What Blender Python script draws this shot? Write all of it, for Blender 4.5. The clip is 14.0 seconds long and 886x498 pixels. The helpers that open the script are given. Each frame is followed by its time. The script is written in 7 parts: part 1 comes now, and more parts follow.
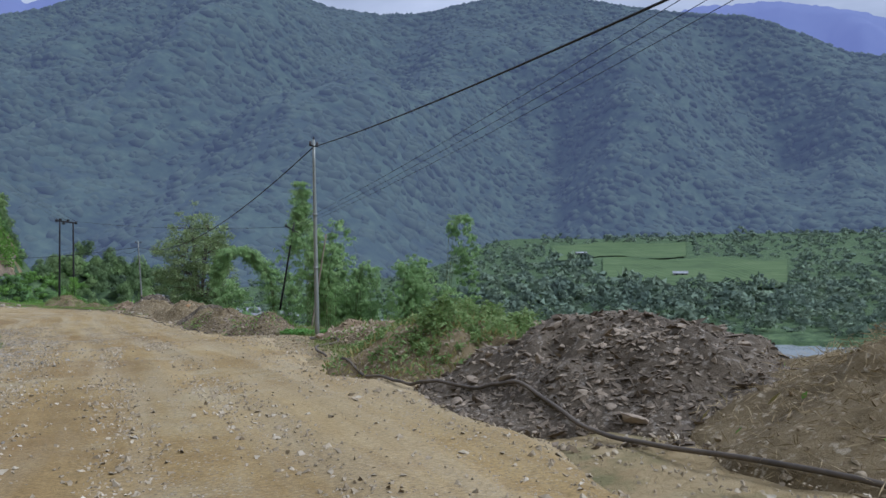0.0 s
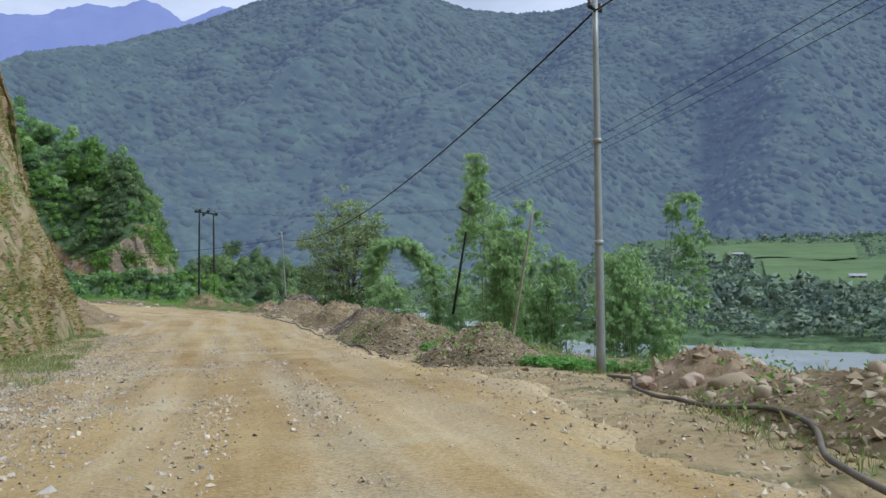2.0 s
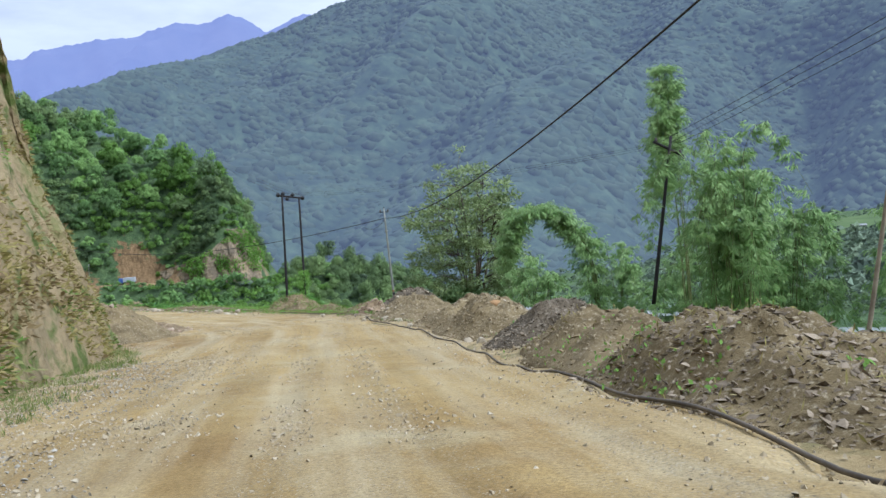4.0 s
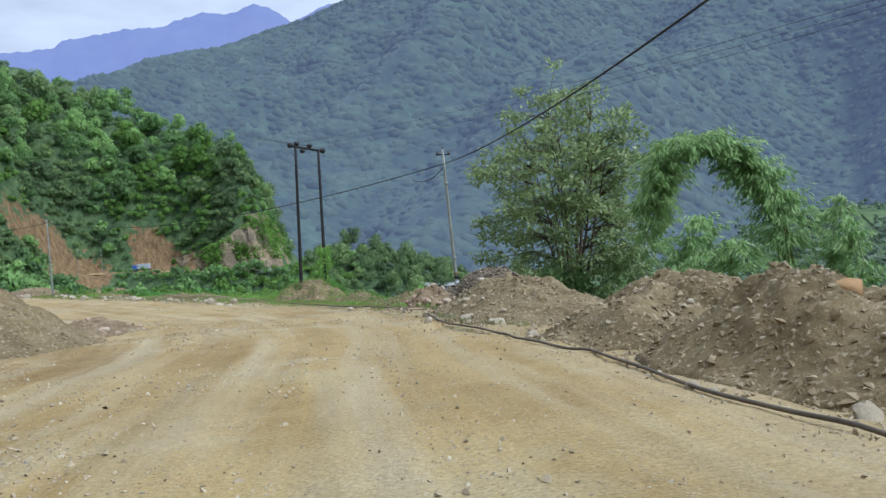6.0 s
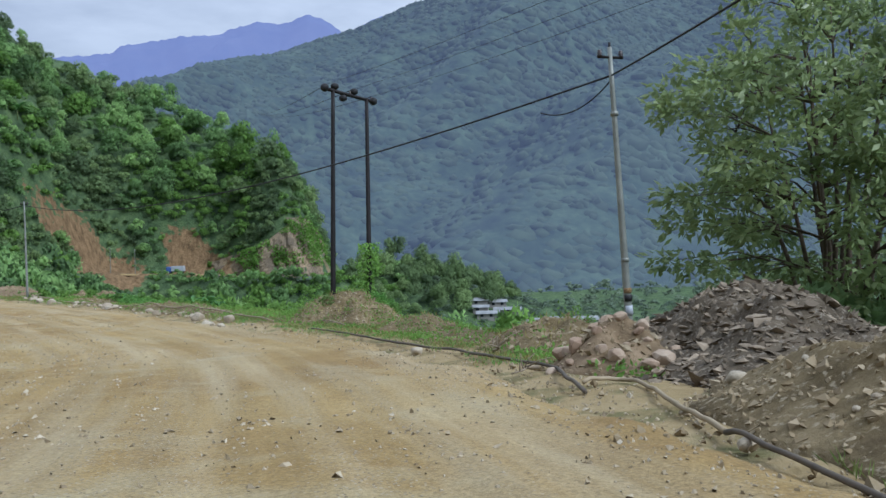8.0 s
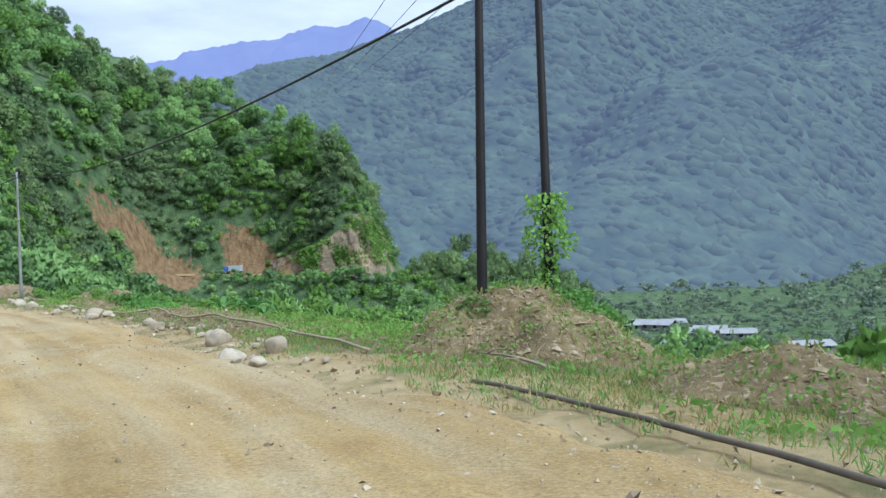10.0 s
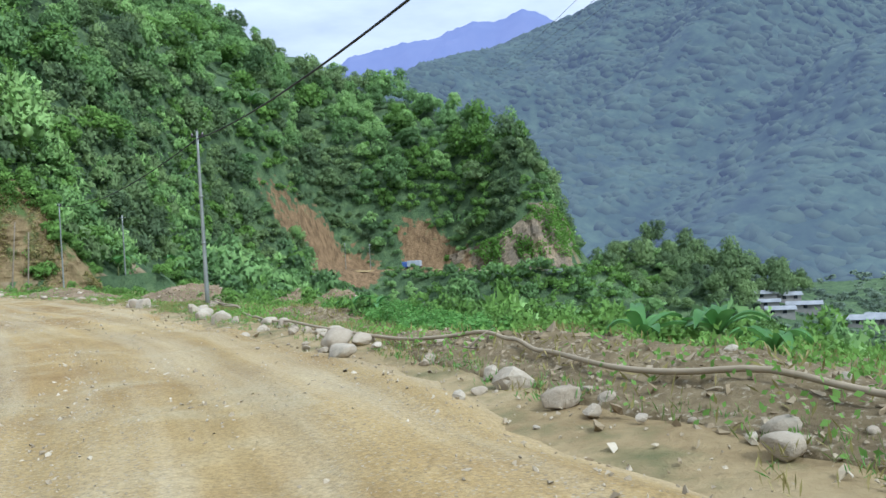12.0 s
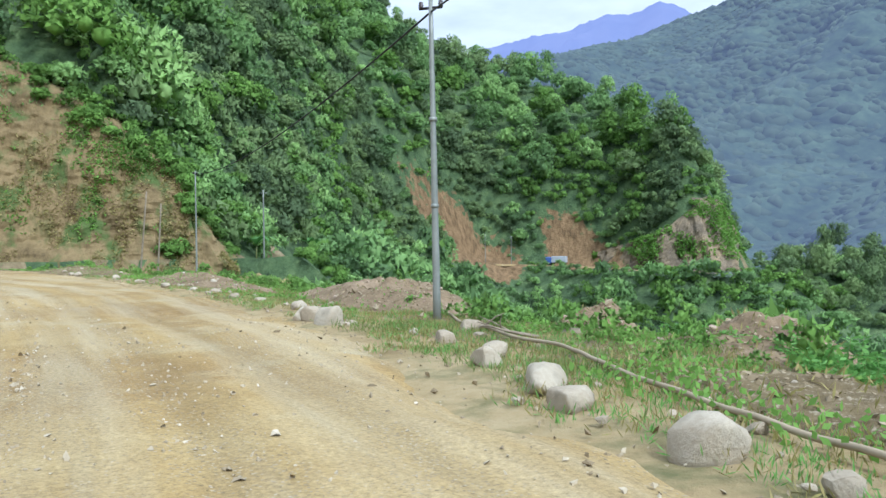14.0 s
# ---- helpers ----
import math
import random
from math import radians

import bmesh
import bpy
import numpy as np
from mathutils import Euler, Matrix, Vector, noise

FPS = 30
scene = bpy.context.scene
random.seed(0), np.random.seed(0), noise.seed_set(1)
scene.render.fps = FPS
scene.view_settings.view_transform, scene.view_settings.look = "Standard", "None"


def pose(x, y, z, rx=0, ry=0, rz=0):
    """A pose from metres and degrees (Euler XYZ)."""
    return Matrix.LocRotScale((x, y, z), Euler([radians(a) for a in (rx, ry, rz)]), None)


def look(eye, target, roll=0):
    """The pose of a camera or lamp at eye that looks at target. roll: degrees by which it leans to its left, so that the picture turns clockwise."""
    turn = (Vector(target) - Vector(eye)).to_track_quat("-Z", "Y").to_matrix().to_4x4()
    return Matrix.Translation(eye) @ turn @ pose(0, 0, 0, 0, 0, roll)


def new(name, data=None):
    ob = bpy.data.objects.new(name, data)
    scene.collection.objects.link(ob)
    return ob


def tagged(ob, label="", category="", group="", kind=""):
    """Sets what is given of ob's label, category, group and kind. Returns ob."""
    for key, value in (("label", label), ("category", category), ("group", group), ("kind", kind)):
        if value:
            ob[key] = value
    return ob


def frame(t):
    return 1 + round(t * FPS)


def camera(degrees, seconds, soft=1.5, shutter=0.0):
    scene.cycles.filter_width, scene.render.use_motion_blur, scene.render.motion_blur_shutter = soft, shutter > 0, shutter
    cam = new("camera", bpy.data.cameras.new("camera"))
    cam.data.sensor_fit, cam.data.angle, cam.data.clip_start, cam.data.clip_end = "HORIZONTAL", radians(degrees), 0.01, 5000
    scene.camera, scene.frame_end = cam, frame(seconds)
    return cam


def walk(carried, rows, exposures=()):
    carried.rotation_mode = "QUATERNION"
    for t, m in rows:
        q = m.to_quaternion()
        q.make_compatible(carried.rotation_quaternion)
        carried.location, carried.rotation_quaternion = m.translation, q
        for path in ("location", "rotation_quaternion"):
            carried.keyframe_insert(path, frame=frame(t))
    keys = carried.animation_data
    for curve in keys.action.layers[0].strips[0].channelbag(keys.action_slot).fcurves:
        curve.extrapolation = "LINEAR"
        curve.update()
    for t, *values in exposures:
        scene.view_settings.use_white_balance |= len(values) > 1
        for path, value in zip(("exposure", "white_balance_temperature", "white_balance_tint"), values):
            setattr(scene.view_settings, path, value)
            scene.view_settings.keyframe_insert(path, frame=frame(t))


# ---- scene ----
from mathutils.bvhtree import BVHTree

cam = camera(57.3, 14.0)
PATH = [
    (0, (0.72, 2.179, 0.605), (0.679, 4.178, 0.57), -0.9),
    (0.5, (-0.426, 5.74, 0.344), (-0.51, 7.738, 0.322), -1.2),
    (1, (-1.896, 9.517, 0.104), (-2.184, 11.496, 0.078), 0.1),
    (1.5, (-3.46, 13.471, -0.196), (-3.806, 15.441, -0.222), -0.6),
    (2, (-5.212, 17.467, -0.525), (-5.582, 19.432, -0.549), -1.1),
    (2.5, (-7.011, 21.384, -0.824), (-7.458, 23.333, -0.848), -1.8),
    (3, (-8.837, 25.458, -1.158), (-9.383, 27.382, -1.174), -3.7),
    (5.5, (-19.66, 47.686, -3.086), (-20.267, 49.591, -3.13), -4.5),
    (6, (-21.795, 52.076, -3.434), (-22.436, 53.97, -3.478), -3.9),
    (6.5, (-23.959, 56.458, -3.751), (-24.619, 58.346, -3.796), -3.6),
    (7, (-26.118, 60.744, -4.025), (-26.786, 62.629, -4.069), -2.8),
    (7.5, (-28.359, 65.02, -4.226), (-29.041, 66.9, -4.257), -2.2),
    (8, (-30.657, 69.138, -4.324), (-31.394, 70.997, -4.327), -1.7),
    (10.5, (-45.031, 87.883, -5.484), (-45.997, 89.634, -5.478), -2.3),
    (11, (-48.519, 90.795, -5.59), (-49.66, 92.438, -5.585), -2.1),
    (11.5, (-52.257, 93.313, -5.644), (-53.425, 94.936, -5.635), -3.6),
    (12, (-56.23, 95.632, -5.675), (-57.435, 97.228, -5.668), -3.4),
    (12.5, (-60.356, 97.832, -5.701), (-61.628, 99.375, -5.692), -3.1),
    (13, (-64.662, 100.107, -5.765), (-66.043, 101.553, -5.752), -1.4),
    (13.5, (-68.972, 102.58, -5.801), (-70.388, 103.992, -5.787), -1.0),
    (14, (-72.999, 104.869, -5.724), (-74.427, 106.27, -5.72), -0.9),
]
EXPOSURES = [(0.0, -0.06, 5200, 15), (1.0, 0.14, 5200, 14), (1.5, 0.32, 5250, 13), (2.0, 0.28, 5350, 12), (3.0, 0.42, 5400, 11), (5.5, 0.56, 5300, 8), (6.0, 0.37, 5300, 8), (6.5, 0.34, 5300, 8), (7.0, 0.2, 5250, 9), (7.5, 0.13, 5250, 9), (8.0, 0.12, 5250, 9), (10.5, 0.66, 5250, 7), (11.0, 0.54, 5200, 7), (12.0, 0.57, 5200, 7), (12.5, 0.59, 5200, 7), (13.0, 0.36, 5150, 8), (13.5, 0.58, 5200, 7), (14.0, 0.72, 5250, 7)]
walk(cam, [(t, look(eye, target, roll)) for t, eye, target, roll in PATH], EXPOSURES)

# ---- light ----
world = bpy.data.worlds.new("overcast_sky")
scene.world = world
world.use_nodes = True
SUN_EL, SUN_ROT = radians(43), radians(102)
wn = world.node_tree.nodes
wl = world.node_tree.links
wn.clear()
w_out = wn.new("ShaderNodeOutputWorld")
w_bg = wn.new("ShaderNodeBackground")
w_bg2 = wn.new("ShaderNodeBackground")
w_mix = wn.new("ShaderNodeMixShader")
w_sky = wn.new("ShaderNodeTexSky")
w_sky.sky_type = "NISHITA"
w_sky.sun_disc = False
w_sky.sun_elevation, w_sky.sun_rotation = SUN_EL, SUN_ROT
w_bg.inputs["Strength"].default_value = 0.1
wl.new(w_sky.outputs[0], w_bg.inputs[0])
w_co = wn.new("ShaderNodeTexCoord")
w_map = wn.new("ShaderNodeMapping")
w_map.inputs["Scale"].default_value = (1.0, 1.0, 3.5)
w_noise = wn.new("ShaderNodeTexNoise")
w_noise.inputs["Scale"].default_value = 5.0
w_noise.inputs["Detail"].default_value = 7.0
w_noise.inputs["Roughness"].default_value = 0.55
w_ramp = wn.new("ShaderNodeValToRGB")
w_ramp.color_ramp.elements[0].position, w_ramp.color_ramp.elements[0].color = 0.30, (0.44, 0.455, 0.49, 1)
w_ramp.color_ramp.elements[1].position, w_ramp.color_ramp.elements[1].color = 0.62, (0.63, 0.635, 0.655, 1)
w_sep = wn.new("ShaderNodeSeparateXYZ")
w_zen = wn.new("ShaderNodeMapRange")
w_zen.inputs[1].default_value, w_zen.inputs[2].default_value, w_zen.inputs[3].default_value, w_zen.inputs[4].default_value = 0.0, 1.0, 0.66, 2.1
wl.new(w_co.outputs["Generated"], w_sep.inputs[0])
wl.new(w_sep.outputs[2], w_zen.inputs[0])
wl.new(w_zen.outputs[0], w_bg2.inputs["Strength"])
wl.new(w_co.outputs["Generated"], w_map.inputs[0])
wl.new(w_map.outputs[0], w_noise.inputs["Vector"])
wl.new(w_noise.outputs[0], w_ramp.inputs[0])
wl.new(w_ramp.outputs[0], w_bg2.inputs[0])
w_mix.inputs[0].default_value = 0.88
wl.new(w_bg.outputs[0], w_mix.inputs[1])
wl.new(w_bg2.outputs[0], w_mix.inputs[2])
wl.new(w_mix.outputs[0], w_out.inputs[0])

sun = new("sun", bpy.data.lights.new("sun", "SUN"))
sun.data.energy, sun.data.angle, sun.data.color = 2.5, radians(14), (1.0, 0.96, 0.89)
sun.matrix_world = look((0, 0, 60), (0 - math.sin(SUN_ROT) * 60 * math.cos(SUN_EL) / math.sin(SUN_EL), 0 - math.cos(SUN_ROT) * 60 * math.cos(SUN_EL) / math.sin(SUN_EL), 0))


# ---- materials ----
def material(name, colours, scale=1.0, rough=0.9, fine=8.0, bump=0.3, bump_scale=None, leaf=0.0, haze_glow=None, island=0.0, spec=0.2, metal=0.0, stretch=None, spots=None, per_object=0.0, tint=0.0, puff=0.0):
    """colours: base tones mixed by a broad and a fine noise in world metres. scale: metres of the broad noise."""
    m = bpy.data.materials.new(name)
    m.use_nodes = True
    n, l = m.node_tree.nodes, m.node_tree.links
    bsdf, out = n["Principled BSDF"], n["Material Output"]
    geo = n.new("ShaderNodeNewGeometry")
    vec = geo.outputs["Position"]
    if stretch:
        mp = n.new("ShaderNodeMapping")
        mp.inputs["Scale"].default_value = stretch
        l.new(vec, mp.inputs[0])
        vec = mp.outputs[0]
    a = n.new("ShaderNodeTexNoise")
    a.inputs["Scale"].default_value, a.inputs["Detail"].default_value = 1.0 / scale, 4.0
    b = n.new("ShaderNodeTexNoise")
    b.inputs["Scale"].default_value, b.inputs["Detail"].default_value, b.inputs["Roughness"].default_value = fine / scale, 5.0, 0.65
    l.new(vec, a.inputs["Vector"])
    l.new(vec, b.inputs["Vector"])
    add = n.new("ShaderNodeMath")
    add.operation = "MULTIPLY_ADD"
    l.new(b.outputs[0], add.inputs[0])
    add.inputs[1].default_value = 0.55
    l.new(a.outputs[0], add.inputs[2])
    value = add.outputs[0]
    if island or per_object:
        if island:
            rnd = geo.outputs["Random Per Island"]
        else:
            oi = n.new("ShaderNodeObjectInfo")
            rnd = oi.outputs["Random"]
        more = n.new("ShaderNodeMath")
        more.operation = "MULTIPLY_ADD"
        l.new(rnd, more.inputs[0])
        more.inputs[1].default_value = island or per_object
        l.new(value, more.inputs[2])
        value = more.outputs[0]
    if tint:
        at = n.new("ShaderNodeAttribute")
        at.attribute_name = "tint"
        tn = n.new("ShaderNodeMath")
        tn.operation = "MULTIPLY_ADD"
        l.new(at.outputs["Fac"], tn.inputs[0])
        tn.inputs[1].default_value = tint
        l.new(value, tn.inputs[2])
        value = tn.outputs[0]
    ramp = n.new("ShaderNodeValToRGB")
    e = ramp.color_ramp.elements
    lo, hi = 0.52, 1.02 + 0.8 * (island or per_object)
    scl = n.new("ShaderNodeMapRange")
    l.new(value, scl.inputs[0])
    scl.inputs[1].default_value, scl.inputs[2].default_value = lo, hi
    l.new(scl.outputs[0], ramp.inputs[0])
    while len(e) < len(colours):
        e.new(0.5)
    for i, c in enumerate(colours):
        e[i].position, e[i].color = i / (len(colours) - 1), (*c, 1)
    col = ramp.outputs[0]
    if spots:
        sp_col, sp_scale, sp_lo, sp_hi = spots
        s = n.new("ShaderNodeTexNoise")
        s.inputs["Scale"].default_value, s.inputs["Detail"].default_value, s.inputs["Roughness"].default_value = 1.0 / sp_scale, 6.0, 0.6
        l.new(vec, s.inputs["Vector"])
        sr = n.new("ShaderNodeMapRange")
        sr.inputs[1].default_value, sr.inputs[2].default_value = sp_lo, sp_hi
        l.new(s.outputs[0], sr.inputs[0])
        mx = n.new("ShaderNodeMix")
        mx.data_type = "RGBA"
        l.new(sr.outputs[0], mx.inputs[0])
        l.new(col, mx.inputs[6])
        mx.inputs[7].default_value = (*sp_col, 1)
        col = mx.outputs[2]
    l.new(col, bsdf.inputs["Base Color"])
    bsdf.inputs["Roughness"].default_value = rough
    bsdf.inputs["Specular IOR Level"].default_value = spec
    bsdf.inputs["Metallic"].default_value = metal
    if bump:
        bs = n.new("ShaderNodeTexNoise")
        bs.inputs["Scale"].default_value, bs.inputs["Detail"].default_value, bs.inputs["Roughness"].default_value = 1.0 / (bump_scale or scale / fine), 6.0, 0.7
        l.new(vec, bs.inputs["Vector"])
        bp = n.new("ShaderNodeBump")
        bp.inputs["Strength"].default_value = min(bump, 1.0)
        bp.inputs["Distance"].default_value = (bump_scale or scale / fine) * 0.5
        l.new(bs.outputs[0], bp.inputs["Height"])
        l.new(bp.outputs[0], bsdf.inputs["Normal"])
    shader = bsdf.outputs[0]
    if puff:
        # leaves of a crown share the rounded form of their clump
        pa = n.new("ShaderNodeAttribute")
        pa.attribute_name = "clump"
        pmx = n.new("ShaderNodeVectorMath")
        pmx.operation = "MULTIPLY_ADD"
        l.new(pa.outputs["Vector"], pmx.inputs[0])
        pmx.inputs[1].default_value = (puff, puff, puff)
        l.new(geo.outputs["Normal"], pmx.inputs[2])
        pn = n.new("ShaderNodeVectorMath")
        pn.operation = "NORMALIZE"
        l.new(pmx.outputs[0], pn.inputs[0])
        l.new(pn.outputs[0], bsdf.inputs["Normal"])
    if leaf:
        tr = n.new("ShaderNodeBsdfTranslucent")
        if puff:
            l.new(pn.outputs[0], tr.inputs["Normal"])
        l.new(col, tr.inputs[0])
        mix = n.new("ShaderNodeMixShader")
        mix.inputs[0].default_value = leaf
        l.new(shader, mix.inputs[1])
        l.new(tr.outputs[0], mix.inputs[2])
        shader = mix.outputs[0]
        l.new(shader, out.inputs[0])
    # even emission that imitates haze in front of the far ranges
    if haze_glow:
        bsdf.inputs["Emission Color"].default_value = (*haze_glow, 1)
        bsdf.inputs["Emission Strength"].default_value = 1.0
    return m


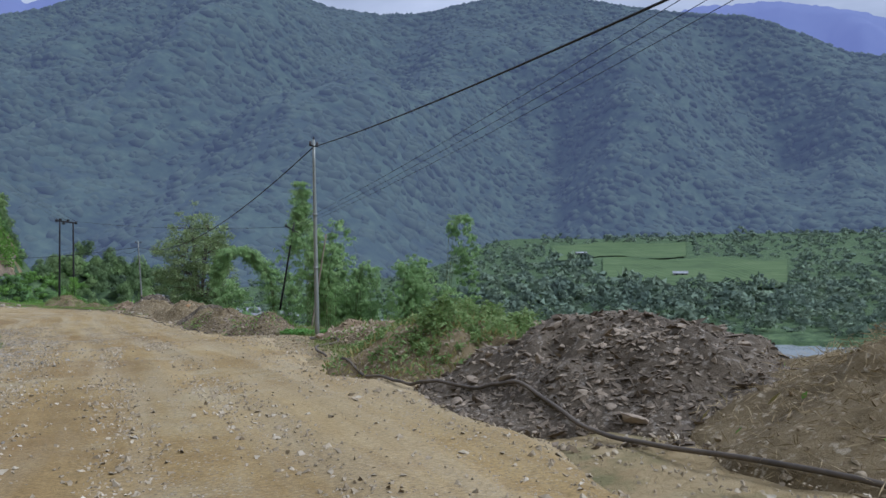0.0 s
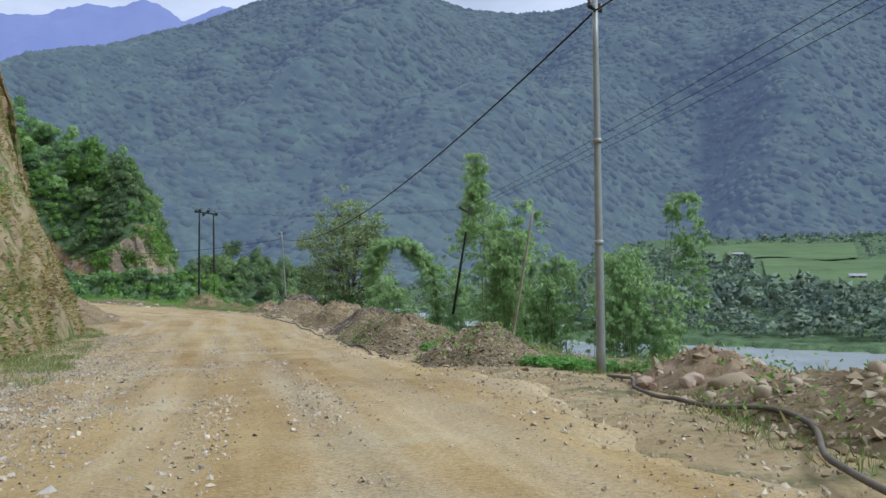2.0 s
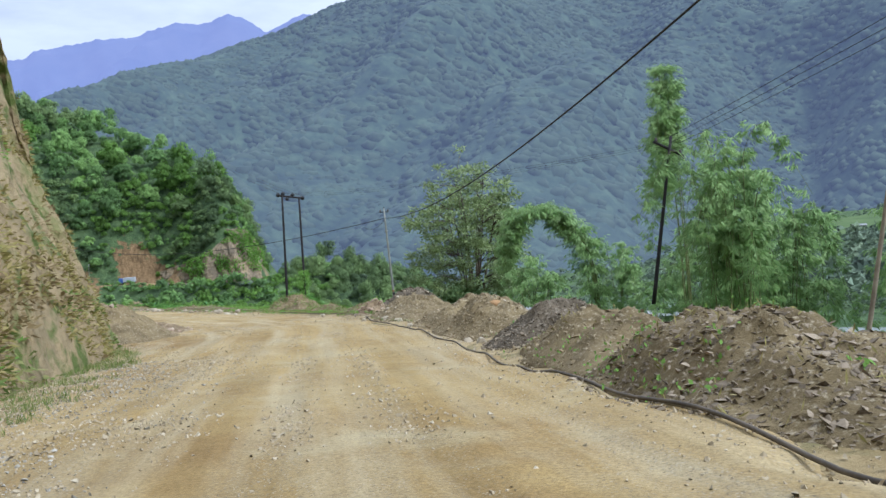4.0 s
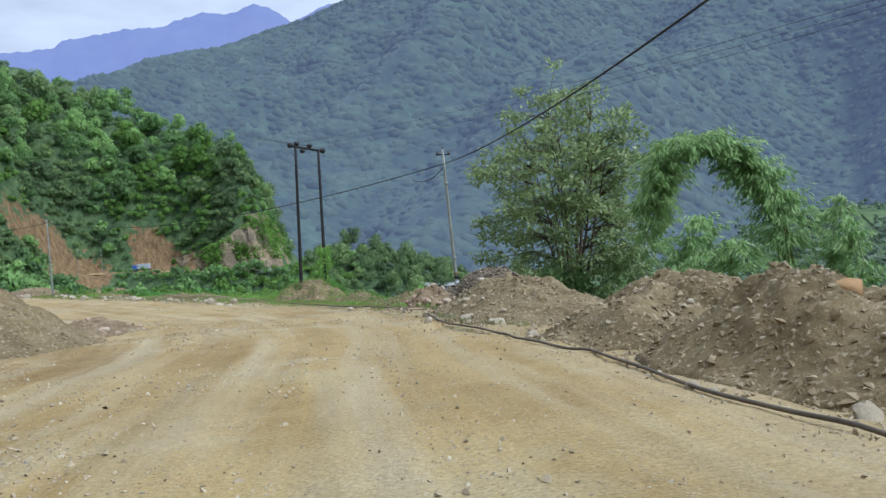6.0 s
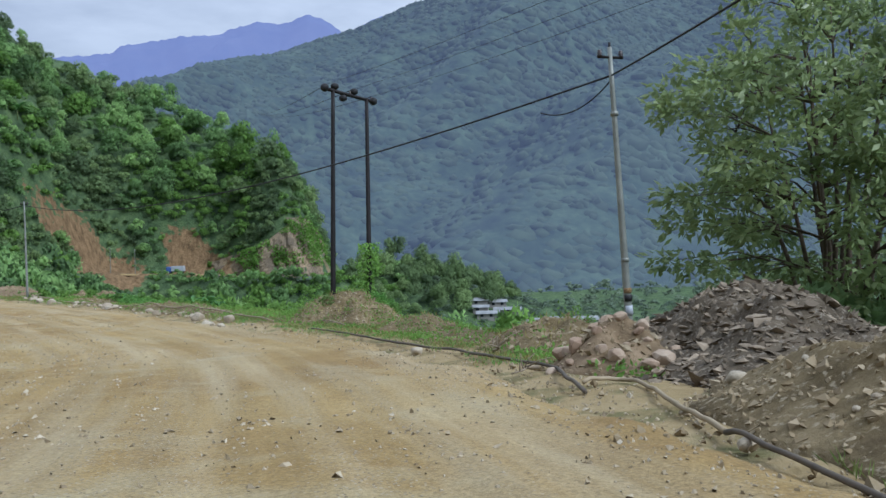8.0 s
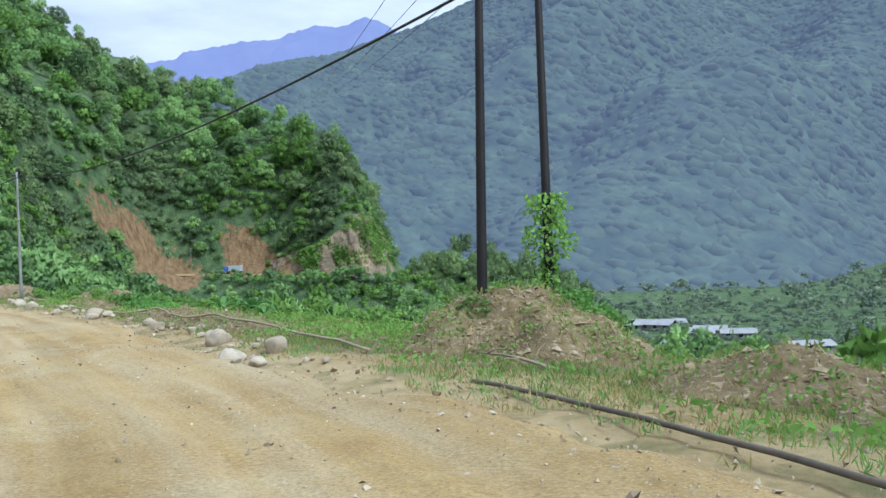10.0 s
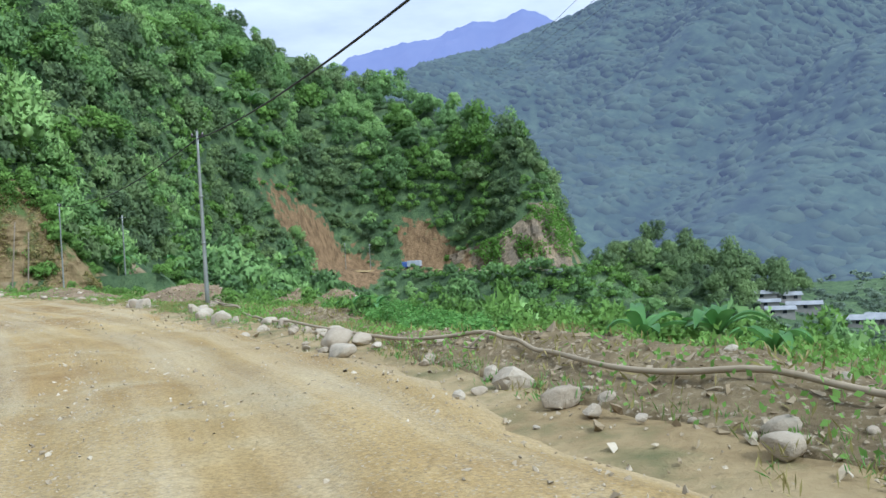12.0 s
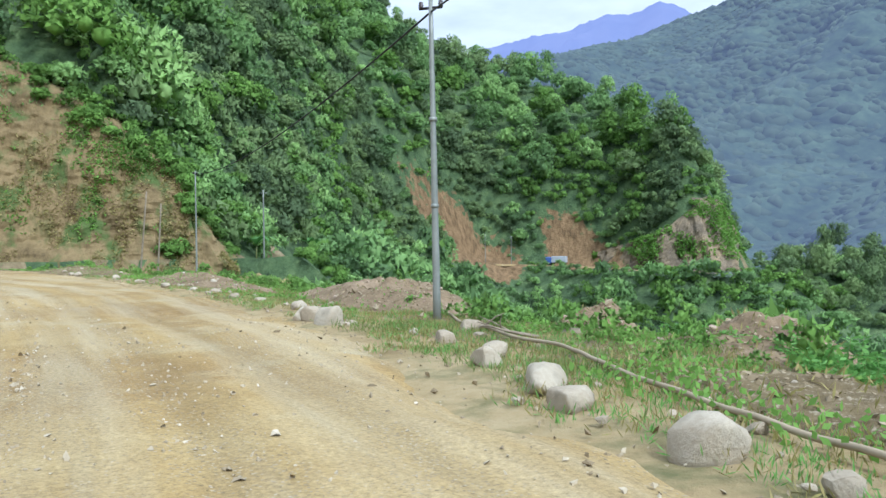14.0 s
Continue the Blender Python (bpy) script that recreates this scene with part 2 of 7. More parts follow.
MAT = {
    "road": material("packed_yellow_dirt", [(0.228, 0.145, 0.054), (0.315, 0.220, 0.087), (0.383, 0.284, 0.125)], 7.0, 0.95, 9.0, 0.7, 0.07, spots=((0.385, 0.315, 0.175), 2.2, 0.54, 0.72)),
    "ground": material("soil_and_weeds", [(0.125, 0.095, 0.05), (0.20, 0.155, 0.084), (0.275, 0.22, 0.13)], 2.2, 0.95, 8.0, 0.9, 0.12, spots=((0.115, 0.125, 0.05), 1.2, 0.50, 0.66)),
    "slip_soil": material("orange_slip_soil", [(0.12, 0.085, 0.042), (0.235, 0.155, 0.076), (0.32, 0.22, 0.115)], 5.0, 0.95, 6.0, 0.8, 0.5),
    "undergrowth": material("green_undergrowth", [(0.035, 0.058, 0.028), (0.075, 0.118, 0.05), (0.13, 0.185, 0.075)], 3.2, 0.95, 5.0, 1.0, 1.3),
    "verge": material("grassy_gravel", [(0.23, 0.165, 0.076), (0.31, 0.235, 0.115), (0.375, 0.295, 0.16)], 2.0, 0.95, 8.0, 0.9, 0.10, spots=((0.14, 0.132, 0.055), 0.9, 0.50, 0.68)),
    "cliff": material("cut_earth_rock", [(0.15, 0.12, 0.065), (0.26, 0.205, 0.115), (0.33, 0.255, 0.14), (0.21, 0.20, 0.08)], 3.2, 0.95, 6.0, 0.9, 0.5, spots=((0.105, 0.135, 0.035), 1.5, 0.52, 0.62)),
    "red_cliff": material("red_cut_earth", [(0.085, 0.060, 0.028), (0.165, 0.120, 0.056), (0.24, 0.175, 0.084), (0.13, 0.115, 0.045)], 3.2, 0.95, 7.0, 1.0, 0.45, stretch=(1.0, 1.0, 0.6), spots=((0.085, 0.12, 0.035), 2.4, 0.50, 0.62)),
    "rock_face": material("grey_brown_rock_face", [(0.105, 0.088, 0.066), (0.20, 0.158, 0.105), (0.33, 0.25, 0.15)], 5.0, 0.9, 6.0, 1.0, 0.9),
    "brown_heap": material("brown_spoil", [(0.095, 0.070, 0.034), (0.165, 0.124, 0.062), (0.24, 0.185, 0.098)], 1.1, 0.95, 7.0, 1.0, 0.09, spots=((0.34, 0.285, 0.19), 0.10, 0.56, 0.66)),
    "grey_heap": material("dark_grey_spoil", [(0.060, 0.047, 0.031), (0.105, 0.083, 0.055), (0.16, 0.128, 0.086)], 0.9, 0.95, 7.0, 1.0, 0.08, spots=((0.25, 0.215, 0.165), 0.09, 0.54, 0.64)),
    "red_heap": material("reddish_spoil", [(0.12, 0.085, 0.048), (0.205, 0.148, 0.085), (0.29, 0.215, 0.135)], 1.0, 0.95, 7.0, 0.9, 0.09),
    "slate": material("broken_slate", [(0.07, 0.055, 0.037), (0.155, 0.122, 0.083), (0.37, 0.30, 0.21)], 0.8, 0.8, 6.0, 0.4, 0.04, island=0.45),
    "stone": material("pale_river_stone", [(0.26, 0.21, 0.14), (0.375, 0.315, 0.225), (0.49, 0.43, 0.325)], 0.5, 0.9, 8.0, 1.0, 0.05, per_object=0.4, spots=((0.27, 0.235, 0.17), 0.25, 0.50, 0.70)),
    "clod": material("brown_clods", [(0.140, 0.102, 0.056), (0.250, 0.194, 0.112), (0.360, 0.301, 0.202)], 0.8, 0.9, 6.0, 0.4, 0.04, island=0.5),
    "red_stone": material("reddish_stone", [(0.22, 0.145, 0.095), (0.33, 0.245, 0.17), (0.41, 0.335, 0.25)], 0.5, 0.9, 7.0, 0.4, 0.04, per_object=0.3),
    "pebble": material("road_pebbles", [(0.19, 0.147, 0.09), (0.29, 0.235, 0.15), (0.40, 0.335, 0.225), (0.54, 0.475, 0.36)], 0.6, 0.9, 5.0, 0.0, island=0.5),
    "grey_gravel": material("pale_grey_gravel", [(0.13, 0.115, 0.09), (0.26, 0.235, 0.185), (0.46, 0.425, 0.35)], 0.6, 0.9, 5.0, 0.0, island=0.5),
    "forest": material("hill_forest_leaves", [(0.144, 0.238, 0.095), (0.222, 0.365, 0.129), (0.318, 0.503, 0.169), (0.418, 0.624, 0.210)], 20.0, 0.75, 3.0, 0.9, 0.7, leaf=0.5, island=0.12, puff=1.6, tint=0.38),
    "forest_dark": material("shaded_forest_leaves", [(0.156, 0.227, 0.107), (0.229, 0.326, 0.133), (0.322, 0.441, 0.170)], 20.0, 0.75, 3.0, 0.9, 0.7, leaf=0.5, island=0.12, puff=1.6, tint=0.38),
    "bush": material("bright_bush_leaves", [(0.115, 0.205, 0.044), (0.185, 0.33, 0.064), (0.26, 0.44, 0.092)], 5.0, 0.7, 3.0, 0.5, 0.2, leaf=0.42, island=0.22, puff=1.6, tint=0.32),
    # leaf tones paled towards grey-blue, so valley haze is in the base colour
    "valley_wood": material("hazed_valley_leaves", [(0.156, 0.209, 0.154), (0.204, 0.267, 0.182), (0.264, 0.331, 0.209)], 25.0, 0.8, 4.0, 0.9, 1.0, leaf=0.3, island=0.1, puff=1.6, tint=0.35),
    "tree_leaf": material("broadleaf_tree_leaves", [(0.15, 0.20, 0.078), (0.25, 0.325, 0.12), (0.40, 0.48, 0.20)], 1.6, 0.40, 3.0, 0.0, puff=0.5, leaf=0.5, island=0.5, spec=0.45),
    "bamboo_leaf": material("bamboo_leaves", [(0.19, 0.31, 0.11), (0.31, 0.46, 0.165), (0.45, 0.585, 0.25)], 1.6, 0.5, 3.0, 0.0, puff=0.8, leaf=0.5, island=0.45, spec=0.3),
    "culm": material("bamboo_culms", [(0.10, 0.13, 0.04), (0.2, 0.21, 0.08)], 0.5, 0.5, 5.0, 0.0),
    "bark": material("grey_brown_bark", [(0.065, 0.05, 0.035), (0.14, 0.11, 0.08)], 0.3, 0.9, 6.0, 0.6, 0.02),
    "weed": material("tall_weed_leaves", [(0.11, 0.165, 0.05), (0.19, 0.28, 0.085), (0.31, 0.39, 0.15)], 2.0, 0.6, 3.0, 0.0, leaf=0.45, island=0.5),
    "fresh_weed": material("fresh_green_weed_leaves", [(0.09, 0.18, 0.04), (0.15, 0.31, 0.068), (0.23, 0.43, 0.11)], 2.0, 0.6, 3.0, 0.0, leaf=0.45, island=0.45),
    "orange_clay": material("orange_clay", [(0.27, 0.155, 0.07), (0.37, 0.235, 0.115)], 0.4, 0.95, 6.0, 0.6, 0.06),
    "grass": material("verge_grass", [(0.09, 0.13, 0.035), (0.16, 0.22, 0.055), (0.30, 0.28, 0.12)], 2.5, 0.7, 3.0, 0.0, leaf=0.3, island=0.4),
    "dry_grass": material("dry_cliff_grass", [(0.15, 0.13, 0.04), (0.26, 0.23, 0.075), (0.40, 0.33, 0.15)], 2.0, 0.8, 3.0, 0.0, leaf=0.25, island=0.5),
    "straw": material("dry_straw", [(0.16, 0.12, 0.06), (0.28, 0.215, 0.11), (0.42, 0.34, 0.20)], 0.8, 0.9, 4.0, 0.0, leaf=0.15, island=0.5),
    "dead_leaf": material("dead_brown_leaves", [(0.13, 0.095, 0.045), (0.23, 0.175, 0.085), (0.34, 0.27, 0.14)], 1.5, 0.9, 4.0, 0.0, leaf=0.2, island=0.5),
    "banana": material("banana_leaves", [(0.06, 0.16, 0.03), (0.12, 0.27, 0.06)], 1.0, 0.45, 4.0, 0.0, leaf=0.35, spec=0.4),
    # bluish emission on slopes, crowns and ridge stands in for distance haze
    "mountain": material("hazy_forested_mountainside", [(0.017, 0.031, 0.020), (0.034, 0.056, 0.031), (0.060, 0.090, 0.048)], 30.0, 0.9, 4.0, 0.3, 6.0, haze_glow=(0.0525, 0.0605, 0.105)),
    "mountain_woods": material("hazy_mountain_crowns", [(0.030, 0.046, 0.026), (0.040, 0.060, 0.031), (0.052, 0.076, 0.038)], 60.0, 0.9, 9.0, 0.0, haze_glow=(0.0525, 0.0605, 0.105), island=0.2),
    # the ridge's base colour is blued for haze too
    "far_ridge": material("distant_haze_ridge", [(0.03, 0.045, 0.06), (0.05, 0.06, 0.07)], 300.0, 1.0, 6.0, 0.0, haze_glow=(0.155, 0.175, 0.35)),
    "field": material("green_paddy_terraces", [(0.06, 0.095, 0.035), (0.085, 0.13, 0.045), (0.11, 0.155, 0.06)], 30.0, 0.9, 5.0, 0.0, haze_glow=None),
    "water": material("grey_river_water", [(0.20, 0.22, 0.21), (0.30, 0.32, 0.31)], 20.0, 0.25, 6.0, 0.2, 1.5, spec=0.5),
    "steel": material("galvanised_pole", [(0.20, 0.21, 0.185), (0.29, 0.30, 0.265)], 0.6, 0.5, 6.0, 0.1, 0.05, metal=0.35),
    "dark_steel": material("dark_rusty_pole", [(0.011, 0.010, 0.010), (0.024, 0.020, 0.019)], 0.5, 0.6, 6.0, 0.2, 0.04),
    "insulator": material("dark_porcelain", [(0.03, 0.02, 0.018), (0.05, 0.035, 0.03)], 0.2, 0.3, 5.0, 0.0, spec=0.5),
    "wire": material("black_cable", [(0.015, 0.015, 0.016), (0.03, 0.03, 0.03)], 0.5, 0.6, 5.0, 0.0),
    "pipe": material("dusty_black_pipe", [(0.07, 0.06, 0.05), (0.16, 0.13, 0.095)], 0.6, 0.7, 6.0, 0.0),
    "tan_pipe": material("tan_dusty_pipe", [(0.26, 0.21, 0.13), (0.36, 0.29, 0.19)], 0.6, 0.7, 6.0, 0.0),
    "wood": material("weathered_branch", [(0.16, 0.125, 0.085), (0.30, 0.25, 0.18)], 0.4, 0.9, 6.0, 0.4, 0.02),
    "roof": material("pale_tin_roof", [(0.20, 0.205, 0.205), (0.33, 0.335, 0.33)], 2.0, 0.45, 6.0, 0.0, metal=0.1),
    "house_wall": material("plastered_wall", [(0.20, 0.19, 0.165), (0.29, 0.28, 0.25)], 2.0, 0.9, 6.0, 0.0),
    "concrete": material("stained_concrete", [(0.20, 0.19, 0.165), (0.33, 0.31, 0.27)], 1.5, 0.9, 6.0, 0.4, 0.2),
    "paint_blue": material("blue_truck_paint", [(0.05, 0.10, 0.30), (0.07, 0.13, 0.36)], 1.0, 0.4, 5.0, 0.0, spec=0.5),
    "paint_white": material("white_truck_paint", [(0.34, 0.37, 0.41), (0.42, 0.45, 0.49)], 1.0, 0.4, 5.0, 0.0, spec=0.5),
    "rubber": material("black_rubber", [(0.02, 0.02, 0.02), (0.035, 0.033, 0.03)], 0.3, 0.8, 5.0, 0.0),
    "glass": material("dark_glass", [(0.02, 0.025, 0.03), (0.03, 0.035, 0.04)], 1.0, 0.08, 5.0, 0.0, spec=0.6),
}



def road_material():
    """Packed dirt: streaks that run with the traffic, damp and dusty patches, grit."""
    m = MAT["road"]
    n, l = m.node_tree.nodes, m.node_tree.links
    bsdf = n["Principled BSDF"]
    base = bsdf.inputs["Base Color"].links[0].from_socket
    at = n.new("ShaderNodeAttribute")
    at.attribute_name = "track"
    mp = n.new("ShaderNodeMapping")
    mp.inputs["Scale"].default_value = (1.5, 0.07, 1.0)
    l.new(at.outputs["Vector"], mp.inputs[0])
    st = n.new("ShaderNodeTexNoise")
    st.inputs["Scale"].default_value, st.inputs["Detail"].default_value, st.inputs["Roughness"].default_value = 1.0, 5.0, 0.6
    l.new(mp.outputs[0], st.inputs["Vector"])
    r1 = n.new("ShaderNodeMapRange")
    r1.inputs[1].default_value, r1.inputs[2].default_value, r1.inputs[3].default_value, r1.inputs[4].default_value = 0.35, 0.65, 0.86, 1.09
    l.new(st.outputs[0], r1.inputs[0])
    geo = n.new("ShaderNodeNewGeometry")
    gr = n.new("ShaderNodeTexNoise")
    gr.inputs["Scale"].default_value, gr.inputs["Detail"].default_value, gr.inputs["Roughness"].default_value = 20.0, 6.0, 0.85
    l.new(geo.outputs["Position"], gr.inputs["Vector"])
    r2 = n.new("ShaderNodeMapRange")
    r2.inputs[1].default_value, r2.inputs[2].default_value, r2.inputs[3].default_value, r2.inputs[4].default_value = 0.3, 0.7, 0.52, 1.38
    l.new(gr.outputs[0], r2.inputs[0])
    mul = n.new("ShaderNodeMath")
    mul.operation = "MULTIPLY"
    l.new(r1.outputs[0], mul.inputs[0])
    l.new(r2.outputs[0], mul.inputs[1])
    vm = n.new("ShaderNodeVectorMath")
    vm.operation = "SCALE"
    # pale dust lies thick between the worn orange tracks
    dust = n.new("ShaderNodeTexNoise")
    dust.inputs["Scale"].default_value, dust.inputs["Detail"].default_value, dust.inputs["Roughness"].default_value = 0.55, 6.0, 0.6
    dmap = n.new("ShaderNodeMapping")
    dmap.inputs["Scale"].default_value = (1.6, 0.11, 1.0)
    l.new(at.outputs["Vector"], dmap.inputs[0])
    l.new(dmap.outputs[0], dust.inputs["Vector"])
    dr_ = n.new("ShaderNodeMapRange")
    dr_.inputs[1].default_value, dr_.inputs[2].default_value, dr_.inputs[4].default_value = 0.44, 0.66, 0.75
    l.new(dust.outputs[0], dr_.inputs[0])
    dm = n.new("ShaderNodeMix")
    dm.data_type = "RGBA"
    l.new(dr_.outputs[0], dm.inputs[0])
    l.new(base, dm.inputs[6])
    dm.inputs[7].default_value = (0.42, 0.345, 0.205, 1)
    l.new(dm.outputs[2], vm.inputs[0])
    l.new(mul.outputs[0], vm.inputs["Scale"])
    # small embedded stones, in patches
    vo = n.new("ShaderNodeTexVoronoi")
    vo.inputs["Scale"].default_value = 27.0
    l.new(geo.outputs["Position"], vo.inputs["Vector"])
    near = n.new("ShaderNodeMapRange")
    near.inputs[1].default_value, near.inputs[2].default_value, near.inputs[3].default_value, near.inputs[4].default_value = 0.32, 0.40, 1.0, 0.0
    l.new(vo.outputs["Distance"], near.inputs[0])
    pn = n.new("ShaderNodeTexNoise")
    pn.inputs["Scale"].default_value, pn.inputs["Detail"].default_value = 0.42, 5.0
    lane = n.new("ShaderNodeMapping")
    lane.inputs["Scale"].default_value = (2.2, 0.16, 1.0)
    l.new(at.outputs["Vector"], lane.inputs[0])
    l.new(lane.outputs[0], pn.inputs["Vector"])
    pr = n.new("ShaderNodeMapRange")
    pr.inputs[1].default_value, pr.inputs[2].default_value = 0.40, 0.58
    l.new(pn.outputs[0], pr.inputs[0])
    pm = n.new("ShaderNodeMath")
    pm.operation = "MULTIPLY"
    l.new(near.outputs[0], pm.inputs[0])
    l.new(pr.outputs[0], pm.inputs[1])
    stone_col = n.new("ShaderNodeValToRGB")
    stone_col.color_ramp.elements[0].color, stone_col.color_ramp.elements[1].color = (0.12, 0.095, 0.06, 1), (0.44, 0.385, 0.28, 1)
    sep = n.new("ShaderNodeSeparateColor")
    l.new(vo.outputs["Color"], sep.inputs[0])
    l.new(sep.outputs[0], stone_col.inputs[0])
    few = n.new("ShaderNodeMapRange")
    few.inputs[1].default_value, few.inputs[2].default_value, few.inputs[4].default_value = 0.35, 0.65, 0.85
    l.new(sep.outputs[1], few.inputs[0])
    pf = n.new("ShaderNodeMath")
    pf.operation = "MULTIPLY"
    l.new(pm.outputs[0], pf.inputs[0])
    l.new(few.outputs[0], pf.inputs[1])
    mx = n.new("ShaderNodeMix")
    mx.data_type = "RGBA"
    l.new(pf.outputs[0], mx.inputs[0])
    l.new(vm.outputs[0], mx.inputs[6])
    l.new(stone_col.outputs[0], mx.inputs[7])
    l.new(mx.outputs[2], bsdf.inputs["Base Color"])


road_material()


def slip_material():
    """Bare orange soil shows through the undergrowth inside the slips."""
    m = MAT["undergrowth"]
    n, l = m.node_tree.nodes, m.node_tree.links
    bsdf = n["Principled BSDF"]
    base = bsdf.inputs["Base Color"].links[0].from_socket
    at = n.new("ShaderNodeAttribute")
    at.attribute_name = "slip"
    geo = n.new("ShaderNodeNewGeometry")
    edge = n.new("ShaderNodeTexNoise")
    edge.inputs["Scale"].default_value, edge.inputs["Detail"].default_value = 0.45, 6.0
    l.new(geo.outputs["Position"], edge.inputs["Vector"])
    add = n.new("ShaderNodeMath")
    add.operation = "MULTIPLY_ADD"
    l.new(edge.outputs[0], add.inputs[0])
    add.inputs[1].default_value = 7.0
    l.new(at.outputs["Fac"], add.inputs[2])
    cut = n.new("ShaderNodeMapRange")
    cut.inputs[1].default_value, cut.inputs[2].default_value = 3.1, 3.6
    l.new(add.outputs[0], cut.inputs[0])
    streak = n.new("ShaderNodeTexNoise")
    mp = n.new("ShaderNodeMapping")
    mp.inputs["Scale"].default_value = (0.5, 0.5, 0.10)
    l.new(geo.outputs["Position"], mp.inputs[0])
    l.new(mp.outputs[0], streak.inputs["Vector"])
    streak.inputs["Scale"].default_value, streak.inputs["Detail"].default_value, streak.inputs["Roughness"].default_value = 1.6, 7.0, 0.7
    soil = n.new("ShaderNodeValToRGB")
    soil.color_ramp.elements[0].position, soil.color_ramp.elements[0].color = 0.33, (0.095, 0.062, 0.03, 1)
    soil.color_ramp.elements[1].position, soil.color_ramp.elements[1].color = 0.68, (0.30, 0.195, 0.10, 1)
    l.new(streak.outputs[0], soil.inputs[0])
    mx = n.new("ShaderNodeMix")
    mx.data_type = "RGBA"
    l.new(cut.outputs[0], mx.inputs[0])
    l.new(base, mx.inputs[6])
    l.new(soil.outputs[0], mx.inputs[7])
    l.new(mx.outputs[2], bsdf.inputs["Base Color"])


slip_material()


# ---- mesh helpers ----
rng = np.random.default_rng(7)


def mesh_object(name, verts, faces, mat, smooth=False, parent=None):
    """One mesh object from arrays; faces is an (m, 3) or (m, 4) array, or a list of such arrays."""
    me = bpy.data.meshes.new(name)
    verts = np.asarray(verts, dtype=np.float32)
    groups = [np.asarray(f, dtype=np.int32) for f in (faces if isinstance(faces, list) else [faces]) if len(f)]
    loops = np.concatenate([f.ravel() for f in groups])
    sizes = np.concatenate([np.full(len(f), f.shape[1], dtype=np.int32) for f in groups])
    starts = np.concatenate([[0], np.cumsum(sizes)[:-1]]).astype(np.int32)
    me.vertices.add(len(verts))
    me.vertices.foreach_set("co", verts.ravel())
    me.loops.add(len(loops))
    me.loops.foreach_set("vertex_index", loops)
    me.polygons.add(len(sizes))
    me.polygons.foreach_set("loop_start", starts)
    me.polygons.foreach_set("loop_total", sizes)
    me.polygons.foreach_set("use_smooth", np.full(len(sizes), smooth))
    me.update(calc_edges=True)
    me.materials.append(mat)
    ob = new(name, me)
    if parent:
        ob.parent = parent
    return ob


def part(name, bm, mat, parent, label=""):
    me = bpy.data.meshes.new(name)
    bm.to_mesh(me)
    bm.free()
    me.materials.append(mat)
    ob = new(name, me)
    ob.parent = parent
    return tagged(ob, label)


def _hash(ix, iy, seed):
    h = (ix.astype(np.int64) * 374761393 + iy.astype(np.int64) * 668265263 + seed * 974711) & 0x7FFFFFFF
    h = ((h ^ (h >> 13)) * 1274126177) & 0x7FFFFFFF
    return ((h ^ (h >> 16)) & 0xFFFF) / 65535.0


def vnoise(x, y, seed=0):
    ix, iy = np.floor(x), np.floor(y)
    fx, fy = x - ix, y - iy
    fx, fy = fx * fx * (3 - 2 * fx), fy * fy * (3 - 2 * fy)
    a, b = _hash(ix, iy, seed), _hash(ix + 1, iy, seed)
    c, d = _hash(ix, iy + 1, seed), _hash(ix + 1, iy + 1, seed)
    return (a * (1 - fx) + b * fx) * (1 - fy) + (c * (1 - fx) + d * fx) * fy - 0.5


def fbm(x, y, seed=0, octaves=4):
    out, amp = 0.0, 1.0
    for i in range(octaves):
        out = out + amp * vnoise(x, y, seed + i)
        x, y, amp = x * 2.03, y * 2.03, amp * 0.5
    return out


def domes(x, y, cell, seed=0):
    """Rounded bumps, one to a cell, as crowns in a canopy."""
    ix, iy = np.floor(x / cell), np.floor(y / cell)
    best = np.zeros_like(x)
    for dx in (-1, 0, 1):
        for dy in (-1, 0, 1):
            cx, cy = ix + dx, iy + dy
            px, py = (cx + _hash(cx, cy, seed)) * cell, (cy + _hash(cx, cy, seed + 1)) * cell
            h = 0.45 + 0.55 * _hash(cx, cy, seed + 2)
            d2 = ((x - px) ** 2 + (y - py) ** 2) / (cell * (0.55 + 0.35 * h)) ** 2
            best = np.maximum(best, h * np.sqrt(np.clip(1 - d2, 0, 1)))
    return best


def near_line(pts, x, y):
    """Signed distance to a polyline (positive to its right), and the share along it as vertex number."""
    best, sign, along = np.full(np.shape(x), 1e9), np.ones(np.shape(x)), np.zeros(np.shape(x))
    for i, (a, b) in enumerate(zip(pts[:-1], pts[1:])):
        ux, uy = b[0] - a[0], b[1] - a[1]
        k = np.clip(((x - a[0]) * ux + (y - a[1]) * uy) / (ux * ux + uy * uy), 0, 1)
        ex, ey = x - a[0] - k * ux, y - a[1] - k * uy
        d = np.hypot(ex, ey)
        s = np.where(ux * (y - a[1]) - uy * (x - a[0]) < 0, 1.0, -1.0)
        closer = d < best - 1e-6
        best, sign, along = np.where(closer, d, best), np.where(closer, s, sign), np.where(closer, i + k, along)
    return best * sign, along


def smooth_line(pts, n=8):
    """A Catmull-Rom line through the points."""
    p = np.array(pts, dtype=float)
    p = np.vstack([2 * p[0] - p[1], p, 2 * p[-1] - p[-2]])
    out = []
    for i in range(1, len(p) - 2):
        t = np.linspace(0, 1, n, endpoint=False)[:, None]
        a, b, c, d = p[i - 1], p[i], p[i + 1], p[i + 2]
        out.append(0.5 * (2 * b + (c - a) * t + (2 * a - 5 * b + 4 * c - d) * t ** 2 + (3 * b - a - 3 * c + d) * t ** 3))
    return np.vstack(out + [p[-2:-1]])


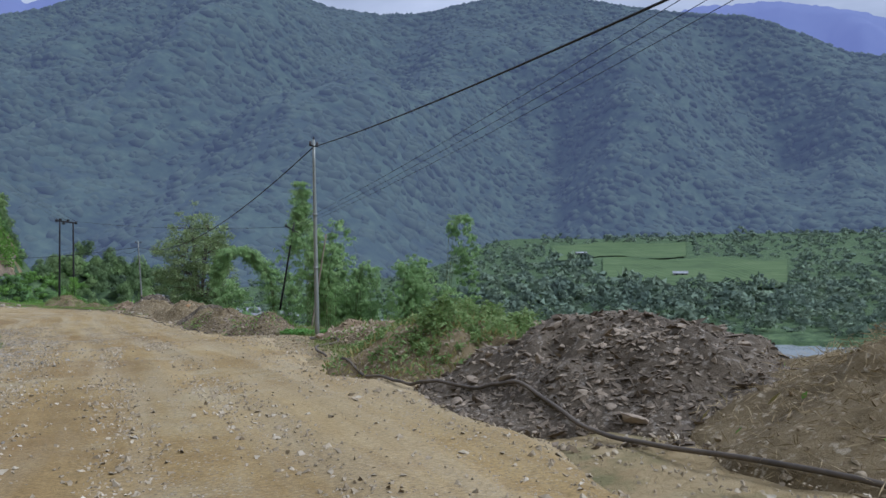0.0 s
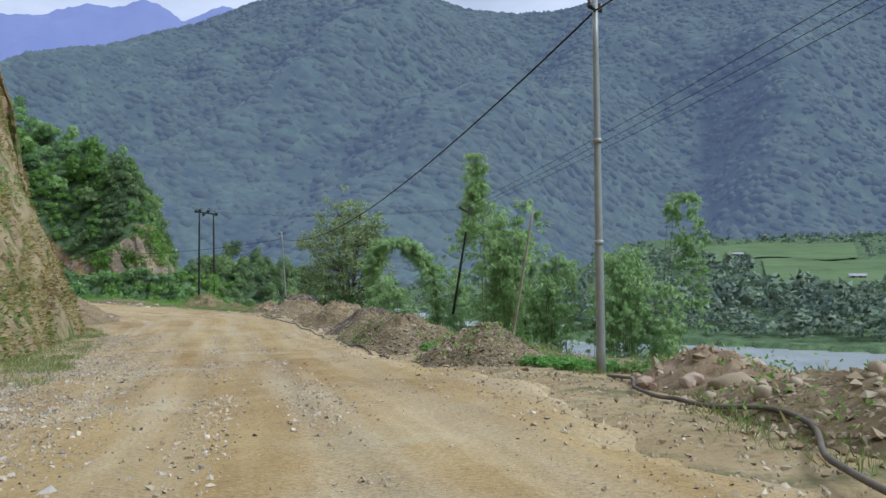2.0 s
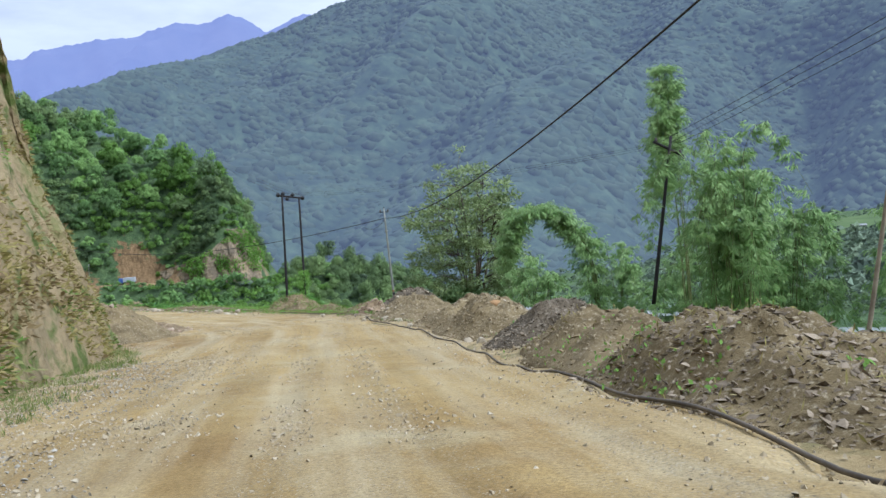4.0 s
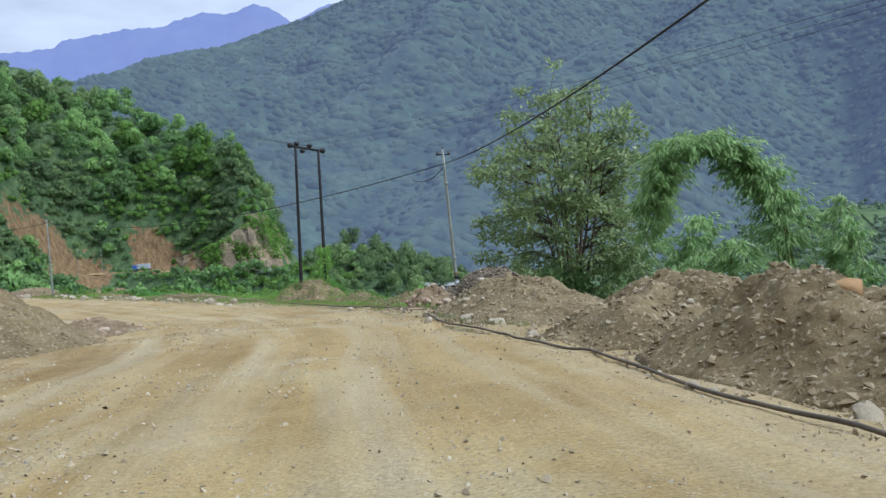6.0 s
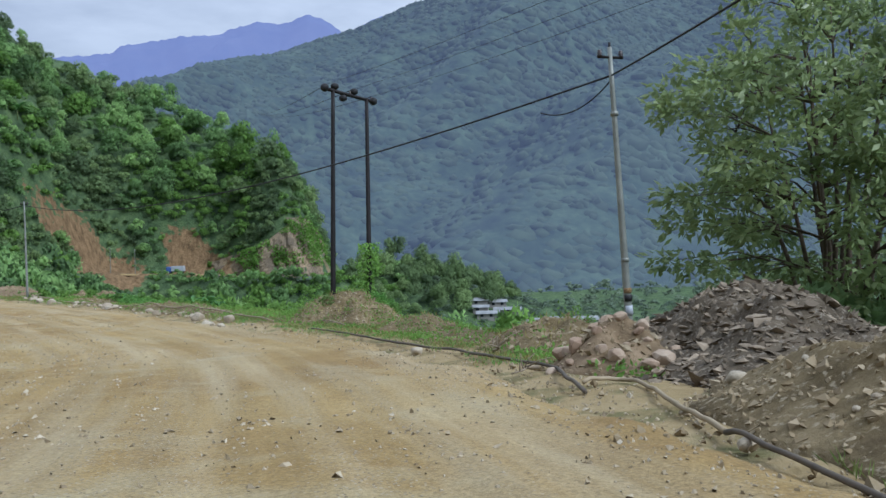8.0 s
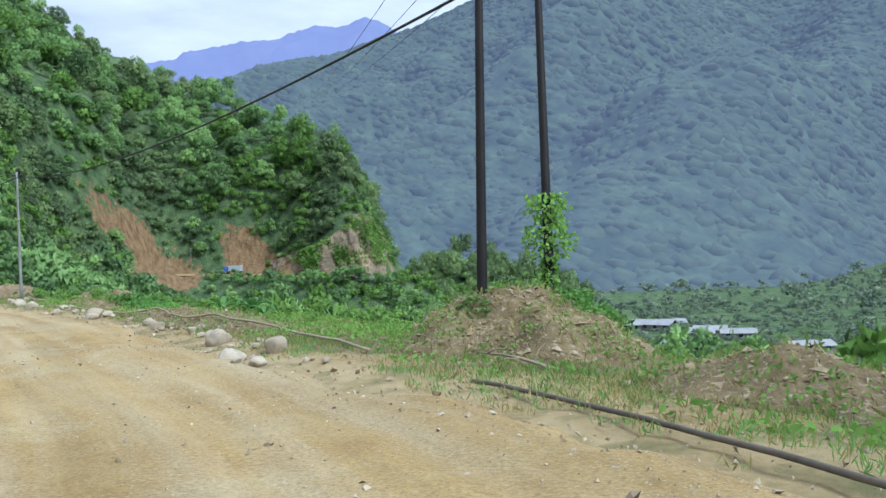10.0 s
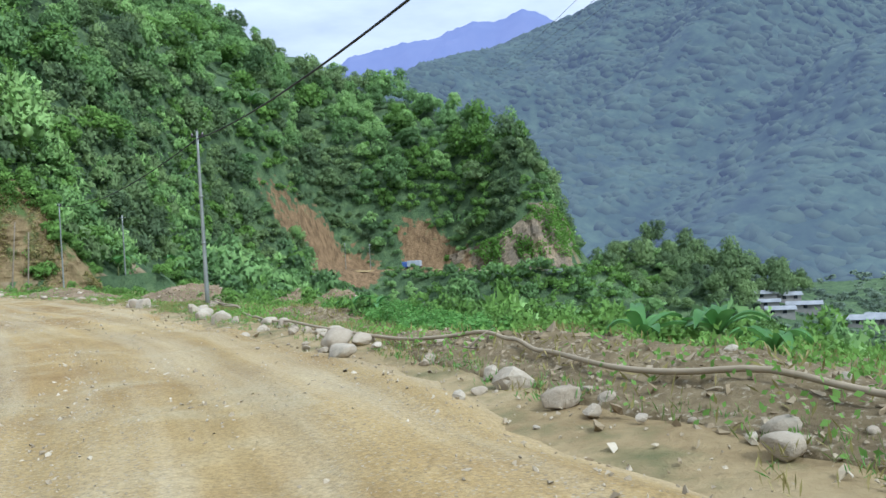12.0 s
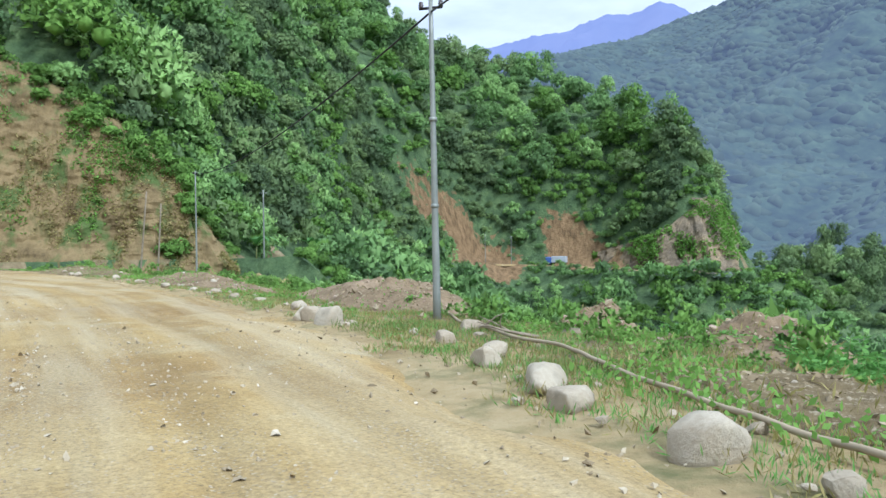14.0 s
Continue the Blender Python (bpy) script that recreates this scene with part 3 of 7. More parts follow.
def tube(points, radii, sides=6):
    p = np.asarray(points, dtype=float)
    r = np.broadcast_to(np.asarray(radii, dtype=float), (len(p),))
    d = np.gradient(p, axis=0)
    d /= np.linalg.norm(d, axis=1)[:, None] + 1e-9
    ref = np.where(np.abs(d[:, 2:3]) > 0.9, [[1.0, 0, 0]], [[0, 0, 1.0]])
    u = np.cross(d, ref)
    u /= np.linalg.norm(u, axis=1)[:, None] + 1e-9
    v = np.cross(d, u)
    a = np.linspace(0, 2 * math.pi, sides, endpoint=False)
    ring = p[:, None, :] + r[:, None, None] * (np.cos(a)[None, :, None] * u[:, None, :] + np.sin(a)[None, :, None] * v[:, None, :])
    verts = ring.reshape(-1, 3)
    i, j = np.meshgrid(np.arange(len(p) - 1), np.arange(sides), indexing="ij")
    k = (j + 1) % sides
    quads = np.stack([i * sides + j, i * sides + k, (i + 1) * sides + k, (i + 1) * sides + j], -1).reshape(-1, 4)
    caps = [verts, np.vstack([p[0], p[-1]])]
    n = len(verts)
    tri = [[(q + 1) % sides, q, n] for q in range(sides)] + [[n - sides + q, n - sides + (q + 1) % sides, n + 1] for q in range(sides)]
    return np.vstack(caps), quads, np.array(tri)


def join(pieces):
    """Join (verts, quads, tris) triples."""
    vs, qs, ts, n = [], [], [], 0
    for v, q, t in pieces:
        vs.append(v)
        qs.append(np.asarray(q, dtype=int).reshape(-1, 4) + n)
        ts.append(np.asarray(t, dtype=int).reshape(-1, 3) + n)
        n += len(v)
    return np.vstack(vs), [np.vstack(qs), np.vstack(ts)]


def grid_faces(nu, nv, wrap=False):
    i, j = np.meshgrid(np.arange(nu - (0 if wrap else 1)), np.arange(nv - 1), indexing="ij")
    k = (i + 1) % nu
    return np.stack([i * nv + j, k * nv + j, k * nv + j + 1, i * nv + j + 1], -1).reshape(-1, 4)


def leaves(centres, out, length, width, droop=0.0, spread=1.0, r=rng):
    """Diamond leaves at the centres, pointing roughly along out."""
    n = len(centres)
    d = out + r.normal(0, spread, (n, 3))
    d[:, 2] -= droop
    d /= np.linalg.norm(d, axis=1)[:, None] + 1e-9
    s = np.cross(d, r.normal(0, 1, (n, 3)))
    s /= np.linalg.norm(s, axis=1)[:, None] + 1e-9
    ln = (length * r.uniform(0.65, 1.3, n))[:, None]
    wd = (width * r.uniform(0.7, 1.2, n))[:, None]
    v = np.stack([centres, centres + d * ln * 0.45 + s * wd / 2, centres + d * ln, centres + d * ln * 0.45 - s * wd / 2], 1).reshape(-1, 3)
    return v, np.arange(4 * n).reshape(-1, 4)


def icosphere(sub=1):
    bm = bmesh.new()
    bmesh.ops.create_icosphere(bm, subdivisions=sub, radius=1.0)
    v = np.array([p.co[:] for p in bm.verts])
    f = np.array([[p.index for p in q.verts] for q in bm.faces])
    bm.free()
    return v, f


ICO1, ICO2, ICO3 = icosphere(1), icosphere(2), icosphere(3)


# ---- the plan ----
RIGHT = [(14, -60), (8.5, -22), (4.6, 0), (2.1, 9.4), (-1.4, 17.2), (-3.7, 23.3), (-5.7, 28.9), (-7.7, 33.9), (-11.4, 40.8), (-15.4, 48.9), (-20.3, 60), (-24.2, 67.6), (-28, 71.5),
         (-30.3, 74.5), (-32.4, 78.1), (-37, 84.8), (-44.3, 92.3), (-54.5, 98.5), (-65.3, 105.3), (-78.8, 111), (-87.1, 114.1), (-96, 117.5), (-107, 120.2), (-124, 123.6), (-143, 124.7), (-170, 119)]
LEFT = [(-3, -60), (-6, -22), (-8.5, 0), (-11, 15), (-14.9, 27.5), (-19, 35.2), (-23.2, 42.3), (-30.7, 55.2), (-36.5, 63), (-44, 70), (-53, 78), (-63, 86), (-76, 94), (-92, 101), (-112, 106), (-135, 109), (-165, 106)]
CENTRE = [(7, -60, 3.3), (4, -22, 0.8), (0.7, 2.2, -0.95), (-5.2, 17.5, -2.07), (-8.8, 25.5, -2.71), (-14, 36.5, -3.7), (-19.7, 47.7, -4.63), (-24, 56.5, -5.3), (-28.4, 65, -5.77), (-33, 73.5, -6.05),
          (-45, 87.9, -7.03), (-56.2, 95.6, -7.22), (-73, 104.9, -7.3), (-95, 112, -7.2), (-120, 116, -7.0), (-165, 112, -6.5)]
TOE = [(-6, -70, 3.5), (-9, -22, 0.8), (-12, 0, -0.8), (-14.5, 15, -1.9), (-18.5, 28.5, -3.0), (-26, 43.5, -4.4), (-37, 63.0, -5.7), (-47, 62, -6.0), (-80, 72, -6.5), (-115, 85, -6.5), (-150, 100, -6.3), (-163, 118, -6.2), (-158, 128, -6.2), (-150, 145, -6.2),
       (-168, 165, -7), (-200, 200, -8), (-236, 250, -9), (-240, 288, -10), (-212, 304, -11), (-186, 300, -12), (-176, 306, -12.5), (-174, 320, -13), (-188, 350, -14), (-235, 410, -16), (-330, 520, -20), (-600, 900, -20)]
RIGHT_S, LEFT_S, CENTRE_S = smooth_line(RIGHT, 6), smooth_line(LEFT, 6), smooth_line(CENTRE, 6)
RIVER = smooth_line([(420, 72), (230, 134), (120, 180), (62, 203), (15, 220), (-30, 230)], 6)
TOE_XY = [(p[0], p[1]) for p in TOE]
TOE_Z = np.array([p[2] for p in TOE])


# bare slips where soil shows, as outlines on the plan: a long upper scar, the fan below it and a bank over the far road
SLIPS = [[(-245.6, 257), (-246.2, 268), (-245.8, 281), (-244, 286.5), (-241, 284), (-240.6, 274), (-242, 268), (-242.6, 261)],
         [(-242.5, 273), (-243, 282), (-240, 290.5), (-232, 293), (-222, 284), (-221, 278), (-225, 265), (-236, 269)],
         [(-230, 300.5), (-223, 304.5), (-213, 307), (-201, 303), (-195, 293), (-208, 286.5), (-221, 296)]]


def slip_gap(x, y):
    """Metres to the nearest slip, negative inside it."""
    out = np.full(np.shape(x), 1e9)
    for ring in SLIPS:
        inside, near = np.zeros(np.shape(x), dtype=bool), np.full(np.shape(x), 1e9)
        for (ax, ay), (bx, by) in zip(ring, ring[1:] + ring[:1]):
            ux, uy = bx - ax, by - ay
            k = np.clip(((x - ax) * ux + (y - ay) * uy) / (ux * ux + uy * uy), 0, 1)
            near = np.minimum(near, np.hypot(x - ax - k * ux, y - ay - k * uy))
            inside ^= ((ay > y) != (by > y)) & (x < (bx - ax) * (y - ay) / (by - ay + 1e-9) + ax)
        out = np.minimum(out, np.where(inside, -near, near))
    return out


def bare(x, y, grow=0.0):
    return slip_gap(x, y) < grow + 1.2 * vnoise(x / 2.5, y / 2.5, 55)


def road_z(x, y):
    _, along = near_line([tuple(p[:2]) for p in CENTRE_S], x, y)
    return np.interp(along, np.arange(len(CENTRE_S)), CENTRE_S[:, 2])


def hill(d, along, x, y):
    """Rise of the hillside d metres behind its foot."""
    late = np.clip((along - 13.0) / 2.0, 0, 1)
    steep = np.where(along > 10, 17.0 * np.clip((d - 4.0) / 8.5, 0, 1), 24.0 * np.clip((d - 1.5) / 7.5, 0, 1)) + np.where(along > 10, 1.3, 0.8) * np.maximum(d - np.where(along > 10, 12.5, 9), 0)
    slope = 2.8 * np.minimum(d, 15) + 1.0 * np.maximum(d - 15, 0)
    rise = steep * (1 - late) + slope * late
    off = np.hypot(x + 190, y - 310)
    cap = np.minimum(53 + 0.21 * np.minimum(off, 92) + 1.0 * np.maximum(off - 92, 0), 122)
    cap = cap * np.clip(1.30 - d / 260, 0.3, 1)
    z = cap * (1 - np.exp(-np.maximum(rise, 0) / cap * (1 + 0.6 * np.maximum(rise, 0) / cap)))
    # a shoulder behind the slip, a knob on the nose and a low saddle crest between
    side = ((x + 261) * -34 + (y - 276) * -55) / 64.7
    extra = 17 / (1 + np.exp(-np.clip((side + 6) / 4.0, -30, 30))) * np.clip((along - 14.6) / 1.0, 0, 1)
    extra = extra + 9 * np.exp(-((x + 222) / 22) ** 2 - ((y - 350) / 16) ** 2) + 5 * np.exp(-((x + 260) / 15) ** 2 - ((y - 337) / 15) ** 2)
    return z + extra * np.clip((d - 7) / 12, 0, 1)


def ground_z(x, y, rough=True):
    x, y = np.asarray(x, dtype=float), np.asarray(y, dtype=float)
    zr = road_z(x, y)
    dr, _ = near_line([tuple(p[:2]) for p in RIGHT_S], x, y)
    dt, along = near_line(TOE_XY, x, y)
    dt = -dt
    toe = np.interp(along, np.arange(len(TOE_Z)), TOE_Z)
    far = np.hypot(x, y)
    dv, _ = near_line([tuple(p[:2]) for p in RIVER], x, y)
    floor = np.where(dv < 0, -30.5 + 0.035 * np.maximum(far - 320, 0), -31.0 + 0.01 * np.clip(dv, 0, 200))
    lift = np.interp(np.degrees(np.arctan2(-x, y)), [-3, 4], [0.033, 0.004])
    floor = np.minimum(np.where(dv > 0, -31.0 + lift * np.clip(dv - 20, 0, 1200), -30.5), 0)
    floor = np.where(np.abs(dv) < 34, -34.0, floor)
    fall = np.where(y > 108, 0.36, 0.62)
    side = zr - fall * np.maximum(dr - 6.5, 0) - 0.05 * np.clip(dr, 0, 6.5)
    z = np.maximum(side, floor)
    wide = np.interp(along, [17, 18, 20.2, 21], [9.0, 17.0, 17.0, 9.0])
    bench = np.where(along > 13.2, toe - 0.75 * np.maximum(-dt - wide, 0), -99.0)
    knoll = -10 - 0.38 * np.hypot((x + 160) * 0.9, y - 350)
    z = np.maximum(np.maximum(z, bench), knoll)
    z = np.where(dt > 0, np.maximum(toe + hill(dt, along, x, y), zr - 1.0), z)
    if rough:
        off = np.clip(np.maximum(dr, -dr - 13) / 4.0, 0, 1) * np.clip(1 - np.exp(-np.abs(dr) / 5), 0, 1)
        off = np.where(dr < 0, 0, off)
        z = z + off * (0.25 * fbm(x / 1.8, y / 1.8, 3) + 0.9 * fbm(x / 11, y / 11, 5) * np.clip(dr / 20, 0, 1))
        z = z + np.where(dt > 2, 2.2 * fbm(x / 14, y / 14, 9) * np.clip(dt / 12, 0, 1), 0)
    under = np.clip(0.5 - dr / 1.6, 0, 1) * np.where(dt < -2, 1, 0)
    return np.where(dr < 0.8, np.minimum(z, zr) - 0.35 * under, z)


def spaced(lo, hi, fine):
    xs = list(np.arange(lo, hi + 0.1, 1.3))
    step, v = 3.0, xs[-1]
    while v < 5000:
        step = 3.0 if v < fine[1] else min(step * 1.3, 400)
        v += step
        xs.append(v)
    step, v = 3.0, lo
    while v > -5000:
        step = 3.0 if v > fine[0] else min(step * 1.3, 400)
        v -= step
        xs.insert(0, v)
    return np.array(xs)


gx, gy = spaced(-168, 40, (-330, 130)), spaced(-25, 165, (-60, 430))
XX, YY = np.meshgrid(gx, gy, indexing="ij")
ZZ = ground_z(XX.ravel(), YY.ravel())
ground = tagged(mesh_object("ground", np.stack([XX.ravel(), YY.ravel(), ZZ], 1), grid_faces(len(gx), len(gy)), MAT["ground"], True), "brown soil and weeds falling away to the river valley", "ground", kind="structure")
ground.data.materials.append(MAT["undergrowth"])
scar = ground.data.attributes.new("slip", "FLOAT", "POINT")
scar.data.foreach_set("value", np.clip(-slip_gap(XX.ravel(), YY.ravel()), -6, 3).astype(np.float32))
ground.data.materials.append(MAT["verge"])
fc = np.zeros(len(ground.data.polygons) * 3, dtype=np.float32)
ground.data.polygons.foreach_get("center", fc)
fc = fc.reshape(-1, 3)
f_dr, f_dt = near_line([tuple(p[:2]) for p in RIGHT_S], fc[:, 0], fc[:, 1])[0], -near_line(TOE_XY, fc[:, 0], fc[:, 1])[0]
ground.data.polygons.foreach_set("material_index", np.where(fc[:, 0] < -190, 1, np.where((f_dt > 0.5) & (fc[:, 1] > 130), 1, np.where((f_dr + 3 * vnoise(fc[:, 0] / 3, fc[:, 1] / 3, 2) > 7.5) & (f_dt < 0), 1, np.where(f_dr + 2.5 * vnoise(fc[:, 0] / 4, fc[:, 1] / 4, 6) < 2.6, 2, 0)))).astype(np.int32))

# the dirt road, with ruts and ripples
n_al, n_ac = 520, 64
s_al = np.linspace(0, 1, n_al)
rr = np.stack([np.interp(s_al * (len(RIGHT_S) - 1), np.arange(len(RIGHT_S)), RIGHT_S[:, k]) for k in (0, 1)], 1)
# the matching point of the other edge lies square across
cc = np.array([(p[0], p[1]) for p in LEFT_S])
ll = np.zeros_like(rr)
for q in range(n_al):
    ll[q] = cc[np.argmin(np.hypot(cc[:, 0] - rr[q, 0], cc[:, 1] - rr[q, 1]))]
for _ in range(30):
    ll[1:-1] = 0.25 * ll[:-2] + 0.5 * ll[1:-1] + 0.25 * ll[2:]
w = np.linspace(-0.11, 1.10, n_ac)[None, :, None]
road_xy = (rr[:, None, :] * (1 - w) + ll[:, None, :] * w).reshape(-1, 2)
rx, ry = road_xy[:, 0], road_xy[:, 1]


def road_top(x, y):
    """Height of the rutted road surface, which fades out into the shoulder."""
    dc, _ = near_line([tuple(p[:2]) for p in CENTRE_S], x, y)
    dr, _ = near_line([tuple(p[:2]) for p in RIGHT_S], x, y)
    wander = 0.5 * fbm(x / 15, y / 15, 20)
    rut = 0
    for k in (-2.6, -0.85, 0.85, 2.5, 4.4, -4.6):
        rut = rut - 0.035 * np.exp(-((dc - k + wander) / 0.28) ** 2)
    z = road_z(x, y) + rut + 0.10 * fbm(x / 3.0, y / 3.0, 11) + 0.035 * fbm(x / 0.7, y / 0.7, 12)
    return z - 0.28 * np.clip(dr + 0.25 + 1.3 * fbm(x / 2.2, y / 2.2, 14), 0, 2)


rz = road_top(rx, ry)
edge = np.tile(np.minimum(np.arange(n_ac), n_ac - 1 - np.arange(n_ac)), n_al)
rz = rz - np.where(edge == 0, 0.4, 0)
road = tagged(mesh_object("road", np.stack([rx, ry, rz], 1), grid_faces(n_al, n_ac), MAT["road"], True), "wide rutted road of packed yellow-brown dirt and gravel", "road", kind="structure")
dcr, alr = near_line([tuple(p[:2]) for p in CENTRE_S], rx, ry)
run = np.concatenate([[0], np.cumsum(np.hypot(*np.diff(CENTRE_S[:, :2], axis=0).T))])
track = road.data.attributes.new("track", "FLOAT_VECTOR", "POINT")
track.data.foreach_set("vector", np.stack([dcr, np.interp(alr, np.arange(len(run)), run), 0 * dcr], 1).astype(np.float32).ravel())

# river
rv = RIVER[:, :2]
tan = np.gradient(rv, axis=0)
tan /= np.linalg.norm(tan, axis=1)[:, None]
nor = np.stack([-tan[:, 1], tan[:, 0]], 1)
wv = np.stack([rv - nor * 40, rv - nor * 14, rv + nor * 14, rv + nor * 40], 1).reshape(-1, 2)
river = tagged(mesh_object("water", np.column_stack([wv, np.full(len(wv), -31.6)]), grid_faces(len(rv), 4), MAT["water"], True), "pale grey river at the valley bottom", "river", kind="structure")

# ---- mountains ----
O_X, O_Y = -30.0, 60.0


def range_mesh(name, profile, r_near, r_top, n_az, n_r, z_near, mat, label, canopy=0.0, cell=10.0, fold=0.0, seed=0, az_span=(-52, 64), crowns=0):
    az = np.linspace(az_span[0], az_span[1], n_az)
    el = np.interp(az, [p[0] for p in profile], [p[1] for p in profile])
    t = np.linspace(0, 1.0, n_r)
    near = np.interp(az, [p[0] for p in r_near], [p[1] for p in r_near])
    R = near[:, None] + (r_top - near[:, None]) * t[None, :]
    A = np.radians(az)[:, None] + 0 * R
    x, y = O_X - np.sin(A) * R, O_Y + np.cos(A) * R
    top = r_top * np.tan(np.radians(el))[:, None] - 4
    bend = t[None, :] ** 1.15
    z = z_near + (top - z_near) * bend
    side = R * A
    hump = 4 * t[None, :] * (1 - t[None, :]) * (t[None, :] < 0.999)
    warp = 60 * fbm(x / 300, y / 300, seed + 5, 3)
    ridge = 0.5 + 0.5 * np.cos(2 * math.pi * ((side + 1.4 * warp) / 290 + 0.25 * R / 290))
    broad = 0.5 + 0.5 * np.cos(2 * math.pi * ((side - 2.0 * warp) / 640 - 0.35 * R / 640 + 0.2))
    z = z + hump * fold * (ridge - 0.45 + 0.8 * fbm(x / 170, y / 170, seed, 4) + 1.1 * (broad - 0.5))
    if canopy:
        z = z + canopy * (domes(x, y, cell, seed + 11) + 0.6 * domes(x, y, cell * 0.55, seed + 17) + 0.8 * fbm(x / 40, y / 40, seed + 3)) * np.clip(t[None, :] * 8, 0, 1)
        z[:, -1] += canopy * 0.8 * vnoise(side[:, -1] / 9, 0 * az + 3, seed + 31)
    V = np.stack([x, y, z], -1)
    back = V[:, -1:, :] + np.array([0, 0, -120.0]) + np.stack([-np.sin(A[:, -1:]), np.cos(A[:, -1:]), 0 * A[:, -1:]], -1) * 150
    V = np.concatenate([V, back], 1)
    if crowns:
        # one rounded crown to about a hundred square metres
        r = np.random.default_rng(seed + 77)
        a = r.uniform(az_span[0] + 4, az_span[1] - 12, crowns * 2)
        far = np.sqrt(r.uniform(0, 1, crowns * 2) * (r_top ** 2 - 420.0 ** 2) + 420.0 ** 2)
        lo = np.interp(a, [p[0] for p in r_near], [p[1] for p in r_near])
        q = (far - lo) / (r_top - lo)
        a, q = a[q > 0.01][:crowns], q[q > 0.01][:crowns]
        q = np.where(np.arange(len(q)) % 14 == 0, 0.998, q)
        i, j = (a - az_span[0]) / (az_span[1] - az_span[0]) * (n_az - 1), q * (n_r - 1)
        i0, j0 = np.minimum(i.astype(int), n_az - 2), np.minimum(j.astype(int), n_r - 2)
        fi, fj = (i - i0)[:, None], (j - j0)[:, None]
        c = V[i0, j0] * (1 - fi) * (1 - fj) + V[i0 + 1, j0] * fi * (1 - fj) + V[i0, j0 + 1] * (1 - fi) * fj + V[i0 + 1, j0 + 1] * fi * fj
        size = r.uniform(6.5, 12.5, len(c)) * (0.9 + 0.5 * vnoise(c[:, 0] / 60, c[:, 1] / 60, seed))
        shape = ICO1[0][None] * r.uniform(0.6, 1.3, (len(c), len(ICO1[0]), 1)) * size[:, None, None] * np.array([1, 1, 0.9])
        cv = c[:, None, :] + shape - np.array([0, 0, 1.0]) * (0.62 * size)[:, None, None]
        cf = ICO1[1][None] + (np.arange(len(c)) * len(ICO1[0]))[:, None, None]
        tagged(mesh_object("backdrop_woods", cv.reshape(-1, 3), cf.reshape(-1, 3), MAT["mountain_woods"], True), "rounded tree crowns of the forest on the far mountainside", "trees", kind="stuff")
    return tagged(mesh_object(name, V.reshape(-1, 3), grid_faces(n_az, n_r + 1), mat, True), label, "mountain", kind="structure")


MAIN = [(-60, 7), (-40, 9), (-32, 10.2), (-27.5, 11.2), (-24.5, 12.8), (-21.5, 14.2), (-15, 15.2), (-10, 16.4), (-4, 16.8), (0.7, 15.9), (4, 15.7), (8, 16.2), (12, 17.6), (16, 18.2), (20, 17.4),
        (22, 16.9), (23.6, 16.4), (27, 15.0), (30, 14.2), (33, 13.2), (36, 12.5), (39, 11.4), (41, 10.6), (45, 9.2), (64, 5)]
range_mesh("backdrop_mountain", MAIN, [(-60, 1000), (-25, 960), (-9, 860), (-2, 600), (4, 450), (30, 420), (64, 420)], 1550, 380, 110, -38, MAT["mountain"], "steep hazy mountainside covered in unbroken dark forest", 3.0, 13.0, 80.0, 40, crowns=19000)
BLUE = [(-60, 9), (-40, 10.5), (-30, 12.2), (-26, 13.6), (-22, 14.6), (-17, 14.8), (-8, 13), (20, 14.5), (25.5, 15.9), (26.9, 15.2), (28, 14.75), (29.4, 15.6), (30.5, 15.9), (32.4, 15.3), (34.3, 15.4), (36.9, 14.45), (39, 14.3),
        (42.8, 13.5), (43.5, 13.0), (47, 12.5), (52, 11.5), (64, 9)]
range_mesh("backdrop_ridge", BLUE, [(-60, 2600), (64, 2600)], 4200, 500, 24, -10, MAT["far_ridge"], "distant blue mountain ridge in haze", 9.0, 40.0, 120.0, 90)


# ---- cut faces of the hillside ----
def cut_face(name, line, height, lean, mat, label, step=0.45, rough=0.9, seed=0, back=5.0):
    """A rough steep face that rises from a foot line, leaning back, with a rounded brow."""
    p = smooth_line(line, 12)
    length = np.concatenate([[0], np.cumsum(np.hypot(*np.diff(p[:, :2], axis=0).T))])
    n = int(length[-1] / step)
    s = np.linspace(0, length[-1], n)
    p = np.stack([np.interp(s, length, p[:, k]) for k in range(3)], 1)
    t = np.gradient(p[:, :2], axis=0)
    t /= np.linalg.norm(t, axis=1)[:, None] + 1e-9
    inward = np.stack([-t[:, 1], t[:, 0]], 1)
    hh = np.interp(s / length[-1], np.linspace(0, 1, len(height)), height) + 1.2
    m = int(max(height) / step)
    v = np.linspace(0, 1, m)
    S, Vv = np.meshgrid(s, v, indexing="ij")
    H = hh[:, None] * Vv
    depth = H * math.tan(radians(lean)) + back * np.clip((Vv - 0.86) / 0.14, 0, 1) ** 2
    z = p[:, 2:3] - 1.6 + H
    big = 1.5 * fbm(S / 6.5, H / 9 + S / 22, seed, 3)
    fine = 0.55 * fbm(S / 1.3, H / 1.8, seed + 7, 4) + 0.35 * np.abs(fbm((S + 0.5 * H) / 2.6, H / 0.9, seed + 9, 3))
    taper = np.clip(Vv * 6, 0.15, 1)
    depth = depth - rough * (big + fine) * taper
    x, y = p[:, 0:1] + inward[:, 0:1] * depth, p[:, 1:2] + inward[:, 1:2] * depth
    V = np.stack([x, y, z], -1)
    return tagged(mesh_object(name, V.reshape(-1, 3), grid_faces(n, m), mat, False), label, "cliff", kind="structure"), V


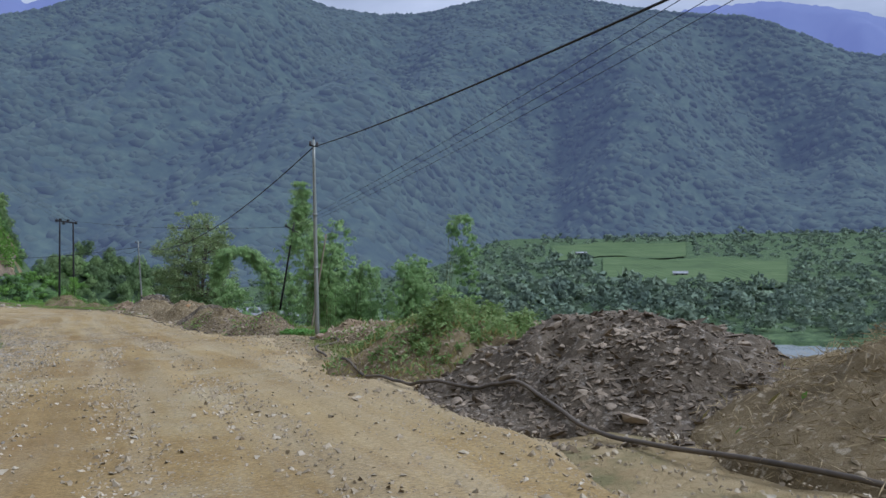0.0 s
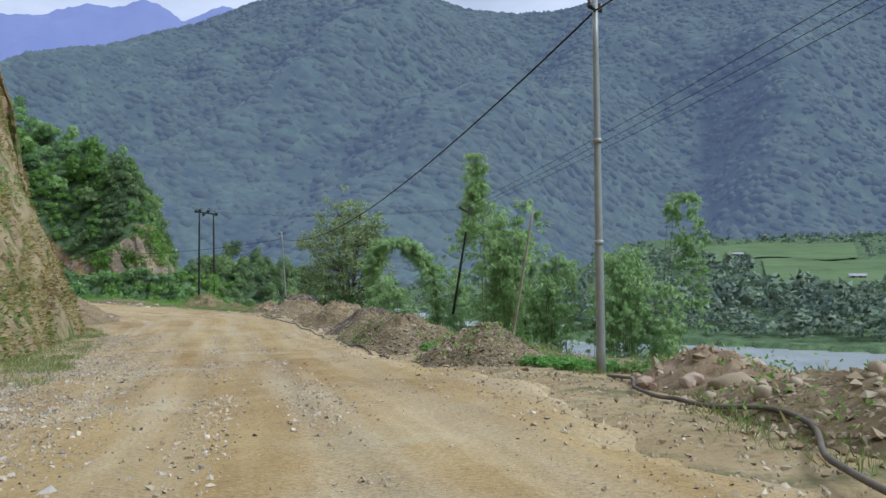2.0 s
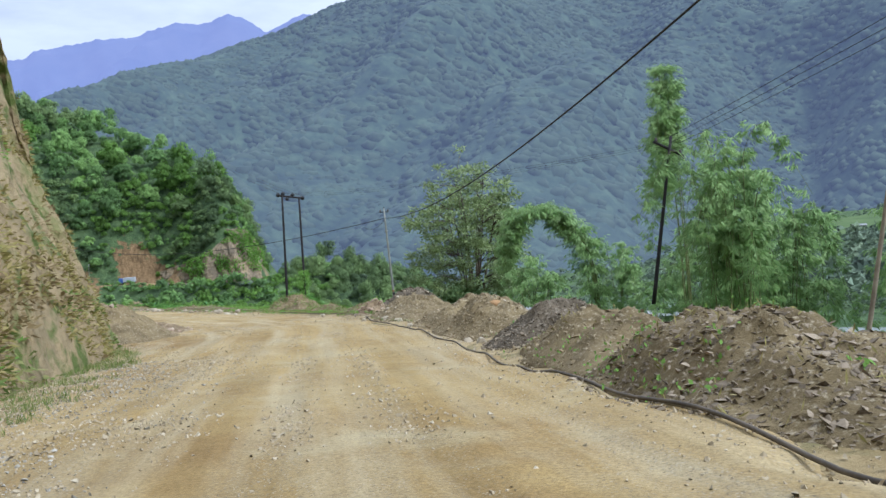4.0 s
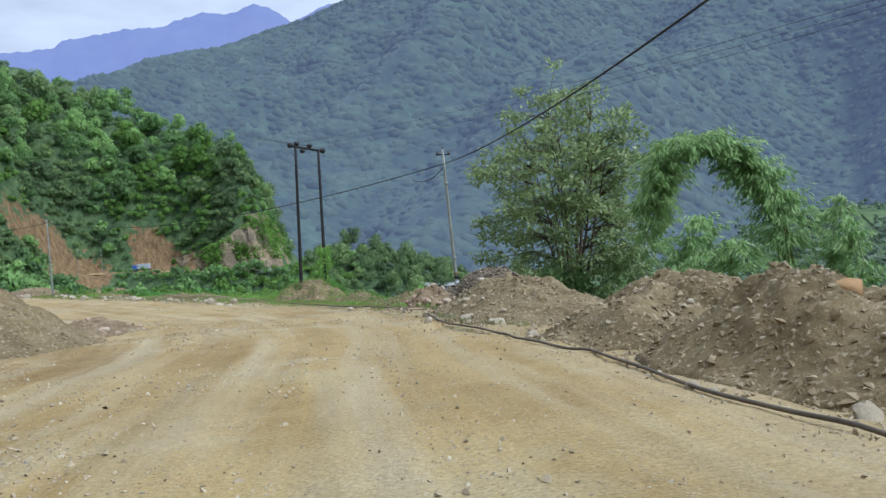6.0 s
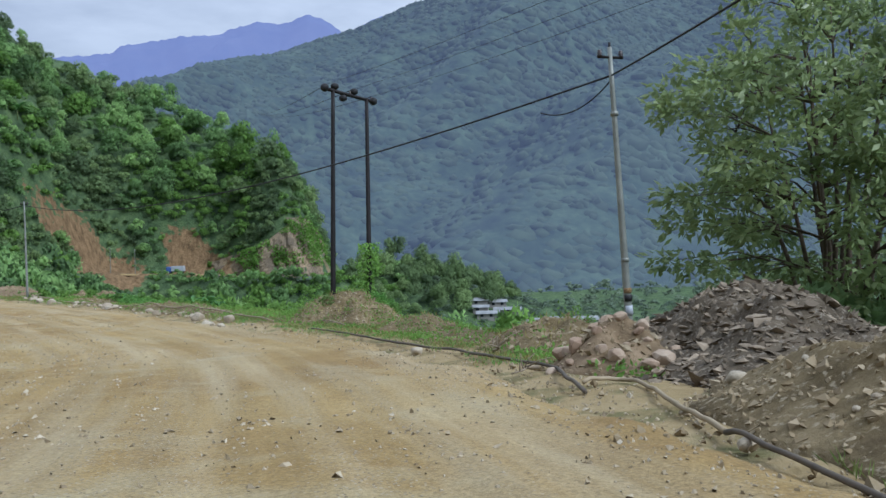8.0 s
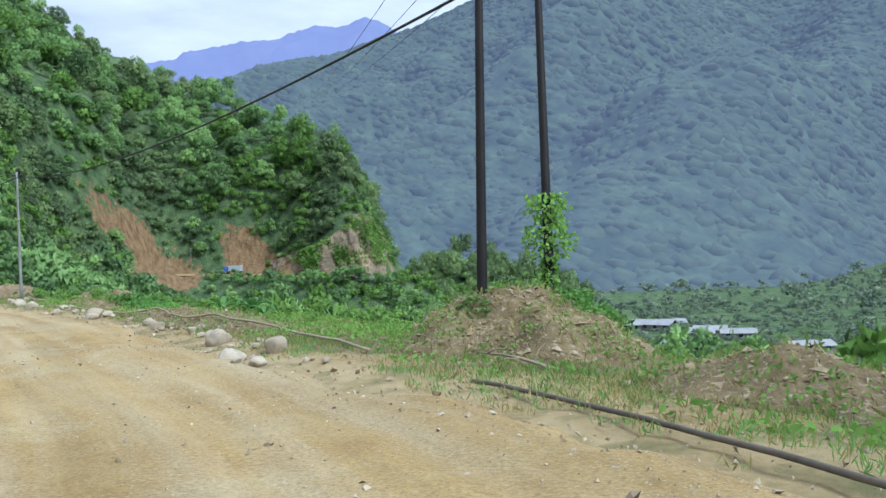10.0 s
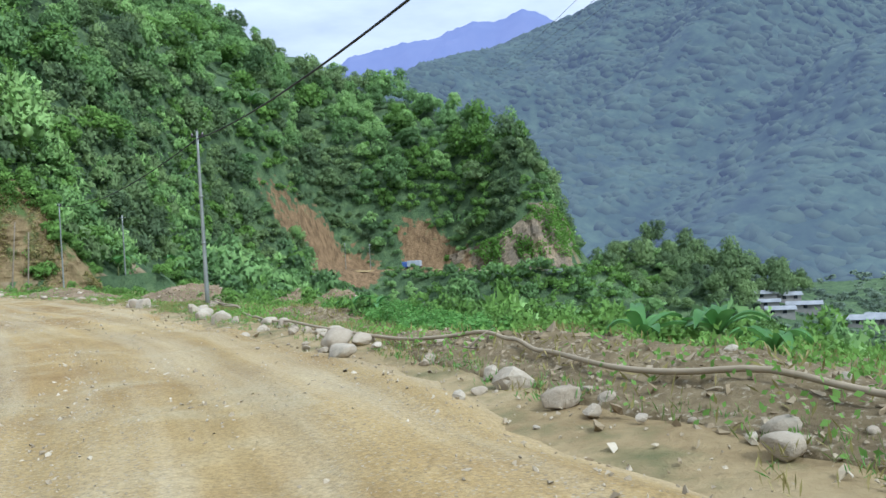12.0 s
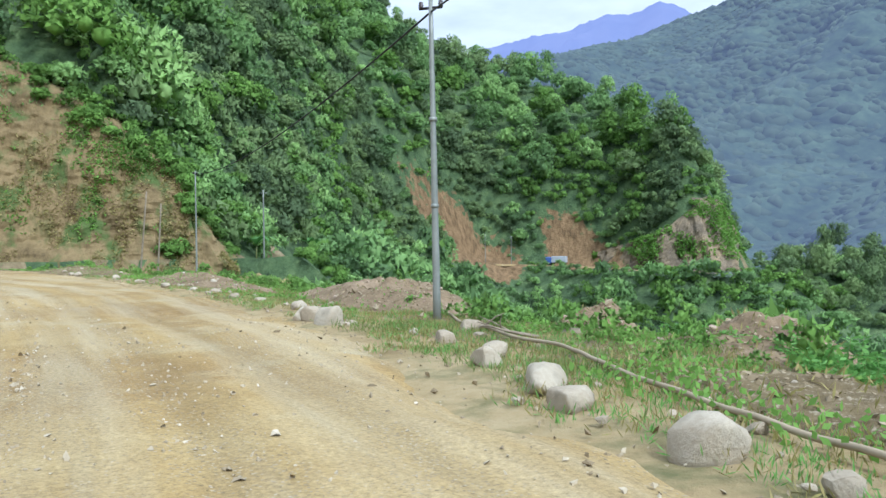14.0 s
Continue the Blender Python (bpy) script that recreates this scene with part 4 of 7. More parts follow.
cliff_1, FACE1 = cut_face("cliff_1", [(-7.5, -40, 2.0), (-9.5, -22, 0.8), (-11.6, 0, -0.8), (-14, 15, -1.9), (-18, 28.5, -3.0), (-25.5, 43.5, -4.4), (-33, 57, -5.3), (-36.8, 63.5, -5.8), (-39.5, 66.5, -6.0), (-46, 67, -6.1), (-60, 66, -6.2)],
                          [27, 27, 27, 27, 27, 27, 26.5, 24, 18], 17, MAT["cliff"], "steep cut roadside cliff of yellow-brown earth with weeds", 0.40, 0.75, 3)
cliff_2, FACE2 = cut_face("cliff_2", [(-168, 108, -6.4), (-163.5, 118, -6.4), (-158.5, 128, -6.4), (-152, 139, -6.4), (-148.5, 146, -6.6), (-153, 153, -6.8)],
                          [29, 28, 27, 24, 19, 13, 7, 4], 27, MAT["red_cliff"], "tall cut cliff of reddish-brown earth with green streaks", 0.45, 1.5, 13)
cliff_3, FACE3 = cut_face("cliff_3", [(-214, 302.5, -11.2), (-200, 300.5, -11.6), (-186, 298, -12.2), (-176, 303, -12.6), (-173, 312, -13), (-174, 322, -13.2), (-180, 335, -13.6)],
                          [5, 8, 11, 16, 21, 22, 20, 12], 16, MAT["rock_face"], "bare grey and ochre rock face above the far road", 0.8, 1.8, 23)

# far road along the hill foot and its low wall
FAR = [(-147, 150.5, -13.0), (-152, 154, -7.6), (-171, 170, -7.1), (-203, 203, -8.1), (-232, 250, -9.1), (-233, 281, -10.0), (-210, 295, -11.1), (-187, 290, -12.1), (-170, 297, -12.7), (-166, 318, -13.1), (-180, 350, -14)]
fl = smooth_line(FAR, 10)
ft = np.gradient(fl[:, :2], axis=0)
ft /= np.linalg.norm(ft, axis=1)[:, None]
fn = np.stack([-ft[:, 1], ft[:, 0]], 1)
fv = np.stack([np.column_stack([fl[:, :2] + fn * o, fl[:, 2] + h]) for o, h in ((-3.6, -0.3), (-3.2, 0.15), (0, 0.2), (3.2, 0.15), (3.6, -0.3))], 1)
tagged(mesh_object("road_far", fv.reshape(-1, 3), grid_faces(len(fl), 5), MAT["road"], True), "narrow dirt road benched along the far hillside", "road", kind="structure")


def box(bm, lo, hi, bevel=0.0):
    g = bmesh.ops.create_cube(bm, size=1.0)
    for v in g["verts"]:
        v.co = Vector([lo[k] + (v.co[k] + 0.5) * (hi[k] - lo[k]) for k in range(3)])
    if bevel:
        edges = list({e for v in g["verts"] for e in v.link_edges})
        bmesh.ops.bevel(bm, geom=edges, offset=bevel, segments=1, affect="EDGES")


wall_line = smooth_line([(-203, 291.5, -11.4), (-187, 286.2, -12.1), (-173, 290.5, -12.6), (-164, 298, -12.9)], 8)
parapet = tagged(new("retaining_wall"), "low pale stone retaining wall along the far road", "wall")
parapet.location = (-203, 291.5, -13.4)
wl_len = np.concatenate([[0], np.cumsum(np.hypot(*np.diff(wall_line[:, :2], axis=0).T))])
for q in range(26):
    a = [np.interp(q / 26 * wl_len[-1], wl_len, wall_line[:, k]) for k in range(3)]
    b = [np.interp((q + 0.86) / 26 * wl_len[-1], wl_len, wall_line[:, k]) for k in range(3)]
    bm = bmesh.new()
    box(bm, (0, -0.3, -2.2), (math.dist(a, b), 0.3, 0.3 + 0.2 * (q % 3 == 0)), 0.05)
    block = part("block", bm, MAT["concrete"], parapet)
    block.matrix_basis = parapet.matrix_basis.inverted() @ pose(a[0], a[1], a[2], 0, 0, math.degrees(math.atan2(b[1] - a[1], b[0] - a[0])))


# ---- woods ----
def sprigs(centres, out, length, width, droop, spread, r):
    """Three-cornered leaf sprigs at the centres, pointing roughly along out."""
    n = len(centres)
    d = out + r.normal(0, spread, (n, 3))
    d[:, 2] -= droop
    d /= np.linalg.norm(d, axis=1)[:, None] + 1e-9
    s = np.cross(d, r.normal(0, 1, (n, 3)))
    s /= np.linalg.norm(s, axis=1)[:, None] + 1e-9
    ln = (length * r.uniform(0.6, 1.35, n))[:, None]
    wd = (width * r.uniform(0.7, 1.3, n))[:, None]
    v = np.stack([centres - d * ln * 0.3 - s * wd / 2, centres - d * ln * 0.3 + s * wd / 2, centres + d * ln * 0.7], 1)
    return v.reshape(-1, 3), np.arange(3 * n).reshape(-1, 3)


def crown(n_leaf, lobes, r, flat=1.0, leaf=0.2, up=0.35, core=ICO1, heart=0.34):
    """A crown about one unit in radius, of several leafy lobes round a lumpy core; its foot is at z 0.
    Gives corners, faces and the outward direction of the clump at each corner."""
    vs, ts, outs, n = [], [], [], 0
    share = int(1.9 * n_leaf / lobes)
    leaf = leaf * 0.78
    for k in range(lobes):
        a = 2 * math.pi * (k + r.uniform(-0.3, 0.3)) / lobes
        high = r.uniform(0, 1)
        d = (0.62 - 0.4 * high) * r.uniform(0.6, 1.1) if lobes > 1 else 0
        c = np.array([math.cos(a) * d, math.sin(a) * d, flat * (0.55 + 0.95 * high)])
        rad = r.uniform(0.38, 0.60)
        cv = core[0] * np.array([1, 1, flat]) * rad * heart * r.uniform(0.75, 1.15, (len(core[0]), 1)) + c
        vs.append(cv)
        outs.append(core[0])
        ts.append(core[1] + n)
        n += len(cv)
        g = r.normal(0, 1, (share, 3))
        g /= np.linalg.norm(g, axis=1)[:, None]
        g[:, 2] = np.where(g[:, 2] < -0.3, -g[:, 2], g[:, 2])
        base = c + g * rad * np.array([1, 1, flat * 0.9]) * r.uniform(0.72, 1.10, (share, 1))
        lv, lf = sprigs(base, g * 0.5 + np.array([0, 0, up * 0.2]), leaf * 1.15, leaf * 0.85, 0.2, 0.7, r)
        vs.append(lv)
        outs.append(np.repeat(g, 3, 0))
        ts.append(lf + n)
        n += len(lv)
    return np.vstack(vs), np.vstack(ts), np.vstack(outs)


def scatter(name, spots, templates, mat, label, r, category="trees"):
    """Many crowns in one mesh. spots: rows of x, y, z, radius, height scale."""
    vs, ts, tint, clump, n = [], [], [], [], 0
    pick = r.integers(0, len(templates), len(spots))
    for k, (tv, tt, to) in enumerate(templates):
        sp = spots[pick == k]
        if not len(sp):
            continue
        a = r.uniform(0, 2 * math.pi, len(sp))
        ca, sa = np.cos(a)[:, None], np.sin(a)[:, None]
        x = (tv[None, :, 0] * ca - tv[None, :, 1] * sa) * sp[:, 3:4] + sp[:, 0:1]
        y = (tv[None, :, 0] * sa + tv[None, :, 1] * ca) * sp[:, 3:4] + sp[:, 1:2]
        z = tv[None, :, 2] * sp[:, 4:5] + sp[:, 2:3]
        v = np.stack([x, y, z], -1)
        off = n + np.arange(len(sp))[:, None, None] * len(tv)
        vs.append(v.reshape(-1, 3))
        clump.append(np.stack([to[None, :, 0] * ca - to[None, :, 1] * sa, to[None, :, 0] * sa + to[None, :, 1] * ca, to[None, :, 2] + 0 * ca], -1).reshape(-1, 3))
        tint.append(np.repeat(r.normal(0, 0.42, len(sp)), len(tv)))
        ts.append((tt[None] + off).reshape(-1, 3))
        n += len(sp) * len(tv)
    ob = tagged(mesh_object(name, np.vstack(vs), np.vstack(ts), mat, True), label, category, kind="stuff")
    shade = ob.data.attributes.new("tint", "FLOAT", "POINT")
    shade.data.foreach_set("value", np.concatenate(tint).astype(np.float32))
    form = ob.data.attributes.new("clump", "FLOAT_VECTOR", "POINT")
    form.data.foreach_set("vector", np.vstack(clump).astype(np.float32).ravel())
    return ob


def jittered(x0, x1, y0, y1, cell, r):
    x, y = np.meshgrid(np.arange(x0, x1, cell), np.arange(y0, y1, cell), indexing="ij")
    x, y = x.ravel(), y.ravel()
    return x + r.uniform(-0.45, 0.45, len(x)) * cell, y + r.uniform(-0.45, 0.45, len(x)) * cell


def along_toe(x, y):
    d, al = near_line(TOE_XY, x, y)
    return -d, al


def right_of_road(x, y):
    return near_line([tuple(p[:2]) for p in RIGHT_S], x, y)[0]


r1 = np.random.default_rng(11)
# forest on the near hill and its spur
x, y = jittered(-320, -140, 95, 390, 5.9, r1)
dt, al = along_toe(x, y)
keep = (dt > np.where(al < 13.3, 10.5, np.where((al > 19.0) & (al < 21.3), 6, 1.5))) & (dt < 84) & (al > 11.4) & ~bare(x, y)
keep &= ~(((al > 13.5) & (al < 15.5) & (dt > 30)) | ((al >= 15.5) & (al < 16.0) & (dt > 62)) | ((al > 21.7) & (dt > 10)))
x, y, dt, al = x[keep], y[keep], dt[keep], al[keep]
z = ground_z(x, y)
rad = (2.2 + 4.2 * r1.uniform(0, 1, len(x)) ** 1.8) * np.where(dt < 8, 0.75, 1)
rad = np.minimum(rad, 2.1 + 0.9 * np.maximum(slip_gap(x, y), 0))
spots = np.column_stack([x, y, z - 0.4 + r1.uniform(0, 2.2, len(x)), rad, rad * r1.uniform(0.75, 1.25, len(x))])
big = [crown(430, 8, r1, 0.8, 0.165) for _ in range(7)] + [crown(380, 7, r1, 1.15, 0.165) for _ in range(6)]
dark = vnoise(x / 22, y / 22, 71) > 0.06
scatter("forest", spots[dark], big, MAT["forest_dark"], "dense dark broadleaf forest on the steep hillside", r1)
fresh = ~dark & (r1.uniform(0, 1, len(dark)) < 0.22)
scatter("forest", spots[~dark & ~fresh], big, MAT["forest"], "dense green broadleaf forest on the steep hillside", r1)
scatter("forest", spots[fresh], big, MAT["bush"], "bright green crowns in the hillside forest", r1)
# lower growth that clothes the steep foot of the slope
x, y = jittered(-300, -145, 140, 370, 2.15, r1)
dt, al = along_toe(x, y)
keep = (dt > 0.4) & (dt < 17) & (al > 13.3) & ~bare(x, y) & ~((al > 18.9) & (al < 21.3) & (dt < 6))
x, y, dt = x[keep], y[keep], dt[keep]
rad = np.minimum(r1.uniform(1.5, 3.3, len(x)), 1.4 + 0.9 * np.maximum(slip_gap(x, y), 0))
spots = np.column_stack([x, y, ground_z(x, y) - 1.2 + r1.uniform(-1, 1, len(x)), rad, rad * r1.uniform(0.9, 1.5, len(x))])
light = vnoise(x / 12, y / 12, 73) > -0.05
mids = [crown(90, 3, r1, 0.95, 0.27) for _ in range(8)]
lush = light & (vnoise(x / 7, y / 7, 74) > 0.03)
scatter("forest", spots[lush], mids, MAT["bush"], "bright green creepers on the steep slope", r1)
scatter("forest", spots[light & ~lush], mids, MAT["forest"], "green trees and creepers on the steep slope", r1)
scatter("forest", spots[~light], mids, MAT["forest_dark"], "dark green trees on the steep slope", r1)
# close growth above the red cliff
x, y = jittered(-215, -145, 95, 175, 4.1, r1)
dt, al = along_toe(x, y)
keep = (dt > 9) & (dt < 52) & (al > 11.4) & (al < 13.7)
x, y = x[keep], y[keep]
rad = r1.uniform(1.8, 3.6, len(x))
spots = np.column_stack([x, y, ground_z(x, y) - 0.8, rad, rad * r1.uniform(0.8, 1.4, len(x))])
fine = [crown(230, 6, r1, 0.95, 0.19) for _ in range(6)]
some = r1.uniform(0, 1, len(x)) < 0.4
scatter("forest", spots[some], fine, MAT["bush"], "bright green trees above the red cliff", r1)
scatter("forest", spots[~some], fine, MAT["forest"], "green trees above the red cliff", r1)
# taller crowns that stand out of the canopy
x, y = jittered(-320, -150, 110, 390, 16, r1)
dt, al = along_toe(x, y)
keep = (dt > 8) & (dt < 84) & (al > 11.4) & (al < 21.7) & ~((al > 13.5) & (al < 15.5) & (dt > 30)) & ~bare(x, y)
x, y = x[keep], y[keep]
rad = r1.uniform(2.6, 4.6, len(x))
scatter("forest", np.column_stack([x, y, ground_z(x, y) + 1.2, rad, rad * r1.uniform(1.1, 1.7, len(x))]), big, MAT["forest"], "tall crowns standing out of the hillside forest", r1)

# a clump of trees before the foot of the long slip
x, y = np.array([-224.0, -220.5, -228.0, -223.0, -217.0]), np.array([254.0, 259.0, 257.0, 249.0, 254.0])
rad = r1.uniform(3.0, 4.4, len(x))
scatter("forest", np.column_stack([x, y, ground_z(x, y) - 0.5, rad, rad * 1.2]), big, MAT["forest"], "clump of green trees before the bare slip", r1)

# scrub that hangs over the brows of the cut cliffs
x, y = jittered(-175, -140, 114, 165, 2.1, r1)
dt, al = along_toe(x, y)
keep = (dt > 6.5) & (dt < 16) & (al < 13.6) & (al > 10.5) | ((dt > 0.5) & (dt < 9) & (al > 12.75) & (al < 14))
x, y = x[keep], y[keep]
rad = r1.uniform(0.9, 1.8, len(x))
small = [crown(132, 4, r1, 0.9, 0.24) for _ in range(7)]
coarse = [crown(72, 3, r1, 0.9, 0.30) for _ in range(7)]
scatter("brow_scrub", np.column_stack([x, y, ground_z(x, y) + 0.2, rad, rad * r1.uniform(0.9, 1.5, len(x))]), small, MAT["bush"], "bright green scrub hanging over the cliff brow", r1, "scrub")

# creepers that spill over the brow of the red cliff
nu, nv = FACE2.shape[:2]
i, j = r1.integers(0, nu, 190), (nv * r1.uniform(0.80, 0.99, 190)).astype(int)
p = FACE2[i, np.minimum(j, nv - 1)]
rad = r1.uniform(0.7, 1.7, len(p))
scatter("brow_scrub", np.column_stack([p + [0, 0, -0.6], rad, rad * r1.uniform(0.7, 1.2, len(p))]), small, MAT["bush"], "bright green creepers spilling over the cliff brow", r1, "scrub")
# bushes where the far road leaves the cliff foot
x, y = r1.uniform(-160, -134, 330), r1.uniform(142, 172, 330)
rad = r1.uniform(0.6, 1.5, 330)
scatter("scrub", np.column_stack([x, y, ground_z(x, y) - 0.3, rad, rad * r1.uniform(0.6, 1.1, 330)])[near_line([tuple(p[:2]) for p in FAR], x, y)[0] ** 2 > 12], small, MAT["bush"], "bright green bushes beside the far road", r1, "bushes")
# growth on the slope under the far road
x, y = jittered(-262, -148, 140, 345, 3.3, r1)
dt, al = along_toe(x, y)
keep = (dt < 0.4 - np.interp(al, [17, 18, 20.2, 21], [9.0, 16.4, 16.4, 9.0])) & (dt > -34) & (al > 13.4) & (al < 22.5) & ~bare(x, y, 1.0)
x, y, dt = x[keep], y[keep], dt[keep]
rad = r1.uniform(1.3, 2.7, len(x)) * np.clip(0.6 + (-dt - 8) / 14, 0.6, 1.15)
spots = np.column_stack([x, y, ground_z(x, y) - 0.5, rad, rad * r1.uniform(0.7, 1.3, len(x))])
lush = vnoise(x / 11, y / 11, 75) > 0.1
open_bank = slip_gap(x - 0.55 * np.minimum(-dt, 30), y + 0.5 * np.minimum(-dt, 30)) < 6
spots[open_bank, 3:] *= 0.75
scatter("scrub", spots[lush], coarse, MAT["bush"], "bright green creepers below the far road", r1, "bushes")
scatter("scrub", spots[~lush], coarse, MAT["forest"], "green bushes and small trees below the far road", r1, "bushes")

# low growth on the bench itself, clear of the far road
x, y = jittered(-262, -148, 150, 330, 2.3, r1)
dt, al = along_toe(x, y)
keep = (dt < 1.0) & (dt > -18) & (al > 13.6) & (al < 21.5) & ~bare(x, y, 0.5) & (np.abs(near_line([tuple(p[:2]) for p in FAR], x, y)[0]) > 4.6)
x, y = x[keep], y[keep]
rad = r1.uniform(0.7, 1.5, len(x))
spots = np.column_stack([x, y, ground_z(x, y) - 0.4, rad, rad * r1.uniform(0.6, 1.2, len(x))])
thick = vnoise(x / 9, y / 9, 76) > 0.0
low_bush = [crown(60, 3, r1, 0.85, 0.3) for _ in range(7)]
scatter("scrub", spots[thick], low_bush, MAT["bush"], "bright green weeds and bushes beside the far road", r1, "bushes")
scatter("scrub", spots[~thick], low_bush, MAT["forest"], "green bushes beside the far road", r1, "bushes")

# bushes in the hollow between the road and the spur
x, y = jittered(-245, -50, 108, 330, 6.6, r1)
dt, al = along_toe(x, y)
dr = right_of_road(x, y)
keep = (dr > 26) & (dt < -9) & (np.hypot(x + 75, y - 115) < 200) & ~((x > -138) & (y > 262))
x, y, dr = x[keep], y[keep], dr[keep]
rad = 1.3 * r1.uniform(1.2, 2.8, len(x)) * np.clip(0.5 + dr / 55, 0.55, 1.35)
spots = np.column_stack([x, y, ground_z(x, y) - 0.3, rad, rad * r1.uniform(0.8, 1.5, len(x))])
bright = vnoise(x / 13, y / 13, 33) + np.clip((30 - dr) / 60, -0.4, 0.35) > 0.05
close = np.hypot(x + 65, y - 105) < 75
scatter("scrub", spots[bright & close], small, MAT["bush"], "bright green bushes and creepers filling the hollow", r1, "bushes")
scatter("scrub", spots[~bright & close], small, MAT["forest"], "dark green bushes and small trees filling the hollow", r1, "bushes")
scatter("scrub", spots[bright & ~close], coarse, MAT["bush"], "bright green bushes and creepers filling the hollow", r1, "bushes")
scatter("scrub", spots[~bright & ~close], coarse, MAT["forest"], "dark green bushes and small trees filling the hollow", r1, "bushes")
x, y = jittered(-165, -46, 100, 175, 3.5, r1)
dt, al = along_toe(x, y)
dr = right_of_road(x, y)
keep = (dr > 9.5) & (dr < 29) & (dt < -6) & (y > 104)
x, y, dr = x[keep], y[keep], dr[keep]
rad = 1.25 * r1.uniform(0.5, 1.15, len(x)) * np.clip(0.45 + dr / 40, 0.6, 1.2)
fine_bush = [crown(170, 3, r1, 0.8, 0.2, heart=0.42) for _ in range(6)]
scatter("scrub", np.column_stack([x, y, ground_z(x, y) - 0.35, rad, rad * r1.uniform(0.6, 1.1, len(x))]), fine_bush, MAT["bush"], "bright green bushes below the road's edge", r1, "bushes")
# weeds at the road's edge there
x, y = jittered(-150, -44, 92, 150, 1.05, r1)
dt, al = along_toe(x, y)
dr = right_of_road(x, y)
keep = (dr > 4.6 + 1.6 * vnoise(x / 4, y / 4, 5) + np.where(x > -56, 2.0, 0)) & (dr < 12.0) & (dt < -1) & (vnoise(x / 3, y / 3, 8) > -0.25)
x, y = x[keep], y[keep]
rad = r1.uniform(0.22, 0.62, len(x))
tiny = [crown(64, 2, r1, 0.9, 0.24, heart=0.3) for _ in range(6)]
scatter("weeds", np.column_stack([x, y, ground_z(x, y) - 0.15, rad, rad * r1.uniform(0.7, 1.3, len(x))]), tiny, MAT["bush"], "lush bright green weeds along the drop", r1, "weeds")

# low creepers and leafy weeds that cover the bank
x, y = r1.uniform(-150, -30, 340000), r1.uniform(80, 136, 340000)
dr = right_of_road(x, y)
cover = vnoise(x / 2.6, y / 2.6, 44) + 0.5 * vnoise(x / 0.8, y / 0.8, 45)
keep = (dr > 1.6) & (dr < 11) & (cover > np.interp(dr, [1.6, 4, 7, 11], [0.16, -0.06, -0.3, -0.4]))
x, y, cover = x[keep][:48000], y[keep][:48000], cover[keep][:48000]
c = np.stack([x, y, ground_z(x, y) + r1.uniform(0.02, 0.12, len(x)) + np.clip(cover, 0, 1) * 0.35 * r1.uniform(0, 1, len(x))], 1)
lv, lf = leaves(c, np.tile([0, 0, 0.35], (len(c), 1)), 0.115, 0.075, 0.0, 0.65, r1)
tagged(mesh_object("creepers", lv, lf, MAT["bush"]), "low leafy creepers covering the bank", "creepers", kind="stuff")
x, y = r1.uniform(-110, -36, 160000), r1.uniform(84, 130, 160000)
dr = right_of_road(x, y)
keep = (dr > 1.2) & (dr < 6.5) & (vnoise(x / 2.2, y / 2.2, 46) + 0.5 * vnoise(x / 0.6, y / 0.6, 47) > -0.02)
x, y = x[keep][:14000], y[keep][:14000]
lv, lf = leaves(np.stack([x, y, ground_z(x, y)], 1), np.tile([0, 0, 1.0], (len(x), 1)), 0.15, 0.018, 0.0, 0.6, r1)
tagged(mesh_object("grass", lv, lf, MAT["dry_grass"]), "short dry grass along the road's edge", "grass", kind="stuff")

# the slope below the road on the river side
x, y = jittered(-60, 45, 0, 135, 5.6, r1)
dr = right_of_road(x, y)
keep = (dr > 9.5) & (dr < 42) & (y < 118)
x, y, dr = x[keep], y[keep], dr[keep]
rad = r1.uniform(0.8, 1.9, len(x)) * np.clip(0.35 + dr / 30, 0.45, 1.3)
scatter("scrub", np.column_stack([x, y, ground_z(x, y) - 0.3, rad, rad * r1.uniform(0.8, 1.5, len(x))]), small, MAT["bush"], "green scrub on the steep slope below the road", r1, "bushes")

# gardens and thickets round the valley houses
x, y = jittered(-140, -30, 240, 410, 5.6, r1)
dr = right_of_road(x, y)
keep = (dr > 60) & (vnoise(x / 16, y / 16, 91) > -0.2) & (np.hypot(x + 114, y - 322) > 15)
x, y = x[keep], y[keep]
rad = r1.uniform(0.9, 2.2, len(x))
spots = np.column_stack([x, y, ground_z(x, y) - 0.3, rad, rad * r1.uniform(0.7, 1.3, len(x))])
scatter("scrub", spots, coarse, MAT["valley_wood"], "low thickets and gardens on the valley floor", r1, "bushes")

# woods on the valley floor and the lower slopes
x, y = jittered(-330, 560, 120, 1020, 10.0, r1)
x, y = x + 6 * vnoise(x / 25, y / 25, 81) * 4, y + 6 * vnoise(x / 25, y / 25, 82) * 4
far = np.hypot(x - O_X, y - O_Y)
az = np.degrees(np.arctan2(-(x - O_X), y - O_Y))
dv, _ = near_line([tuple(p[:2]) for p in RIVER], x, y)
dt, al = along_toe(x, y)
dr = right_of_road(x, y)
az0, far0 = np.degrees(np.arctan2(-x, y)), np.hypot(x, y)
FIELDS = [(-6.5, -15.5, 600, 820), (-10.0, -21.8, 405, 585), (14, 9, 255, 300)]
in_field = np.zeros(len(x), dtype=bool)
for a1, a0, r0, r9 in FIELDS:
    in_field |= (az0 < a1 + 0.5) & (az0 > a0 - 0.5) & (far0 > r0 - 14) & (far0 < r9 + 5)
foot_of_range = np.interp(az, [-25, -9, -2, 4], [980, 880, 630, 480])
